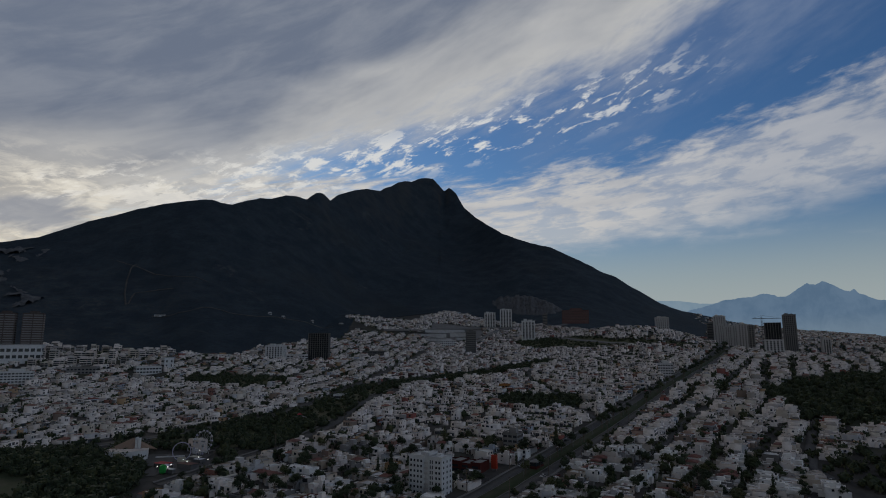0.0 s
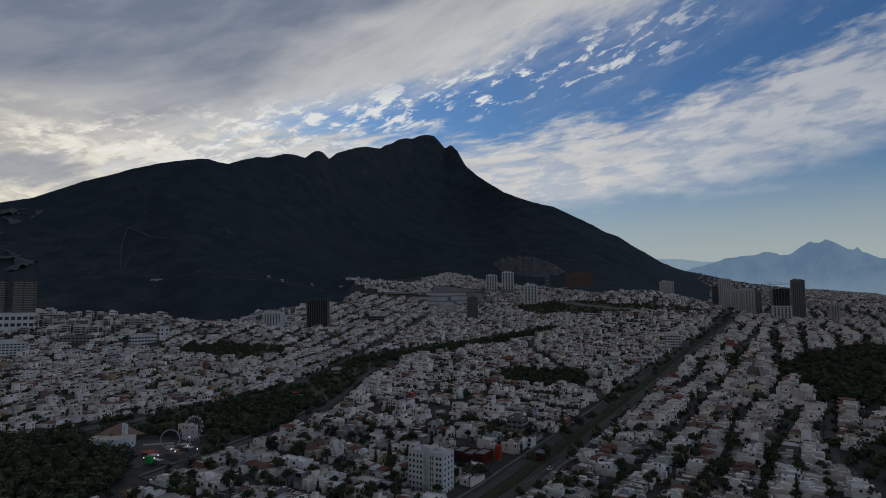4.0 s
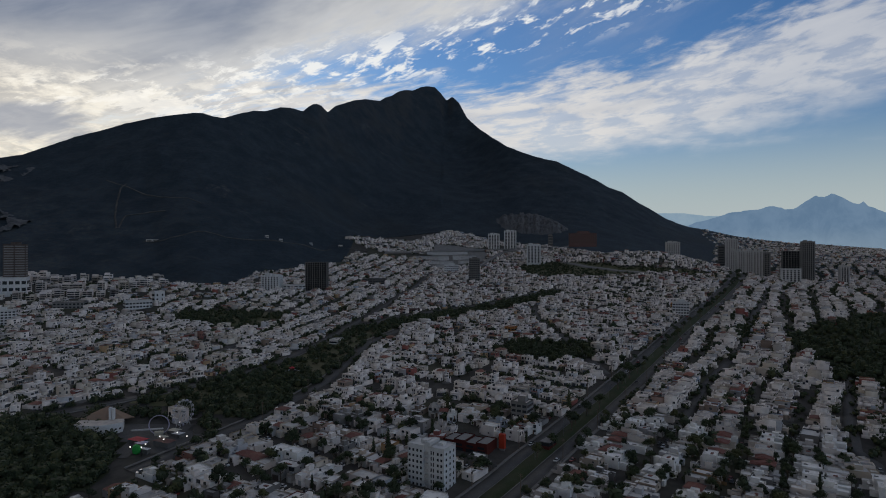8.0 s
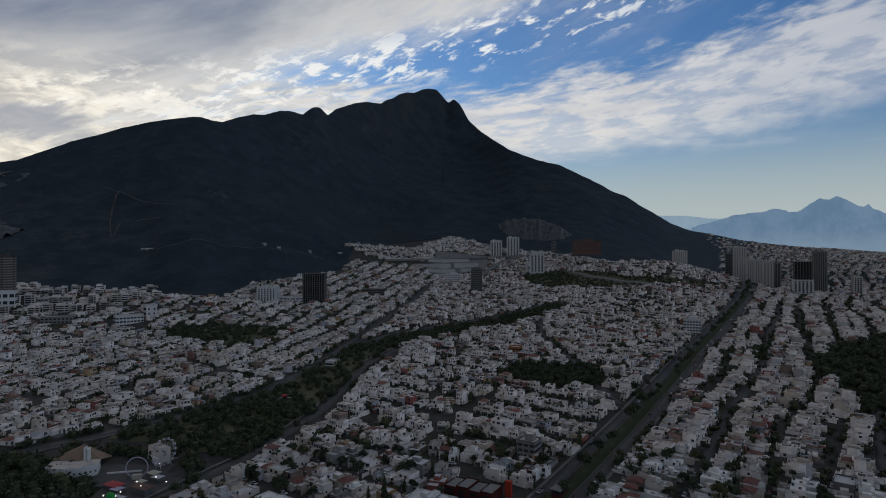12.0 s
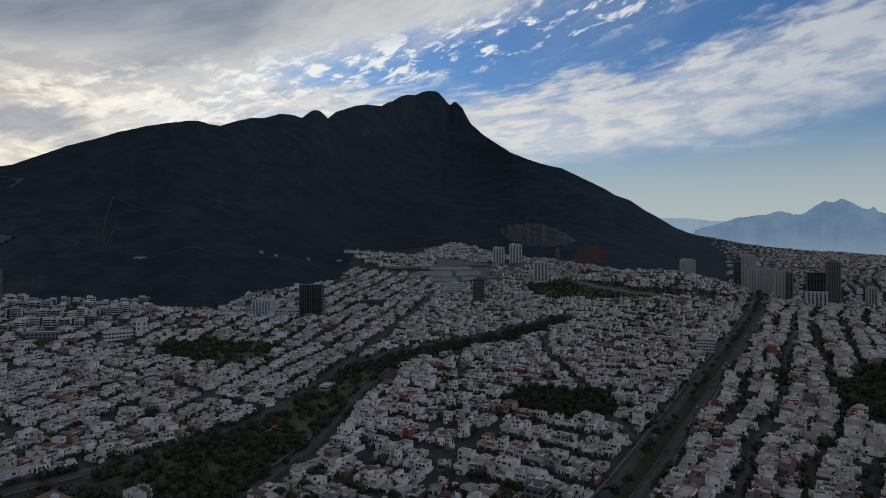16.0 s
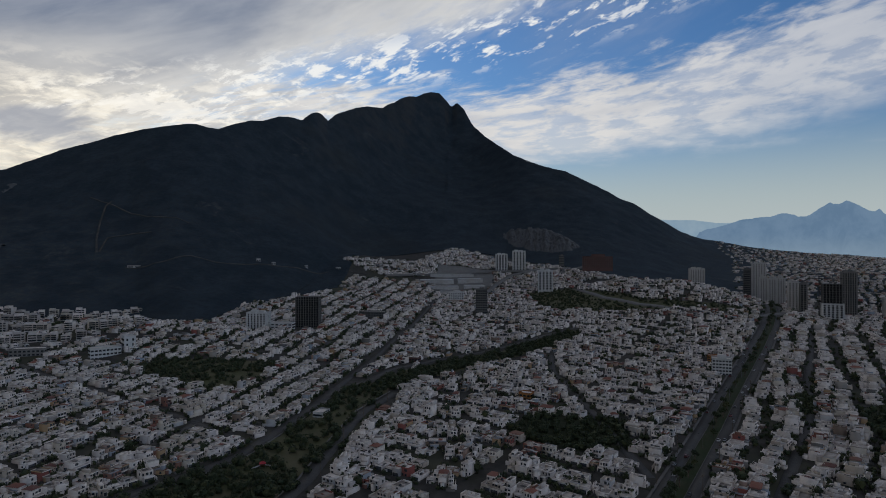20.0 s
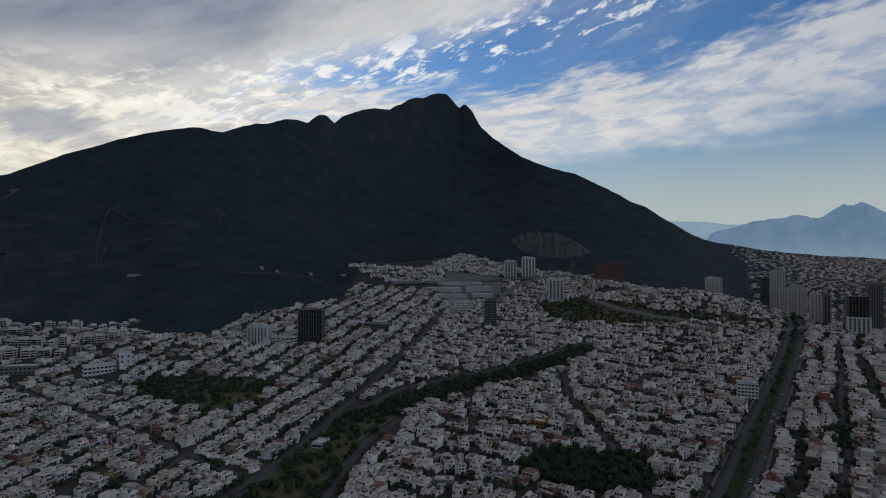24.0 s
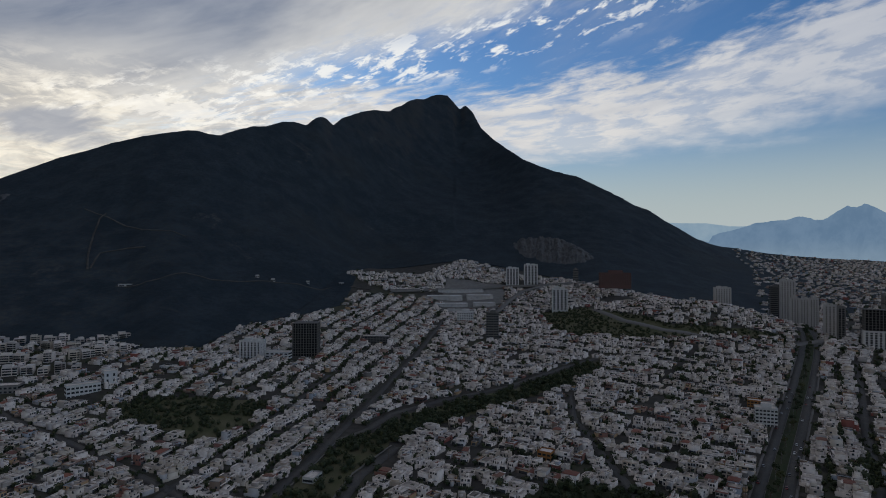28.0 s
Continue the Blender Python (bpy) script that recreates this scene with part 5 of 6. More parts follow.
strip("road_creek_west", "asphalt road beside the creek park", CREEK_ROAD_L[:9], -4.5, 4.5, 0.35, M_ASPHALT)
strip("road_street", "narrow asphalt street between white houses", CREEK_ROAD_L[8:], -3, 3, 0.33, M_ASPHALT)
strip("road_creek_north", "asphalt road curving along the wooded creek", CREEK_ROAD_U, -3.8, 3.8, 0.34, M_ASPHALT)
for street in STREETS:
    strip("road_street", "narrow asphalt street between rows of houses", street, -3.2, 3.2, 0.33, M_ASPHALT)
strip("road_creek_east", "asphalt road beside the creek park", CREEK_ROAD_R, -4.5, 4.5, 0.35, M_ASPHALT)
strip("kerb_creek", "pale kerb wall beside the creek park", CREEK_ROAD_R, -5.9, -4.9, 1.0, M_KERB, category="kerb")
strip("kerb_creek_west", "pale kerb beside the creek park", CREEK_ROAD_L[:9], 4.9, 5.7, 0.8, M_KERB, category="kerb")
M_DIRT = varied("pale_dirt_track", [(0.036, 0.036, 0.035), (0.055, 0.053, 0.05)], by=0.05, stain=0.4, scale=0.05)
HIGHWAY = ((-126, 1318), (-52, 1352), (49, 1368), (108, 1378), (178, 1385), (300, 1400))
strip("road_highway", "pale grey elevated highway below the hillside houses", HIGHWAY, -6, 6, 4.0, M_KERB, on=land, deep=2.0)
strip("road_viaduct", "pale concrete viaduct over the highway junction", ((66, 1168), (92, 1240), (128, 1318), (190, 1378), (262, 1398)), -5, 5, 7.0, M_KERB, on=land, deep=1.6)
strip("road_junction", "pale slip road of the highway junction", ((-60, 1250), (20, 1238), (110, 1262), (190, 1330), (250, 1420)), -4, 4, 2.5, M_KERB, on=land, deep=1.6)
strip("road_hill", "asphalt road curving below the wooded hill", HILL_ROAD, -5, 5, 0.6, M_KERB, on=land)
strip("road_slope", "pale dirt track on the dark mountain slope", ((-537, 1104), (-499, 1103), (-477, 1117), (-448, 1152), (-430, 1156), (-410, 1158), (-363, 1184), (-296, 1248), (-222, 1321), (-162, 1316)), -1.3, 1.3, 1.4, M_DIRT, on=land)
strip("dirt_track", "faint dirt track across the mountain slope", ((-768, 1386), (-704, 1355), (-597, 1298), (-510, 1284)), -1.3, 1.3, 1.6, M_DIRT, on=land)
strip("dirt_scar", "pale eroded gully on the mountain slope", ((-713, 1370), (-711, 1345), (-686, 1284), (-660, 1232), (-647, 1207), (-615, 1154)), -1.7, 1.7, 2.0, M_DIRT, on=land)
strip("dirt_track_low", "faint dirt track across the lower slope", ((-613, 1158), (-631, 1216), (-595, 1238), (-557, 1228)), -1.6, 1.6, 1.6, M_DIRT, on=land)
lawn("lawn_creek", "dry grass of the creek park", CREEK, 0.3, M_GRASS)
lawn("lawn_park", "grass of the western park", LEFT_PARK, 0.3, M_GRASS)
lawn("lawn_grove", "shaded ground under the grove", GROVE, 0.3, M_UNDER)
lawn("lawn_hill", "scrubby green hillside", HILL_GREEN, 0.4, M_GRASS)
lawn("lawn_right_wood", "shaded undergrowth of the woodland", RIGHT_WOOD, 0.3, M_UNDER)
lawn("lawn_left_wood", "shaded undergrowth of the woodland", LEFT_WOOD, 0.3, M_UNDER)
FIELD = ((-320, 356), (-236, 346), (-208, 320), (-214, 284), (-320, 284))
lawn("lawn_field", "mown green playing field among the trees", FIELD, 0.6, M_LAWN)
lawn("fair_yard", "grey asphalt yard of the fairground", FAIR, 0.3, M_ASPHALT, category="yard")
M_CARPARK = varied("car_park_concrete", [(0.13, 0.128, 0.122), (0.22, 0.215, 0.205), (0.15, 0.147, 0.14), (0.26, 0.253, 0.242)], by=0.12, stain=0.3, scale=0.05)
lawn("mall_yard", "grey car park round the shopping centre", MALL, 0.4, M_CARPARK, category="yard")

M_FLATS = varied("pale_flats_plaster", [(0.38, 0.35, 0.33), (0.52, 0.51, 0.50), (0.44, 0.43, 0.42)], by=0.03, stain=0.35, scale=0.2)
# quarry cut into the foot of the mountain
M_ROCK = varied("bare_quarry_rock", [(0.026, 0.032, 0.038), (0.05, 0.056, 0.062), (0.09, 0.094, 0.10), (0.036, 0.042, 0.047), (0.07, 0.075, 0.08)], by=0.07, stain=0.15, scale=0.05, grain=0.3, bump=0.6)
QUARRY = ((154, 1842), (183, 1867), (245, 1849), (303, 1819), (333, 1740), (352, 1635), (314, 1592), (262, 1601), (214, 1641), (173, 1709), (152, 1794))
CLIFF = ((-1090, 1400), (-1040, 1452), (-947, 1447), (-950, 1360), (-895, 1240), (-800, 1172), (-722, 1150), (-700, 1100), (-770, 1045), (-850, 1060), (-960, 1200))


def rock_face(name, label, poly, proud, ragged, seed):
    """Bare rock draped on the slope, cut by gullies that run downhill."""
    n, m = 130, 130
    p = np.array(poly, float)
    X, Y = np.meshgrid(np.linspace(p[:, 0].min(), p[:, 0].max(), n), np.linspace(p[:, 1].min(), p[:, 1].max(), m))
    dx, dy = X - HUB[0], Y - HUB[1]
    round_, out = np.degrees(np.arctan2(dx, dy)) * 28, np.hypot(dx, dy)
    gully = lump(round_, out * 0.16, 12, seed) + 0.5 * lump(round_, out * 0.3, 5, seed + 5)
    terrace = np.mod(-out + lump(X, Y, 40, seed + 1) * 30, 46)
    rim = np.clip(off_line(poly + poly[:1], X, Y) / 30, 0, 1)
    Z = land(X, Y) - 2.5 + rim * proud + gully * rim * proud * 0.8 + terrace * rim * 0.08 + lump(X, Y, 9, seed + 2) * 1.5
    V = np.stack([X, Y, Z], -1).reshape(-1, 3)
    F = grid_faces(m, n)
    c = V[F].mean(1)
    wx, wy = lump(c[:, 0], c[:, 1], 22, seed + 3) * 14, lump(c[:, 0], c[:, 1], 22, seed + 4) * 18
    keep = inside(poly, c[:, 0] + wx, c[:, 1] + wy) & (lump(c[:, 0], c[:, 1], 34, seed + 6) > ragged)
    ob = new(name, mesh_of(name, V, F[keep], [M_ROCK]))
    tagged(ob, label, "rock face", kind="structure")


rock_face("quarry_face", "grey gullied quarry face at the mountain foot", QUARRY, 11, -2.0, 77)
rock_face("cliff_face", "pale broken cliff among scrub on the slope", CLIFF, 6, 0.16, 87)

# ---- large buildings ----


def tower(name, label, x, y, turn, w, d, z0, z1, storeys, mat, fins=0, frame=M_FRAME, cap=2.5, fill=0.72, cols=None, group="", band_mat=None, category="building"):
    """A block of flats: shaft, roof house, and a row of windows on every side of every storey."""
    t = tagged(new(name), label, category, group=group)
    t.matrix_basis = pose(x, y, z0, 0, 0, turn)
    H = z1 - z0
    bm = bmesh.new()
    sunk_block(bm, -w / 2, w / 2, -d / 2, d / 2, -6, H - 1.0, 1.0, 0.4)
    part("shaft", bm, [mat, mat if group == "terraced flats" else M_ROOF], t)
    if cap:
        bm = bmesh.new()
        sunk_block(bm, -w * 0.2, w * 0.25, -d * 0.15, d * 0.3, H - 0.997, H + cap, 0.2)
        part("roof_house", bm, [mat, M_ROOF], t)
    for k in range(fins):
        fx = -w / 2 + w * (k + 0.5) / fins
        bm = bmesh.new()
        box_into(bm, fx - 0.5, fx + 0.5, -d / 2 - 0.9, -d / 2 - 0.003, -6, H + 0.3, floor=True)
        part("fin", bm, mat, t)
    sh = H / (storeys + 0.4)
    rows = {}
    tall = 0.15 if group == "terraced flats" else 0.24
    for side, (length, off, ang) in enumerate(((w, d / 2, 0), (d, w / 2, 90), (d, w / 2, -90))):
        n = cols or max(2, int(length / 3.2))
        if fins and name != "apartment_block" or side or group == "terraced flats" or name == "glass_tower":
            n, span = 1, 0.92
        else:
            span = fill
        if (length, n) not in rows:
            def build(bm, length=length, n=n, span=span):
                pitch = length / n
                for k in range(n):
                    c = -length / 2 + pitch * (k + 0.5)
                    box_into(bm, c - pitch * span / 2, c + pitch * span / 2, -0.12, 0, -sh * tall, sh * tall, 0, True)
            rows[(length, n)] = shared("window_band", build, [band_mat or M_GLASS])
        if name == "apartment_block" and group == "" and side == 0:
            one = window_mesh(length / n * fill - 0.2, sh * 0.42, mat)
            for s in range(storeys):
                for k in range(n):
                    put("window", one, t, pose(-length / 2 + length / n * (k + 0.5), -off, sh * (s + 0.55)))
            continue
        if side == 0 and n > 1:
            one = shared("window", lambda bm: box_into(bm, -length / n * fill / 2, length / n * fill / 2, -0.12, 0, -sh * 0.24, sh * 0.24, 0, True), [band_mat or M_GLASS])
            for s in range(storeys):
                for k in range(n):
                    put("window", one, t, pose(-length / 2 + length / n * (k + 0.5), -off, sh * (s + 0.55)))
            continue
        for s in range(storeys):
            a = radians(ang)
            put("window_band", rows[(length, n)], t, pose(math.sin(a) * off, -math.cos(a) * off, sh * (s + 0.55), 0, 0, ang))
    return t


def white_block():
    b = tagged(new("apartment_block"), "white seven-storey apartment block with small square windows", "building")
    b.matrix_basis = pose(-5.0, 318.0, 5.0, 0, 0, -30.5) @ Matrix.Diagonal((0.76, 0.76, 0.9, 1))
    H = 21.0
    for x0, x1, y0 in ((-12.8, -1.6, -7.0), (2.0, 12.8, -7.0)):
        bm = bmesh.new()
        sunk_block(bm, x0, x1, y0, 7, -3, H, 0.8, 0.3)
        part("wing", bm, [M_WHITE, M_WHITE], b)
    bm = bmesh.new()
    sunk_block(bm, -1.597, 1.997, -5.2, 6.2, -3, H + 1.8, 0.4)
    part("stair_core", bm, [M_WHITE, M_WHITE], b)
    for x0, x1, y0, y1, z in ((-7, -2.2, -1, 4, 1.6), (4, 8, 0, 4.5, 1.2)):
        bm = bmesh.new()
        sunk_block(bm, x0, x1, y0, y1, H + 0.003, H + z, 0.2)
        part("roof_house", bm, [M_WHITE, M_WHITE], b)
    win = window_mesh(1.15, 1.15, M_WHITE)
    tall = window_mesh(0.6, 1.7, M_WHITE)
    for s in range(7):
        z = 1.7 + s * 2.85
        for x in (-11.3, -8.6, -5.8, -3.2):
            put("window", win, b, pose(x, -7, z))
        for x in (4.0, 5.6, 8.6, 11.0):
            put("window", tall if x < 6 else win, b, pose(x, -7, z))
        for y in (-4.5, 0.0, 4.2):
            put("window", win, b, pose(12.8, y, z, 0, 0, 90))
            put("window", win, b, pose(-12.8, y, z, 0, 0, -90))
        bm = bmesh.new()
        box_into(bm, -1.5, 1.9, -6.6, -5.203, z - 1.6, z - 0.4, floor=True)
        part("balcony", bm, M_TOWER, b)
    return b


# near-black colour for the shade inside the open frames
M_VOID = plain("unlit_shell_interior", (0.018, 0.018, 0.02), 0.9)


def bare_frame(name, label, x, y, turn, w, d, z0, z1, storeys, mat, bays=7, core=None):
    """An unfinished concrete frame: slabs, columns and a near-black box painted as its shaded inside."""
    t = tagged(new(name), label, "building")
    t.matrix_basis = pose(x, y, z0, 0, 0, turn)
    H = z1 - z0
    bm = bmesh.new()
    box_into(bm, -w / 2 + 1.4, w / 2 - 1.4, -d / 2 + 1.4, d / 2 - 1.4, -4, H - 0.5)
    part("core", bm, core or M_VOID, t)

    def slab(bm):
        box_into(bm, -w / 2, w / 2, -d / 2, d / 2, -0.22, 0.22, 0, True)
    me = shared("floor_slab", slab, [mat])
    for s in range(storeys + 1):
        put("floor_slab", me, t, pose(0, 0, H * s / storeys))

    def post(bm):
        box_into(bm, -0.4, 0.4, -0.4, 0.4, -4, H, 0, True)
    me = shared("column", post, [mat])
    for k in range(bays + 1):
        for yy in (-d / 2 + 0.5, d / 2 - 0.5):
            put("column", me, t, pose(-w / 2 + 0.5 + (w - 1) * k / bays, yy, 0))
    for k in range(1, 4):
        for xx in (-w / 2 + 0.5, w / 2 - 0.5):
            put("column", me, t, pose(xx, -d / 2 + d * k / 4, 0))
    return t


def fin_tower(label, x, y, turn, w, d, z0, z1, bays, storeys, mat, crown=2.5, solid=0.45, name="residential_tower", group="", strip_mat=None):
    """A tower of tall narrow bays: pale fins, and between them a strip of glazing crossed by floor edges."""
    t = tagged(new(name), label, "building", group=group)
    t.matrix_basis = pose(x, y, z0, 0, 0, turn)
    H = z1 - z0
    bm = bmesh.new()
    sunk_block(bm, -w / 2, w / 2, -d / 2, d / 2, -8, H - 1.0, 1.0, 0.4)
    part("shaft", bm, [mat, M_ROOF], t)
    for k, (fx, up) in enumerate(((-0.22, crown), (0.18, crown * 0.6))):
        bm = bmesh.new()
        sunk_block(bm, w * fx - w * 0.15, w * fx + w * 0.15, -d * 0.2, d * 0.25, H - 0.997, H + up, 0.25)
        part("roof_house", bm, [mat, M_ROOF], t)
    for length, off, ang in ((w, d / 2, 0), (d, w / 2, 90), (d, w / 2, -90)):
        n = bays if ang == 0 else max(2, int(bays * d / w))
        pitch = length / n
        glass = pitch * (1 - solid)

        def strip_of(bm):
            box_into(bm, -glass / 2, glass / 2, -0.1, 0, -1, H - 2.2, 0, True)
            for k in range(storeys):
                z = H * k / (storeys + 0.5)
                box_into(bm, -glass / 2, glass / 2, -0.35, -0.103, z, z + 0.75, 1, True)
        me = shared("window_strip", strip_of, [strip_mat or M_GLASS, mat])
        fin = shared("fin", lambda bm: box_into(bm, -pitch * solid * 0.28, pitch * solid * 0.28, -0.9, 0, -8, H + 0.2, 0, True), [mat])
        a = radians(ang)
        for k in range(n):
            u = -length / 2 + pitch * (k + 0.5)
            put("window_strip", me, t, pose(math.sin(a) * off + math.cos(a) * u, -math.cos(a) * off + math.sin(a) * u, 0, 0, 0, ang))
        for k in range(n + 1):
            u = min(max(-length / 2 + pitch * k, -length / 2 + 0.4), length / 2 - 0.4)
            put("fin", fin, t, pose(math.sin(a) * off + math.cos(a) * u, -math.cos(a) * off + math.sin(a) * u, 0, 0, 0, ang))
    return t


white_block()
M_GREYC = varied("grey_frame_concrete", [(0.19, 0.185, 0.18), (0.25, 0.24, 0.235)], by=0.1, stain=0.4, scale=0.2)
bare_frame("unfinished_tower", "dark unfinished concrete tower above the white houses", -186, 916, 3, 31, 22, 52, 95.5, 14, M_DARK, 9)
fin_tower("pale ten-storey apartment block with stacked balconies", -246, 894, -4, 25, 16, 46, 77, 6, 10, M_WHITE, 2.5, 0.6, "apartment_block")
tower("apartment_block", "white three-storey block with long window bands", -214, 893, -6, 29, 12, 52, 64, 3, M_WHITE, cols=5, fill=0.6, cap=0)
fin_tower("slim white residential tower with window bays", 172, 1160, -8, 24, 16, 90, 123, 4, 11, M_WHITE, 3.5, 0.5, "white_tower")
TWIN = "twin residential towers"
fin_tower("white residential tower with dark central bays", 155, 1400, -6, 26, 18, 113, 158, 4, 13, M_WHITE, 2.0, 0.42, "twin_tower", TWIN)
fin_tower("white residential tower with dark central bays", 118, 1406, -6, 24, 18, 113, 151, 4, 11, M_WHITE, 2.0, 0.42, "twin_tower", TWIN)
tower("brick_building", "long red brick building with rows of small windows", 279, 1222, -12, 54, 16, 126, 147, 6, M_BRICK, cols=14, fill=0.4, cap=4)
fin_tower("pale apartment block among hillside houses", 417, 1114, -14, 22, 13, 104, 128, 6, 7, M_TOWER, 2.0, 0.55, "hill_apartments", strip_mat=M_GREYC)
TW = "pale concrete residential towers beside the boulevard"
fin_tower("tall pale residential tower by the boulevard end", 572, 1212, -22, 21, 15, 56, 135, 5, 24, M_TOWER, 2.5, 0.6, group=TW, strip_mat=M_GREYC)
for (x, y, z1) in ((521, 1100, 113), (533, 1096, 112), (545, 1092, 113)):
    fin_tower("pale concrete residential tower with narrow windows", x, y, -25, 10.5, 10, 60, z1, 3, 17, M_TOWER, 4.0, 0.6, group=TW, strip_mat=M_GREYC)
fin_tower("slim pale residential tower beside a balcony block", 506, 992, -25, 12.5, 11, 62, 112, 3, 15, M_TOWER, 2.5, 0.55, group=TW, strip_mat=M_GREYC)
fin_tower("narrow grey tower with stacked balconies", 518, 987, -25, 8, 11, 62, 110, 2, 15, M_GREYC, 1.5, 0.3, group=TW)
tower("glass_tower", "dark glass office tower at the mountain foot", 575, 1256, -20, 17, 16, 58, 122, 18, M_DARK, cols=5, fill=0.9)
fin_tower("tall grey residential tower with balcony lines", 577, 977, -24, 17, 14, 62, 127, 6, 19, M_GREYC, 2.0, 0.5, group=TW)
fin_tower("white lower storeys of a tower under construction", 521, 928, -24, 24, 18, 60, 86, 5, 8, M_WHITE, 0.5, 0.5, group=TW)
bare_frame("tower_under_construction", "bare concrete frame rising above finished storeys", 521, 928, -24, 23, 17, 86.1, 112, 8, M_DARK, 6)
fin_tower("slim pale residential tower behind the plant nursery", 640, 985, -20, 11, 12, 58, 88, 3, 9, M_TOWER, 1.5, 0.5, group=TW)
tower("office_block", "dark grey office slab above low houses", 52, 1012, -6, 17, 14, 60, 100, 11, M_DARK, cols=5, fill=0.85, cap=2)
tower("office_block", "white office block beside the shopping centre", 16, 1152, -6, 26, 14, 66, 86, 5, M_WHITE, cols=7, fill=0.5)
tower("office_block", "low dark glass building among white houses", -110, 998, -6, 38, 14, 58, 68, 3, M_DARK, cols=9, fill=0.85, cap=0)
tower("sports_hall", "long grey hall with a flat roof beside trees", -455, 766, 14, 34, 16, 42, 51, 2, M_GREYC, cols=8, fill=0.6, cap=0)
tower("left_tower", "brown residential tower with pale stacked balconies", -556, 812, 28, 24, 20, 79, 121, 13, M_BROWN := varied("brown_tower_render", [(0.060, 0.043, 0.040), (0.085, 0.062, 0.056)], by=0.1, stain=0.3), fins=1, cols=2, fill=0.34, band_mat=M_GREYC, group="twin brown towers")
tower("left_tower", "brown residential tower with pale stacked balconies", -584, 797, 28, 24, 20, 79, 121, 13, M_BROWN, fins=1, cols=2, fill=0.34, band_mat=M_GREYC, group="twin brown towers")
tower("podium", "pale columned podium below the brown towers", -570, 804, 28, 60, 26, 58, 78.9, 2, M_WHITE, cols=9, fill=0.7, cap=0)
tower("apartment_block", "white slab of flats beside dark trees", -474, 672, 30, 34, 13, float(base_height(-474, 672)), float(base_height(-474, 672)) + 16, 5, M_WHITE, cols=10)
tower("apartment_block", "white terraced four-storey building with arcades", -374, 768, 42, 30, 12, 38, 52, 3, M_WHITE, cols=8, cap=0)
tower("stair_block", "tall white end block of the terraced building", -357, 785, 42, 12, 12, 38, 62, 4, M_WHITE, cols=2, fill=0.3, cap=0)
tower("apartment_block", "white four-storey block among low houses", -318, 838, -14, 23, 12, 44, 56.5, 4, M_WHITE, cols=7, fill=0.5, cap=0)
tower("apartment_block", "white five-storey apartment block near the boulevard", 250, 665, -20, 16, 11, 43.5, 59, 5, M_WHITE, cols=6)
tower("office_block", "grey concrete office block beside the boulevard", 47, 394, -30, 10, 10, 12, 25, 4, M_GREYC, cols=3)
tower("orange_building", "orange plastered block near the boulevard", 263, 709, -28, 11, 9, 46, 54, 3, M_ORANGE := plain("orange_render", (0.42, 0.20, 0.07)), cols=4, cap=0)
_z = float(land(-97, 583))
tower("pavilion", "low white flat-roofed pavilion in the creek park", -97, 583, 75, 13, 8, _z, _z + 4.2, 1, M_WHITE, cols=4, cap=0)
tower("orange_building", "orange house with a flat roof among white ones", 66, 614, -30, 10, 9, 33, 40, 2, M_ORANGE, cols=3, cap=0)
tower("orange_building", "low brick-orange block at a street corner", -36, 754, -20, 14, 10, 36, 44, 2, M_BRICK, cols=4, cap=0)

tower("glass_tower", "slim dark glass tower below the quarry", 252, 1425, -10, 11, 11, 114, 148, 9, M_DARK, cols=3, fill=0.9)
tower("office_block", "low grey office buildings beside the highway", 240, 1432, -10, 34, 14, 114, 124, 3, M_GREYC, cols=9, cap=0)


def flats_kind(seed, w, storeys):
    """A small block of flats: stepped body, a balcony with a parapet at each storey, glazing behind it."""
    r = random.Random(seed)
    b = tagged(new("small_flats"), "white stepped block of flats with shaded balconies", "building", group="blocks of flats at the mountain foot")
    H, d = storeys * 3.0, 11.0
    bm = bmesh.new()
    sunk_block(bm, -w / 2, w / 2, -d / 2, d / 2, -5, H, 0.7, 0.25)
    part("body", bm, [M_WALL1, M_ROOF1], b)
    bm = bmesh.new()
    x0 = -w / 2 if r.random() < 0.5 else -w * 0.1
    sunk_block(bm, x0, x0 + w * 0.6, -d * 0.25, d / 2 - 0.1, H + 0.003, H + 2.7, 0.3)
    part("top_room", bm, [M_WALL1, M_ROOF1], b)
    split = r.uniform(-0.15, 0.2) * w
    for s in range(storeys):
        z = s * 3.0
        for u0, u1 in ((-w / 2 + 0.5, split - 0.4), (split + 0.4, w / 2 - 0.5)):
            bm = bmesh.new()
            box_into(bm, u0, u1, -d / 2 - 0.08, -d / 2, z + 0.3, z + 2.5, floor=True)
            part("glazing", bm, M_GLASS, b)
            if r.random() < 0.8 and s:
                bm = bmesh.new()
                sunk_block(bm, u0 - 0.2, u1 + 0.2, -d / 2 - 1.5, -d / 2 - 0.083, z - 0.15, z + 0.05, 0.85, 0.14)
                part("balcony", bm, [M_WALL1, M_ROOF1], b)
    return b


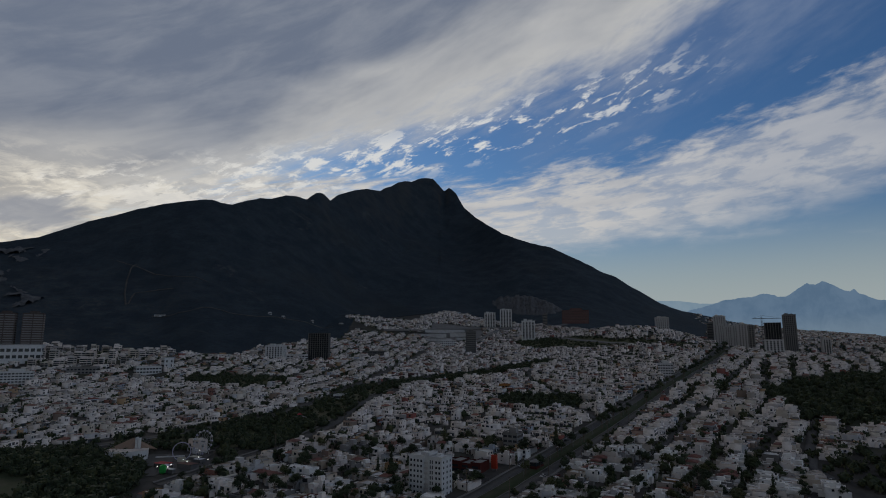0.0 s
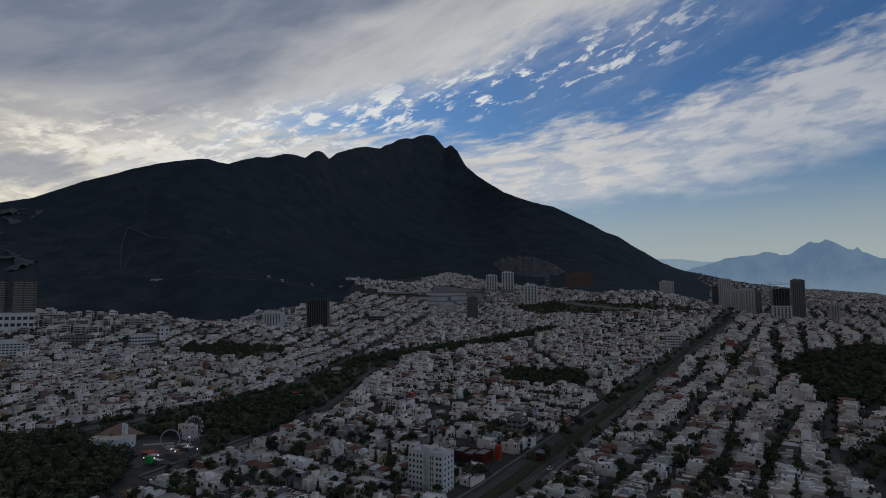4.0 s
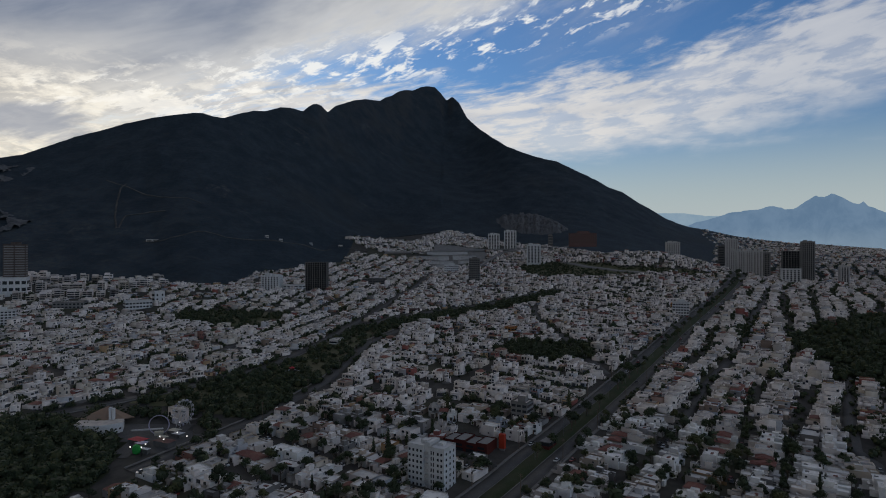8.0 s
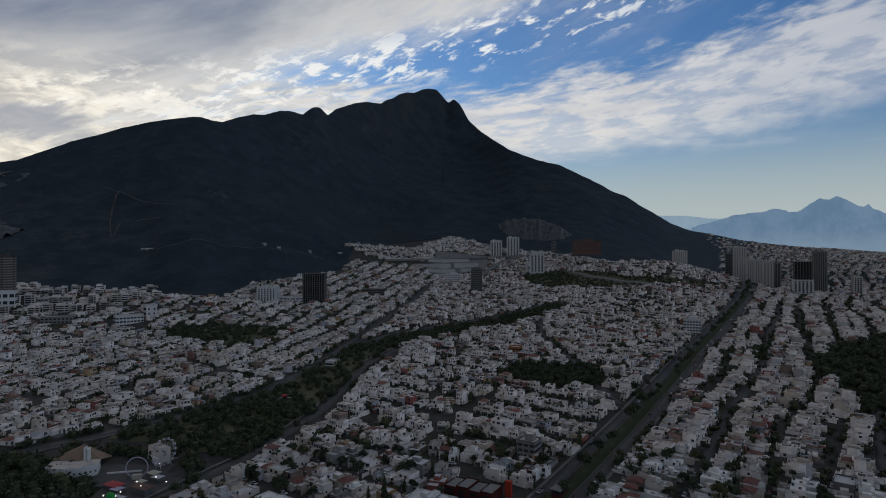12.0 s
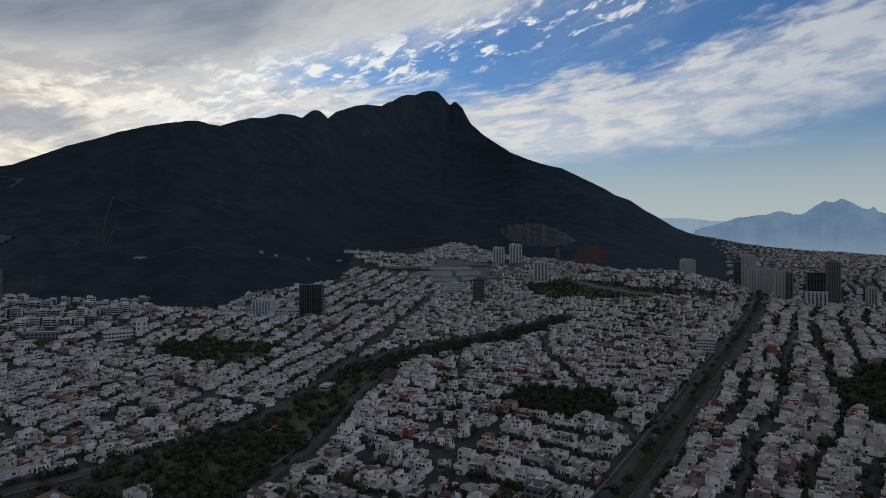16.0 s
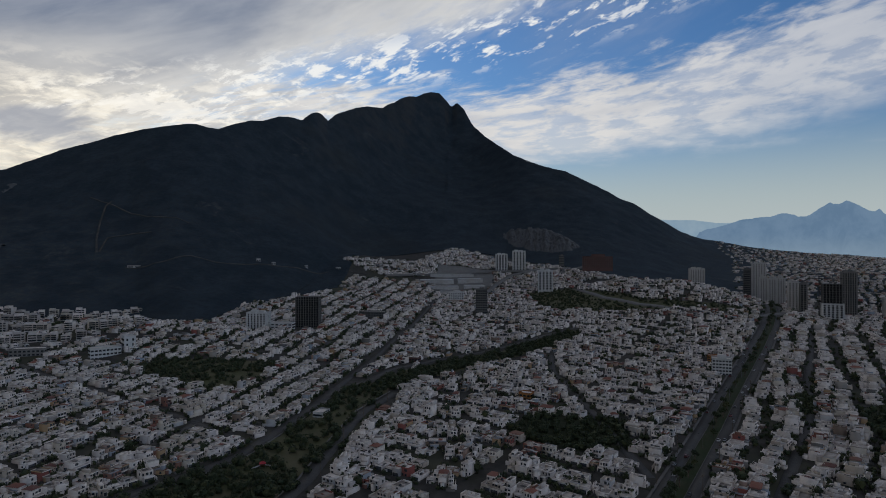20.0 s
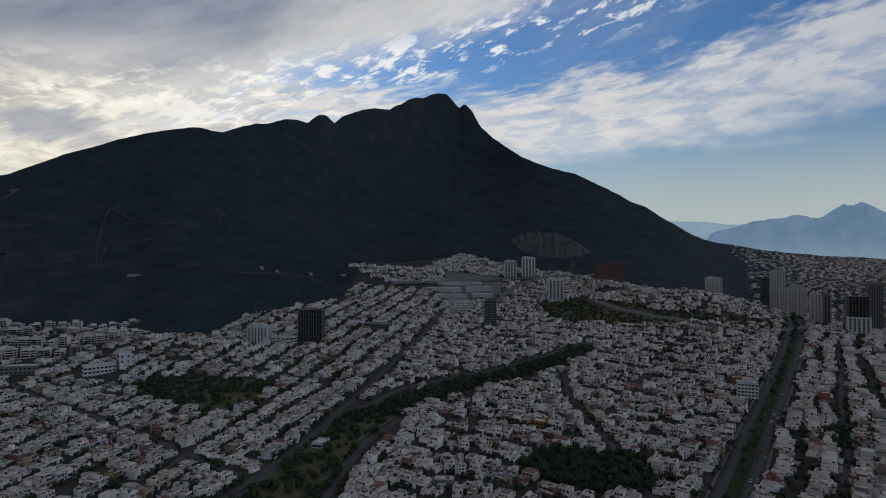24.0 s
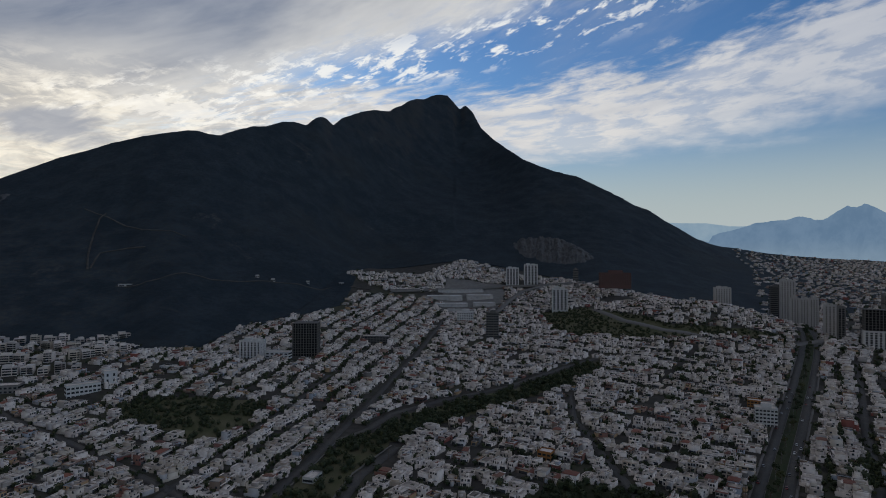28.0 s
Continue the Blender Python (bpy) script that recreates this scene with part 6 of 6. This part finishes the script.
FLATS = [flats_kind(300 + k, w, n) for k, (w, n) in enumerate(((12.0, 3), (14.5, 3), (10.0, 2), (11.0, 4)))]
flat_rng = random.Random(31)
count = 0
for row in FLAT_ROWS:
    for (x0, y0), (x1, y1) in zip(row, row[1:]):
        length = math.hypot(x1 - x0, y1 - y0)
        n = int(length / 13.2)
        for k in range(n):
            f = (k + 0.5) / n
            x, y = x0 + (x1 - x0) * f, y0 + (y1 - y0) * f + flat_rng.uniform(-2, 2)
            m = Matrix.Translation((x, y, float(base_height(x, y)) - 0.3)) @ Matrix.Rotation(math.atan2(y1 - y0, x1 - x0) * 0.6 + 0.2 + flat_rng.gauss(0, 0.12), 4, "Z")
            block = FLATS[count] if count < 4 else copy_thing(FLATS[flat_rng.randrange(4)], m)
            block.matrix_basis = m @ Matrix.Diagonal((flat_rng.uniform(0.82, 1.02), 0.9, flat_rng.uniform(0.74, 0.92), 1))
            count += 1
            tone, top = flat_rng.choice(WHITES + BEIGES[:2]), flat_rng.choice(ROOFS)
            for piece in block.children:
                piece.color = (*tone, top[0])
for x, y, w in ((-351, 1218, 7), (-326, 1229, 7), (-223, 1328, 9), (-278, 1285, 6), (-525, 1110, 20)):
    z = float(land(x, y))
    tower("hill_hut", "small pale building alone on the dark slope", x, y, 20, w, 6, z - 1, z + (4.5 if w < 12 else 3.2), 1, M_FLATS, cols=2, cap=0, group="buildings on the slope")


def crane():
    c = tagged(new("tower_crane"), "thin tower crane over the unfinished tower", "crane")
    c.matrix_basis = pose(508, 934, 86)
    bm = bmesh.new()
    for dx, dy in ((-0.7, -0.7), (0.7, -0.7), (0.7, 0.7), (-0.7, 0.7)):
        beam_into(bm, (dx, dy, -26), (dx, dy, 36), 0.16, 4)
    part("mast", bm, M_BLACKST, c)
    bm = bmesh.new()
    beam_into(bm, (-12, 4, 33), (26, -9, 33), 0.35, 4)
    beam_into(bm, (0, 0, 38), (26, -9, 33.2), 0.12, 4)
    beam_into(bm, (0, 0, 38), (-12, 4, 33.2), 0.12, 4)
    part("jib", bm, M_BLACKST, c)


crane()


def shopping_centre():
    """Low halls in steps up the slope, each with pale sheeting on its roof."""
    s = tagged(new("shopping_centre"), "wide low shopping centre with pale flat roofs", "building")
    for x, y, w, d, h in ((-8, 1262, 60, 34, 4.5), (52, 1258, 40, 30, 4.0), (-22, 1312, 70, 36, 4.0), (46, 1312, 50, 36, 4.5), (10, 1360, 90, 26, 4.0), (8, 1224, 46, 18, 5.0)):
        z = float(land(x, y))
        bm = bmesh.new()
        sunk_block(bm, x - w / 2, x + w / 2, y - d / 2, y + d / 2, z - 9, z + h, 0.6, 0.5)
        hall = part("hall", bm, [M_FLATS, M_FLATS], s)
        for k in range(3):
            bm = bmesh.new()
            x0 = x - w / 2 + 2 + k * (w - 4) / 3
            box_into(bm, x0, x0 + (w - 8) / 3, y - d / 2 + 3, y + d / 2 - 3, z + h + 0.003, z + h + 0.5)
            part("roof_strip", bm, M_WHITE if k != 1 else M_TOWER, hall)


shopping_centre()


# ---- red-fronted shops ----
M_RED = plain("dark_red_facade", (0.10, 0.025, 0.02))
M_SIGNRED = plain("bright_red_panel", (0.42, 0.05, 0.025), 0.6)


def red_shops():
    t = tagged(new("shop_row"), "row of dark red shop fronts with white roofs", "building")
    t.matrix_basis = pose(15, 355, 8.0, 0, 0, -30)
    for k in range(4):
        bm = bmesh.new()
        sunk_block(bm, -14 + k * 6.4, -14 + k * 6.4 + 6.3, -5, 7, -3, 5.6 + (k % 2) * 0.8, 0.5)
        part("shop", bm, [M_RED, M_GREYC], t)
        bm = bmesh.new()
        box_into(bm, -13.4 + k * 6.4, -8.8 + k * 6.4, -5.08, -5, 0.2, 2.8, floor=True)
        part("shop_window", bm, M_GLASS, t)
        bm = bmesh.new()
        box_into(bm, -13.0 + k * 6.4, -9.2 + k * 6.4, -5.08, -5, 3.6, 4.8, floor=True)
        part("window", bm, M_GLASS, t)
    s = tagged(new("sign_tower"), "tall plain bright red sign panel on a building corner", "sign")
    s.matrix_basis = pose(31, 352, 8.6, 0, 0, -30)
    bm = bmesh.new()
    box_into(bm, -1.3, 1.3, -0.9, 0.9, -3, 2.0)
    part("base", bm, M_GREYC, s)
    bm = bmesh.new()
    box_into(bm, -1.5, 1.5, -1.1, 1.1, 2.003, 9.4, floor=True)
    part("panel", bm, M_SIGNRED, s)


red_shops()


# ---- church and fairground ----
def church():
    c = tagged(new("church"), "white fan-shaped church with a brown tent roof", "church")
    c.matrix_basis = pose(-194, 378, 9, 0, 0, 8) @ Matrix.Diagonal((0.82, 0.82, 0.8, 1))
    bm = bmesh.new()
    n = 12
    lo, hi = [], []
    for k in range(n + 1):
        a = -2.35 + 1.75 * k / n
        lo.append((18 * math.cos(a) * 1.1, 16 * math.sin(a) + 8, -3))
    ring = lo + [(14, 8, -3), (-15, 8, -3)]
    vl = [bm.verts.new(p) for p in ring]
    vh = [bm.verts.new((p[0], p[1], 9.0)) for p in ring]
    for k in range(len(ring)):
        j = (k + 1) % len(ring)
        bm.faces.new((vl[k], vl[j], vh[j], vh[k]))
    f = bm.faces.new(vh)
    f.material_index = 1
    part("hall", bm, [M_WHITE, M_ROOF], c)
    for k in range(11):
        a = -2.25 + 1.55 * k / 10
        bm = bmesh.new()
        box_into(bm, -0.5, 0.5, -0.15, 0.12, 4.5, 5.6, floor=True)
        w = part("window", bm, M_GLASS, c)
        w.matrix_basis = pose(18 * math.cos(a) * 1.1, 16 * math.sin(a) + 8, 0, 0, 0, math.degrees(a) + 90)
    M_TENT = varied("brown_tent_roof", [(0.20, 0.13, 0.09), (0.25, 0.165, 0.115)], by=0.2, stain=0.3)
    for p in (((-15, 8, 9), (2, 5, 9.1), (-2, 22, 15), (-22, 22, 6)), ((2, 5, 9.1), (14, 8, 9), (16, 22, 6), (-2, 22, 15))):
        bm = bmesh.new()
        v = [bm.verts.new(q) for q in p]
        w = [bm.verts.new((q[0], q[1], q[2] - 0.4)) for q in p]
        bm.faces.new(v)
        bm.faces.new(w[::-1])
        for k in range(4):
            bm.faces.new((v[k], w[k], w[(k + 1) % 4], v[(k + 1) % 4]))
        part("roof_plane", bm, M_TENT, c)
    for x in (0.0, 1.9):
        bm = bmesh.new()
        box_into(bm, x + 4.5, x + 5.9, 6.0, 9.0, 0, 17.5 - x * 0.4, floor=True)
        part("bell_pylon", bm, M_WHITE, c, "tall plain white pylon")


church()
M_GLOW = bpy.data.materials.new("lit_lamp")
M_GLOW.use_nodes = True
M_GLOW.node_tree.nodes["Principled BSDF"].inputs["Emission Color"].default_value = (1.0, 0.95, 0.85, 1)
M_GLOW.node_tree.nodes["Principled BSDF"].inputs["Emission Strength"].default_value = 1.2
M_PAINTW = plain("white_ride_paint", (0.50, 0.49, 0.50), 0.5)
M_LILAC = plain("lilac_ride_paint", (0.38, 0.36, 0.46), 0.5)
M_GREEN = plain("green_inflatable", (0.03, 0.30, 0.06), 0.6)
M_REDMAT = plain("red_awning", (0.40, 0.05, 0.06), 0.7)
M_CREAM = plain("cream_canvas", (0.45, 0.42, 0.34), 0.8)


def ring_into(bm, R, r, n=40, m=6, y=0.0):
    rows = []
    for k in range(n):
        a = k * math.tau / n
        rows.append([bm.verts.new(((R + r * math.cos(b * math.tau / m)) * math.cos(a), y + r * math.sin(b * math.tau / m), (R + r * math.cos(b * math.tau / m)) * math.sin(a))) for b in range(m)])
    for k in range(n):
        for b in range(m):
            bm.faces.new((rows[k][b], rows[(k + 1) % n][b], rows[(k + 1) % n][(b + 1) % m], rows[k][(b + 1) % m]))


def ferris_wheel():
    w = tagged(new("ferris_wheel"), "pale ferris wheel with small cabins at the fairground", "ride")
    g = float(base_height(-151, 387))
    w.matrix_basis = pose(-150, 387, g, 0, 0, 62) @ Matrix.Scale(0.92, 4)
    hub = 9.3
    for y in (-0.9, 0.9):
        bm = bmesh.new()
        ring_into(bm, 7.0, 0.10, 40, 5, y)
        o = part("rim", bm, M_PAINTW, w)
        o.matrix_basis = pose(0, 0, hub)
    for k in range(16):
        a = k * math.tau / 16
        c, s = math.cos(a), math.sin(a)
        bm = bmesh.new()
        beam_into(bm, (0, 0.9, 0), (7 * c, 0.9, 7 * s), 0.06, 4)
        part("spoke", bm, M_PAINTW, w).matrix_basis = pose(0, 0, hub)
        bm = bmesh.new()
        beam_into(bm, (0, -0.9, 0), (7 * c, -0.9, 7 * s), 0.06, 4)
        part("spoke", bm, M_PAINTW, w).matrix_basis = pose(0, 0, hub)
        bm = bmesh.new()
        drum_into(bm, 7.6 * c, 0, hub + 7.6 * s - 1.0, hub + 7.6 * s + 0.1, 0.6, 8, 0, 0.7)
        part("cabin", bm, M_PAINTW if k % 3 else M_LILAC, w)
    bm = bmesh.new()
    beam_into(bm, (0, -1.6, hub), (0, 1.6, hub), 0.5, 8)
    part("hub", bm, M_STEEL, w)
    for x in (-4, 4):
        for y in (-1.8, 1.8):
            bm = bmesh.new()
            beam_into(bm, (x, y, 0), (0, y * 0.85, hub), 0.2, 5)
            part("leg", bm, M_PAINTW, w)


def fair():
    ferris_wheel()
    r = tagged(new("loop_ride"), "white upright ring ride at the fairground", "ride")
    g = float(base_height(-157, 373))
    r.matrix_basis = pose(-157.4, 373.4, g, 0, 0, 12)
    bm = bmesh.new()
    ring_into(bm, 5.2, 0.28, 44, 6)
    part("ring", bm, M_LILAC, r).matrix_basis = pose(0, 0, 6.2)
    for x in (-3.5, 3.5):
        bm = bmesh.new()
        beam_into(bm, (x * 1.5, 1.5, 0), (x * 1.05, 0, 3.0), 0.18, 5)
        part("leg", bm, M_STEEL, r)
    bm = bmesh.new()
    box_into(bm, -2.2, 2.2, -1.0, 1.0, 0.3, 2.6, floor=True)
    part("car", bm, M_CREAM, r)
    bm = bmesh.new()
    box_into(bm, -0.35, 0.35, -0.35, 0.35, 0, 16.5, floor=True)
    b = tagged(new("white_wall"), "long low white wall behind the fair stalls", "wall")
    b.matrix_basis = pose(-166, 377, float(base_height(-166, 377)), 0, 90, 14)
    part("panel", bm, M_PAINTW, b).matrix_basis = pose(-2.2, 0, -8)
    for (x, y, sx, sy, h, mat, lab) in ((-164, 364, 5, 3, 2.6, M_REDMAT, "red awning over a fairground stall"), (-160, 360, 3, 2.5, 2.4, M_LILAC, "grey lilac fair stall roof"), (-150, 376, 3.4, 2.5, 2.8, M_CREAM, "cream canvas fair tent"),
                                (-146, 372, 3, 2.2, 2.5, M_PAINTW, "white canvas fair tent"), (-148, 360, 6, 3, 3.4, M_BRICK, "low brown fair shed"), (-152, 367, 2.4, 2, 2.6, M_CREAM, "cream canvas fair tent"), (-155, 352, 4, 1.3, 2.6, M_PAINTW, "pale parked trailer van")):
        o = tagged(new("fair_stall"), lab, "stall", group="fairground stalls")
        o.matrix_basis = pose(x, y, float(base_height(x, y)) + 0.3, 0, 0, -24)
        bm = bmesh.new()
        v0 = [bm.verts.new(q) for q in ((-sx, -sy, h - 0.7), (sx, -sy, h - 0.7), (sx, sy, h - 0.7), (-sx, sy, h - 0.7))]
        apex = [bm.verts.new((-sx * 0.4, 0, h)), bm.verts.new((sx * 0.4, 0, h))]
        for q in ((v0[0], v0[1], apex[1], apex[0]), (v0[2], v0[3], apex[0], apex[1]), (v0[1], v0[2], apex[1]), (v0[3], v0[0], apex[0]), (v0[3], v0[2], v0[1], v0[0])):
            bm.faces.new(q)
        part("canopy", bm, mat, o)
        bm = bmesh.new()
        box_into(bm, -sx * 0.9, sx * 0.9, -sy * 0.85, sy * 0.85, -0.5, h - 0.72)
        part("counter", bm, M_DARK, o)
    o = tagged(new("inflatable"), "round bright green inflatable ride by the stalls", "ride")
    o.matrix_basis = pose(-157.2, 349, float(base_height(-157, 349)) + 0.3)
    V = BALL_V * np.array((2.3, 2.0, 2.9)) + np.array((0, 0, 2.6))
    q = new("body", mesh_of("body", V, BALL_F, [M_GREEN], smooth=True))
    q.parent = o
    for x, y in ((-159.6, 347.5), (-153.5, 351), (-153.6, 347), (-147, 357), (-144, 366), (-151, 361), (-136.5, 361), (-149.5, 381)):
        p = tagged(new("fair_lamp"), "lit white lamp on a thin fairground pole", "lamp", group="fairground lamps")
        p.matrix_basis = pose(x, y, float(base_height(x, y)) + 0.3)
        bm = bmesh.new()
        beam_into(bm, (0, 0, -0.4), (0, 0, 4.2), 0.07)
        mast = part("pole", bm, M_BLACKST, p)
        bm = bmesh.new()
        drum_into(bm, 0, 0, 4.203, 4.7, 0.28, 8)
        part("lamp_head", bm, M_GLOW, mast, "lit white lamp head")


fair()


# ---- street furniture and cars ----
def along(line, gap, start=0.0):
    out, left = [], start
    for (x0, y0), (x1, y1) in zip(line, line[1:]):
        L = math.hypot(x1 - x0, y1 - y0)
        s = left
        while s < L:
            out.append((x0 + (x1 - x0) * s / L, y0 + (y1 - y0) * s / L, math.atan2(y1 - y0, x1 - x0)))
            s += gap
        left = s - L
    return out


def street_lamp_kind():
    p = tagged(new("street_lamp"), "double-armed grey street lamp on the boulevard median", "street lamp", group="boulevard lamps")
    bm = bmesh.new()
    drum_into(bm, 0, 0, -0.6, 9.0, 0.14, 8, 0, 0.08)
    part("pole", bm, M_STEEL, p)
    for s in (-1, 1):
        bm = bmesh.new()
        beam_into(bm, (0, 0, 8.9), (0, s * 2.0, 9.4), 0.05)
        arm = part("arm", bm, M_STEEL, p)
        bm = bmesh.new()
        box_into(bm, -0.15, 0.15, s * 2.3 - 0.35, s * 2.3 + 0.35, 9.3, 9.45, floor=True)
        part("lamp_head", bm, M_BLACKST, arm)
    return p


lamp0 = street_lamp_kind()
for k, (x, y, a) in enumerate(along(BOULEVARD[1:], 34, 5)):
    m = Matrix.Translation((x, y, float(base_height(x, y)) + 0.4)) @ Matrix.Rotation(a, 4, "Z")
    if k == 0:
        lamp0.matrix_basis = m
    else:
        copy_thing(lamp0, m)


def utility_pole_kind():
    p = tagged(new("utility_pole"), "dark wooden utility pole with crossarms", "utility pole", group="utility poles")
    bm = bmesh.new()
    drum_into(bm, 0, 0, -1, 11.5, 0.19, 7, 0, 0.12)
    part("pole", bm, M_BARK, p)
    for z in (10.2, 11.0):
        bm = bmesh.new()
        box_into(bm, -1.1, 1.1, -0.08, 0.08, z, z + 0.14, floor=True)
        part("crossarm", bm, M_BARK, p)
    return p


pole0 = utility_pole_kind()
first = True
for line, off in ((BOULEVARD, 12.2), (BOULEVARD, -12.2), (CREEK_ROAD_R, 6.0)):
    for x, y, a in along(line, 46, 30):
        if y > 620:
            continue
        x, y = x + math.sin(a) * off, y - math.cos(a) * off
        m = Matrix.Translation((x, y, float(base_height(x, y)) + 0.3)) @ Matrix.Rotation(a + 1.57, 4, "Z")
        if first:
            pole0.matrix_basis, first = m, False
        else:
            copy_thing(pole0, m)


def car_kind(colour, name, label):
    c = tagged(new("car"), label, "car", group="cars on the streets")
    paint = plain(name, colour, 0.3)
    bm = bmesh.new()
    prof = ((-2.1, 0.35), (2.1, 0.35), (2.15, 0.75), (1.2, 0.9), (-1.75, 0.95), (-2.15, 0.8))
    lo = [bm.verts.new((x, -0.85, z)) for x, z in prof]
    hi = [bm.verts.new((x, 0.85, z)) for x, z in prof]
    for k in range(6):
        bm.faces.new((lo[k], lo[(k + 1) % 6], hi[(k + 1) % 6], hi[k]))
    bm.faces.new(lo[::-1])
    bm.faces.new(hi)
    part("body", bm, paint, c)
    bm = bmesh.new()
    prof = ((-1.7, 0.93), (1.1, 0.9), (0.45, 1.42), (-1.1, 1.45))
    lo = [bm.verts.new((x, -0.78 if z < 1 else -0.62, z)) for x, z in prof]
    hi = [bm.verts.new((x, 0.78 if z < 1 else 0.62, z)) for x, z in prof]
    for k in range(4):
        f = bm.faces.new((lo[k], lo[(k + 1) % 4], hi[(k + 1) % 4], hi[k]))
        f.material_index = 1 if k in (1, 3) else 0
    for q in (lo[::-1], hi):
        bm.faces.new(q).material_index = 1
    part("cabin", bm, [paint, M_GLASS], c)

    def tyre(bm):
        beam_into(bm, (0, -0.11, 0), (0, 0.11, 0), 0.33, 10)
    me = shared("wheel", tyre, [M_TYRE])
    for x in (-1.35, 1.35):
        for y in (-0.78, 0.78):
            put("wheel", me, c, pose(x, y, 0.33))
    return c


CARS = [car_kind((0.55, 0.55, 0.55), "white_car_paint", "white saloon car on the street"), car_kind((0.05, 0.05, 0.055), "black_car_paint", "black car on the street"),
        car_kind((0.24, 0.25, 0.26), "silver_car_paint", "silver grey car on the street"), car_kind((0.22, 0.03, 0.03), "red_car_paint", "dark red car on the street")]
car_rng = random.Random(77)
places = []
for off, turn in ((-9.5, 0), (-6.2, 0), (6.2, math.pi), (9.5, math.pi)):
    for x, y, a in along(BOULEVARD[1:], 30, car_rng.uniform(3, 30)):
        if car_rng.random() < 0.5 and y < 760:
            s = car_rng.uniform(-10, 10)
            places.append((x + math.sin(a) * off + math.cos(a) * s, y - math.cos(a) * off + math.sin(a) * s, a + turn, 0.36))
for x, y, a, w, d in NEAR:
    if car_rng.random() < 0.3:
        o = d / 2 + 3.4
        places.append((x + math.sin(a) * o, y - math.cos(a) * o, a, 0.06))
for k, (x, y, a, lift) in enumerate(places):
    m = Matrix.Translation((x, y, float(base_height(x, y)) + lift)) @ Matrix.Rotation(a, 4, "Z")
    if k < 4:
        CARS[k].matrix_basis = m
    else:
        copy_thing(CARS[car_rng.choice((0, 0, 0, 1, 2, 2, 3))], m)

med = [(x + math.sin(a) * car_rng.uniform(-3, 3), y - math.cos(a) * car_rng.uniform(-3, 3)) for x, y, a in along(BOULEVARD[1:], 13, 8)]
for x, y in med:
    if car_rng.random() < 0.75:
        s = car_rng.uniform(0.8, 1.4) * (1.35 if y < 470 else 1.0)
        copy_thing(TREES[car_rng.choice((0, 1, 2))], Matrix.Translation((x, y, float(base_height(x, y)) + 0.4)) @ Matrix.Rotation(car_rng.uniform(0, 6), 4, "Z") @ Matrix.Diagonal((s, s, s, 1)))


# ---- small things in the parks and on the median ----
def kiosk():
    k = tagged(new("kiosk"), "small grey pavilion with a dark red base on the median", "kiosk")
    x, y = 55.5, 354.0
    k.matrix_basis = pose(x, y, float(base_height(x, y)) + 0.55, 0, 0, 54)
    bm = bmesh.new()
    box_into(bm, -4.5, 4.5, -2.2, 2.2, -0.5, 1.2)
    part("base", bm, M_RED, k)
    bm = bmesh.new()
    box_into(bm, -4.4, 4.4, -2.1, 2.1, 1.203, 3.2)
    part("glazing", bm, M_GLASS, k)
    bm = bmesh.new()
    box_into(bm, -5.0, 5.0, -2.7, 2.7, 3.203, 3.6, floor=True)
    part("roof_slab", bm, M_GREYC, k)


def playground():
    p = tagged(new("playground_slide"), "red and white play frame with slides on the grass", "playground")
    x, y = -114.0, 492.0
    p.matrix_basis = pose(x, y, float(land(x, y)) + 0.3, 0, 0, 20)
    for sx in (-1.5, 1.5):
        for sy in (-1.5, 1.5):
            bm = bmesh.new()
            beam_into(bm, (sx, sy, -0.5), (sx, sy, 3.0), 0.1)
            part("post", bm, M_STEEL, p)
    bm = bmesh.new()
    v = [bm.verts.new(q) for q in ((-2, -2, 3.0), (2, -2, 3.0), (2, 2, 3.0), (-2, 2, 3.0), (0, 0, 4.3))]
    for q in ((0, 1, 4), (1, 2, 4), (2, 3, 4), (3, 0, 4), (3, 2, 1, 0)):
        bm.faces.new([v[k] for k in q])
    part("canopy", bm, M_REDMAT, p)
    for sg in (-1, 1):
        bm = bmesh.new()
        beam_into(bm, (sg * 1.6, 0, 1.8), (sg * 6.5, 0, 0.2), 0.4, 6)
        part("slide", bm, M_PAINTW, p)
    bm = bmesh.new()
    box_into(bm, -1.6, 1.6, -1.6, 1.6, 1.6, 1.8, floor=True)
    part("deck", bm, M_DOOR, p)


def palm_kind():
    r = random.Random(5)
    p = tagged(new("palm"), "tall slim palm with a drooping green head", "palm", group="palms of the near streets")
    bm = bmesh.new()
    drum_into(bm, 0, 0, -0.6, 7.5, 0.2, 7, 0, 0.13)
    part("trunk", bm, M_BARK, p)
    for k in range(16):
        a, up = k * 2.4, r.uniform(-0.3, 0.9)
        c, s = math.cos(a), math.sin(a)
        bm = bmesh.new()
        rows = []
        for j in range(5):
            d = j * 0.5
            z = 7.5 + up * d - 0.22 * d * d
            w = (0.10, 0.34, 0.38, 0.26, 0.04)[j]
            rows.append([bm.verts.new((c * d - s * w, s * d + c * w, z - 0.12)), bm.verts.new((c * d, s * d, z)), bm.verts.new((c * d + s * w, s * d - c * w, z - 0.12))])
        for q0, q1 in zip(rows, rows[1:]):
            for j in range(2):
                bm.faces.new((q0[j], q0[j + 1], q1[j + 1], q1[j]))
        part("frond", bm, M_LEAF1, p)
    return p


kiosk()
playground()
palm0 = palm_kind()
for k, (x, y) in enumerate(garden_spots(NEAR, 0.07, 57)):
    m = Matrix.Translation((x, y, float(base_height(x, y)))) @ Matrix.Rotation(k * 1.3, 4, "Z") @ Matrix.Scale(0.8 + 0.05 * (k % 6), 4)
    if k == 0:
        palm0.matrix_basis = m
    else:
        copy_thing(palm0, m)
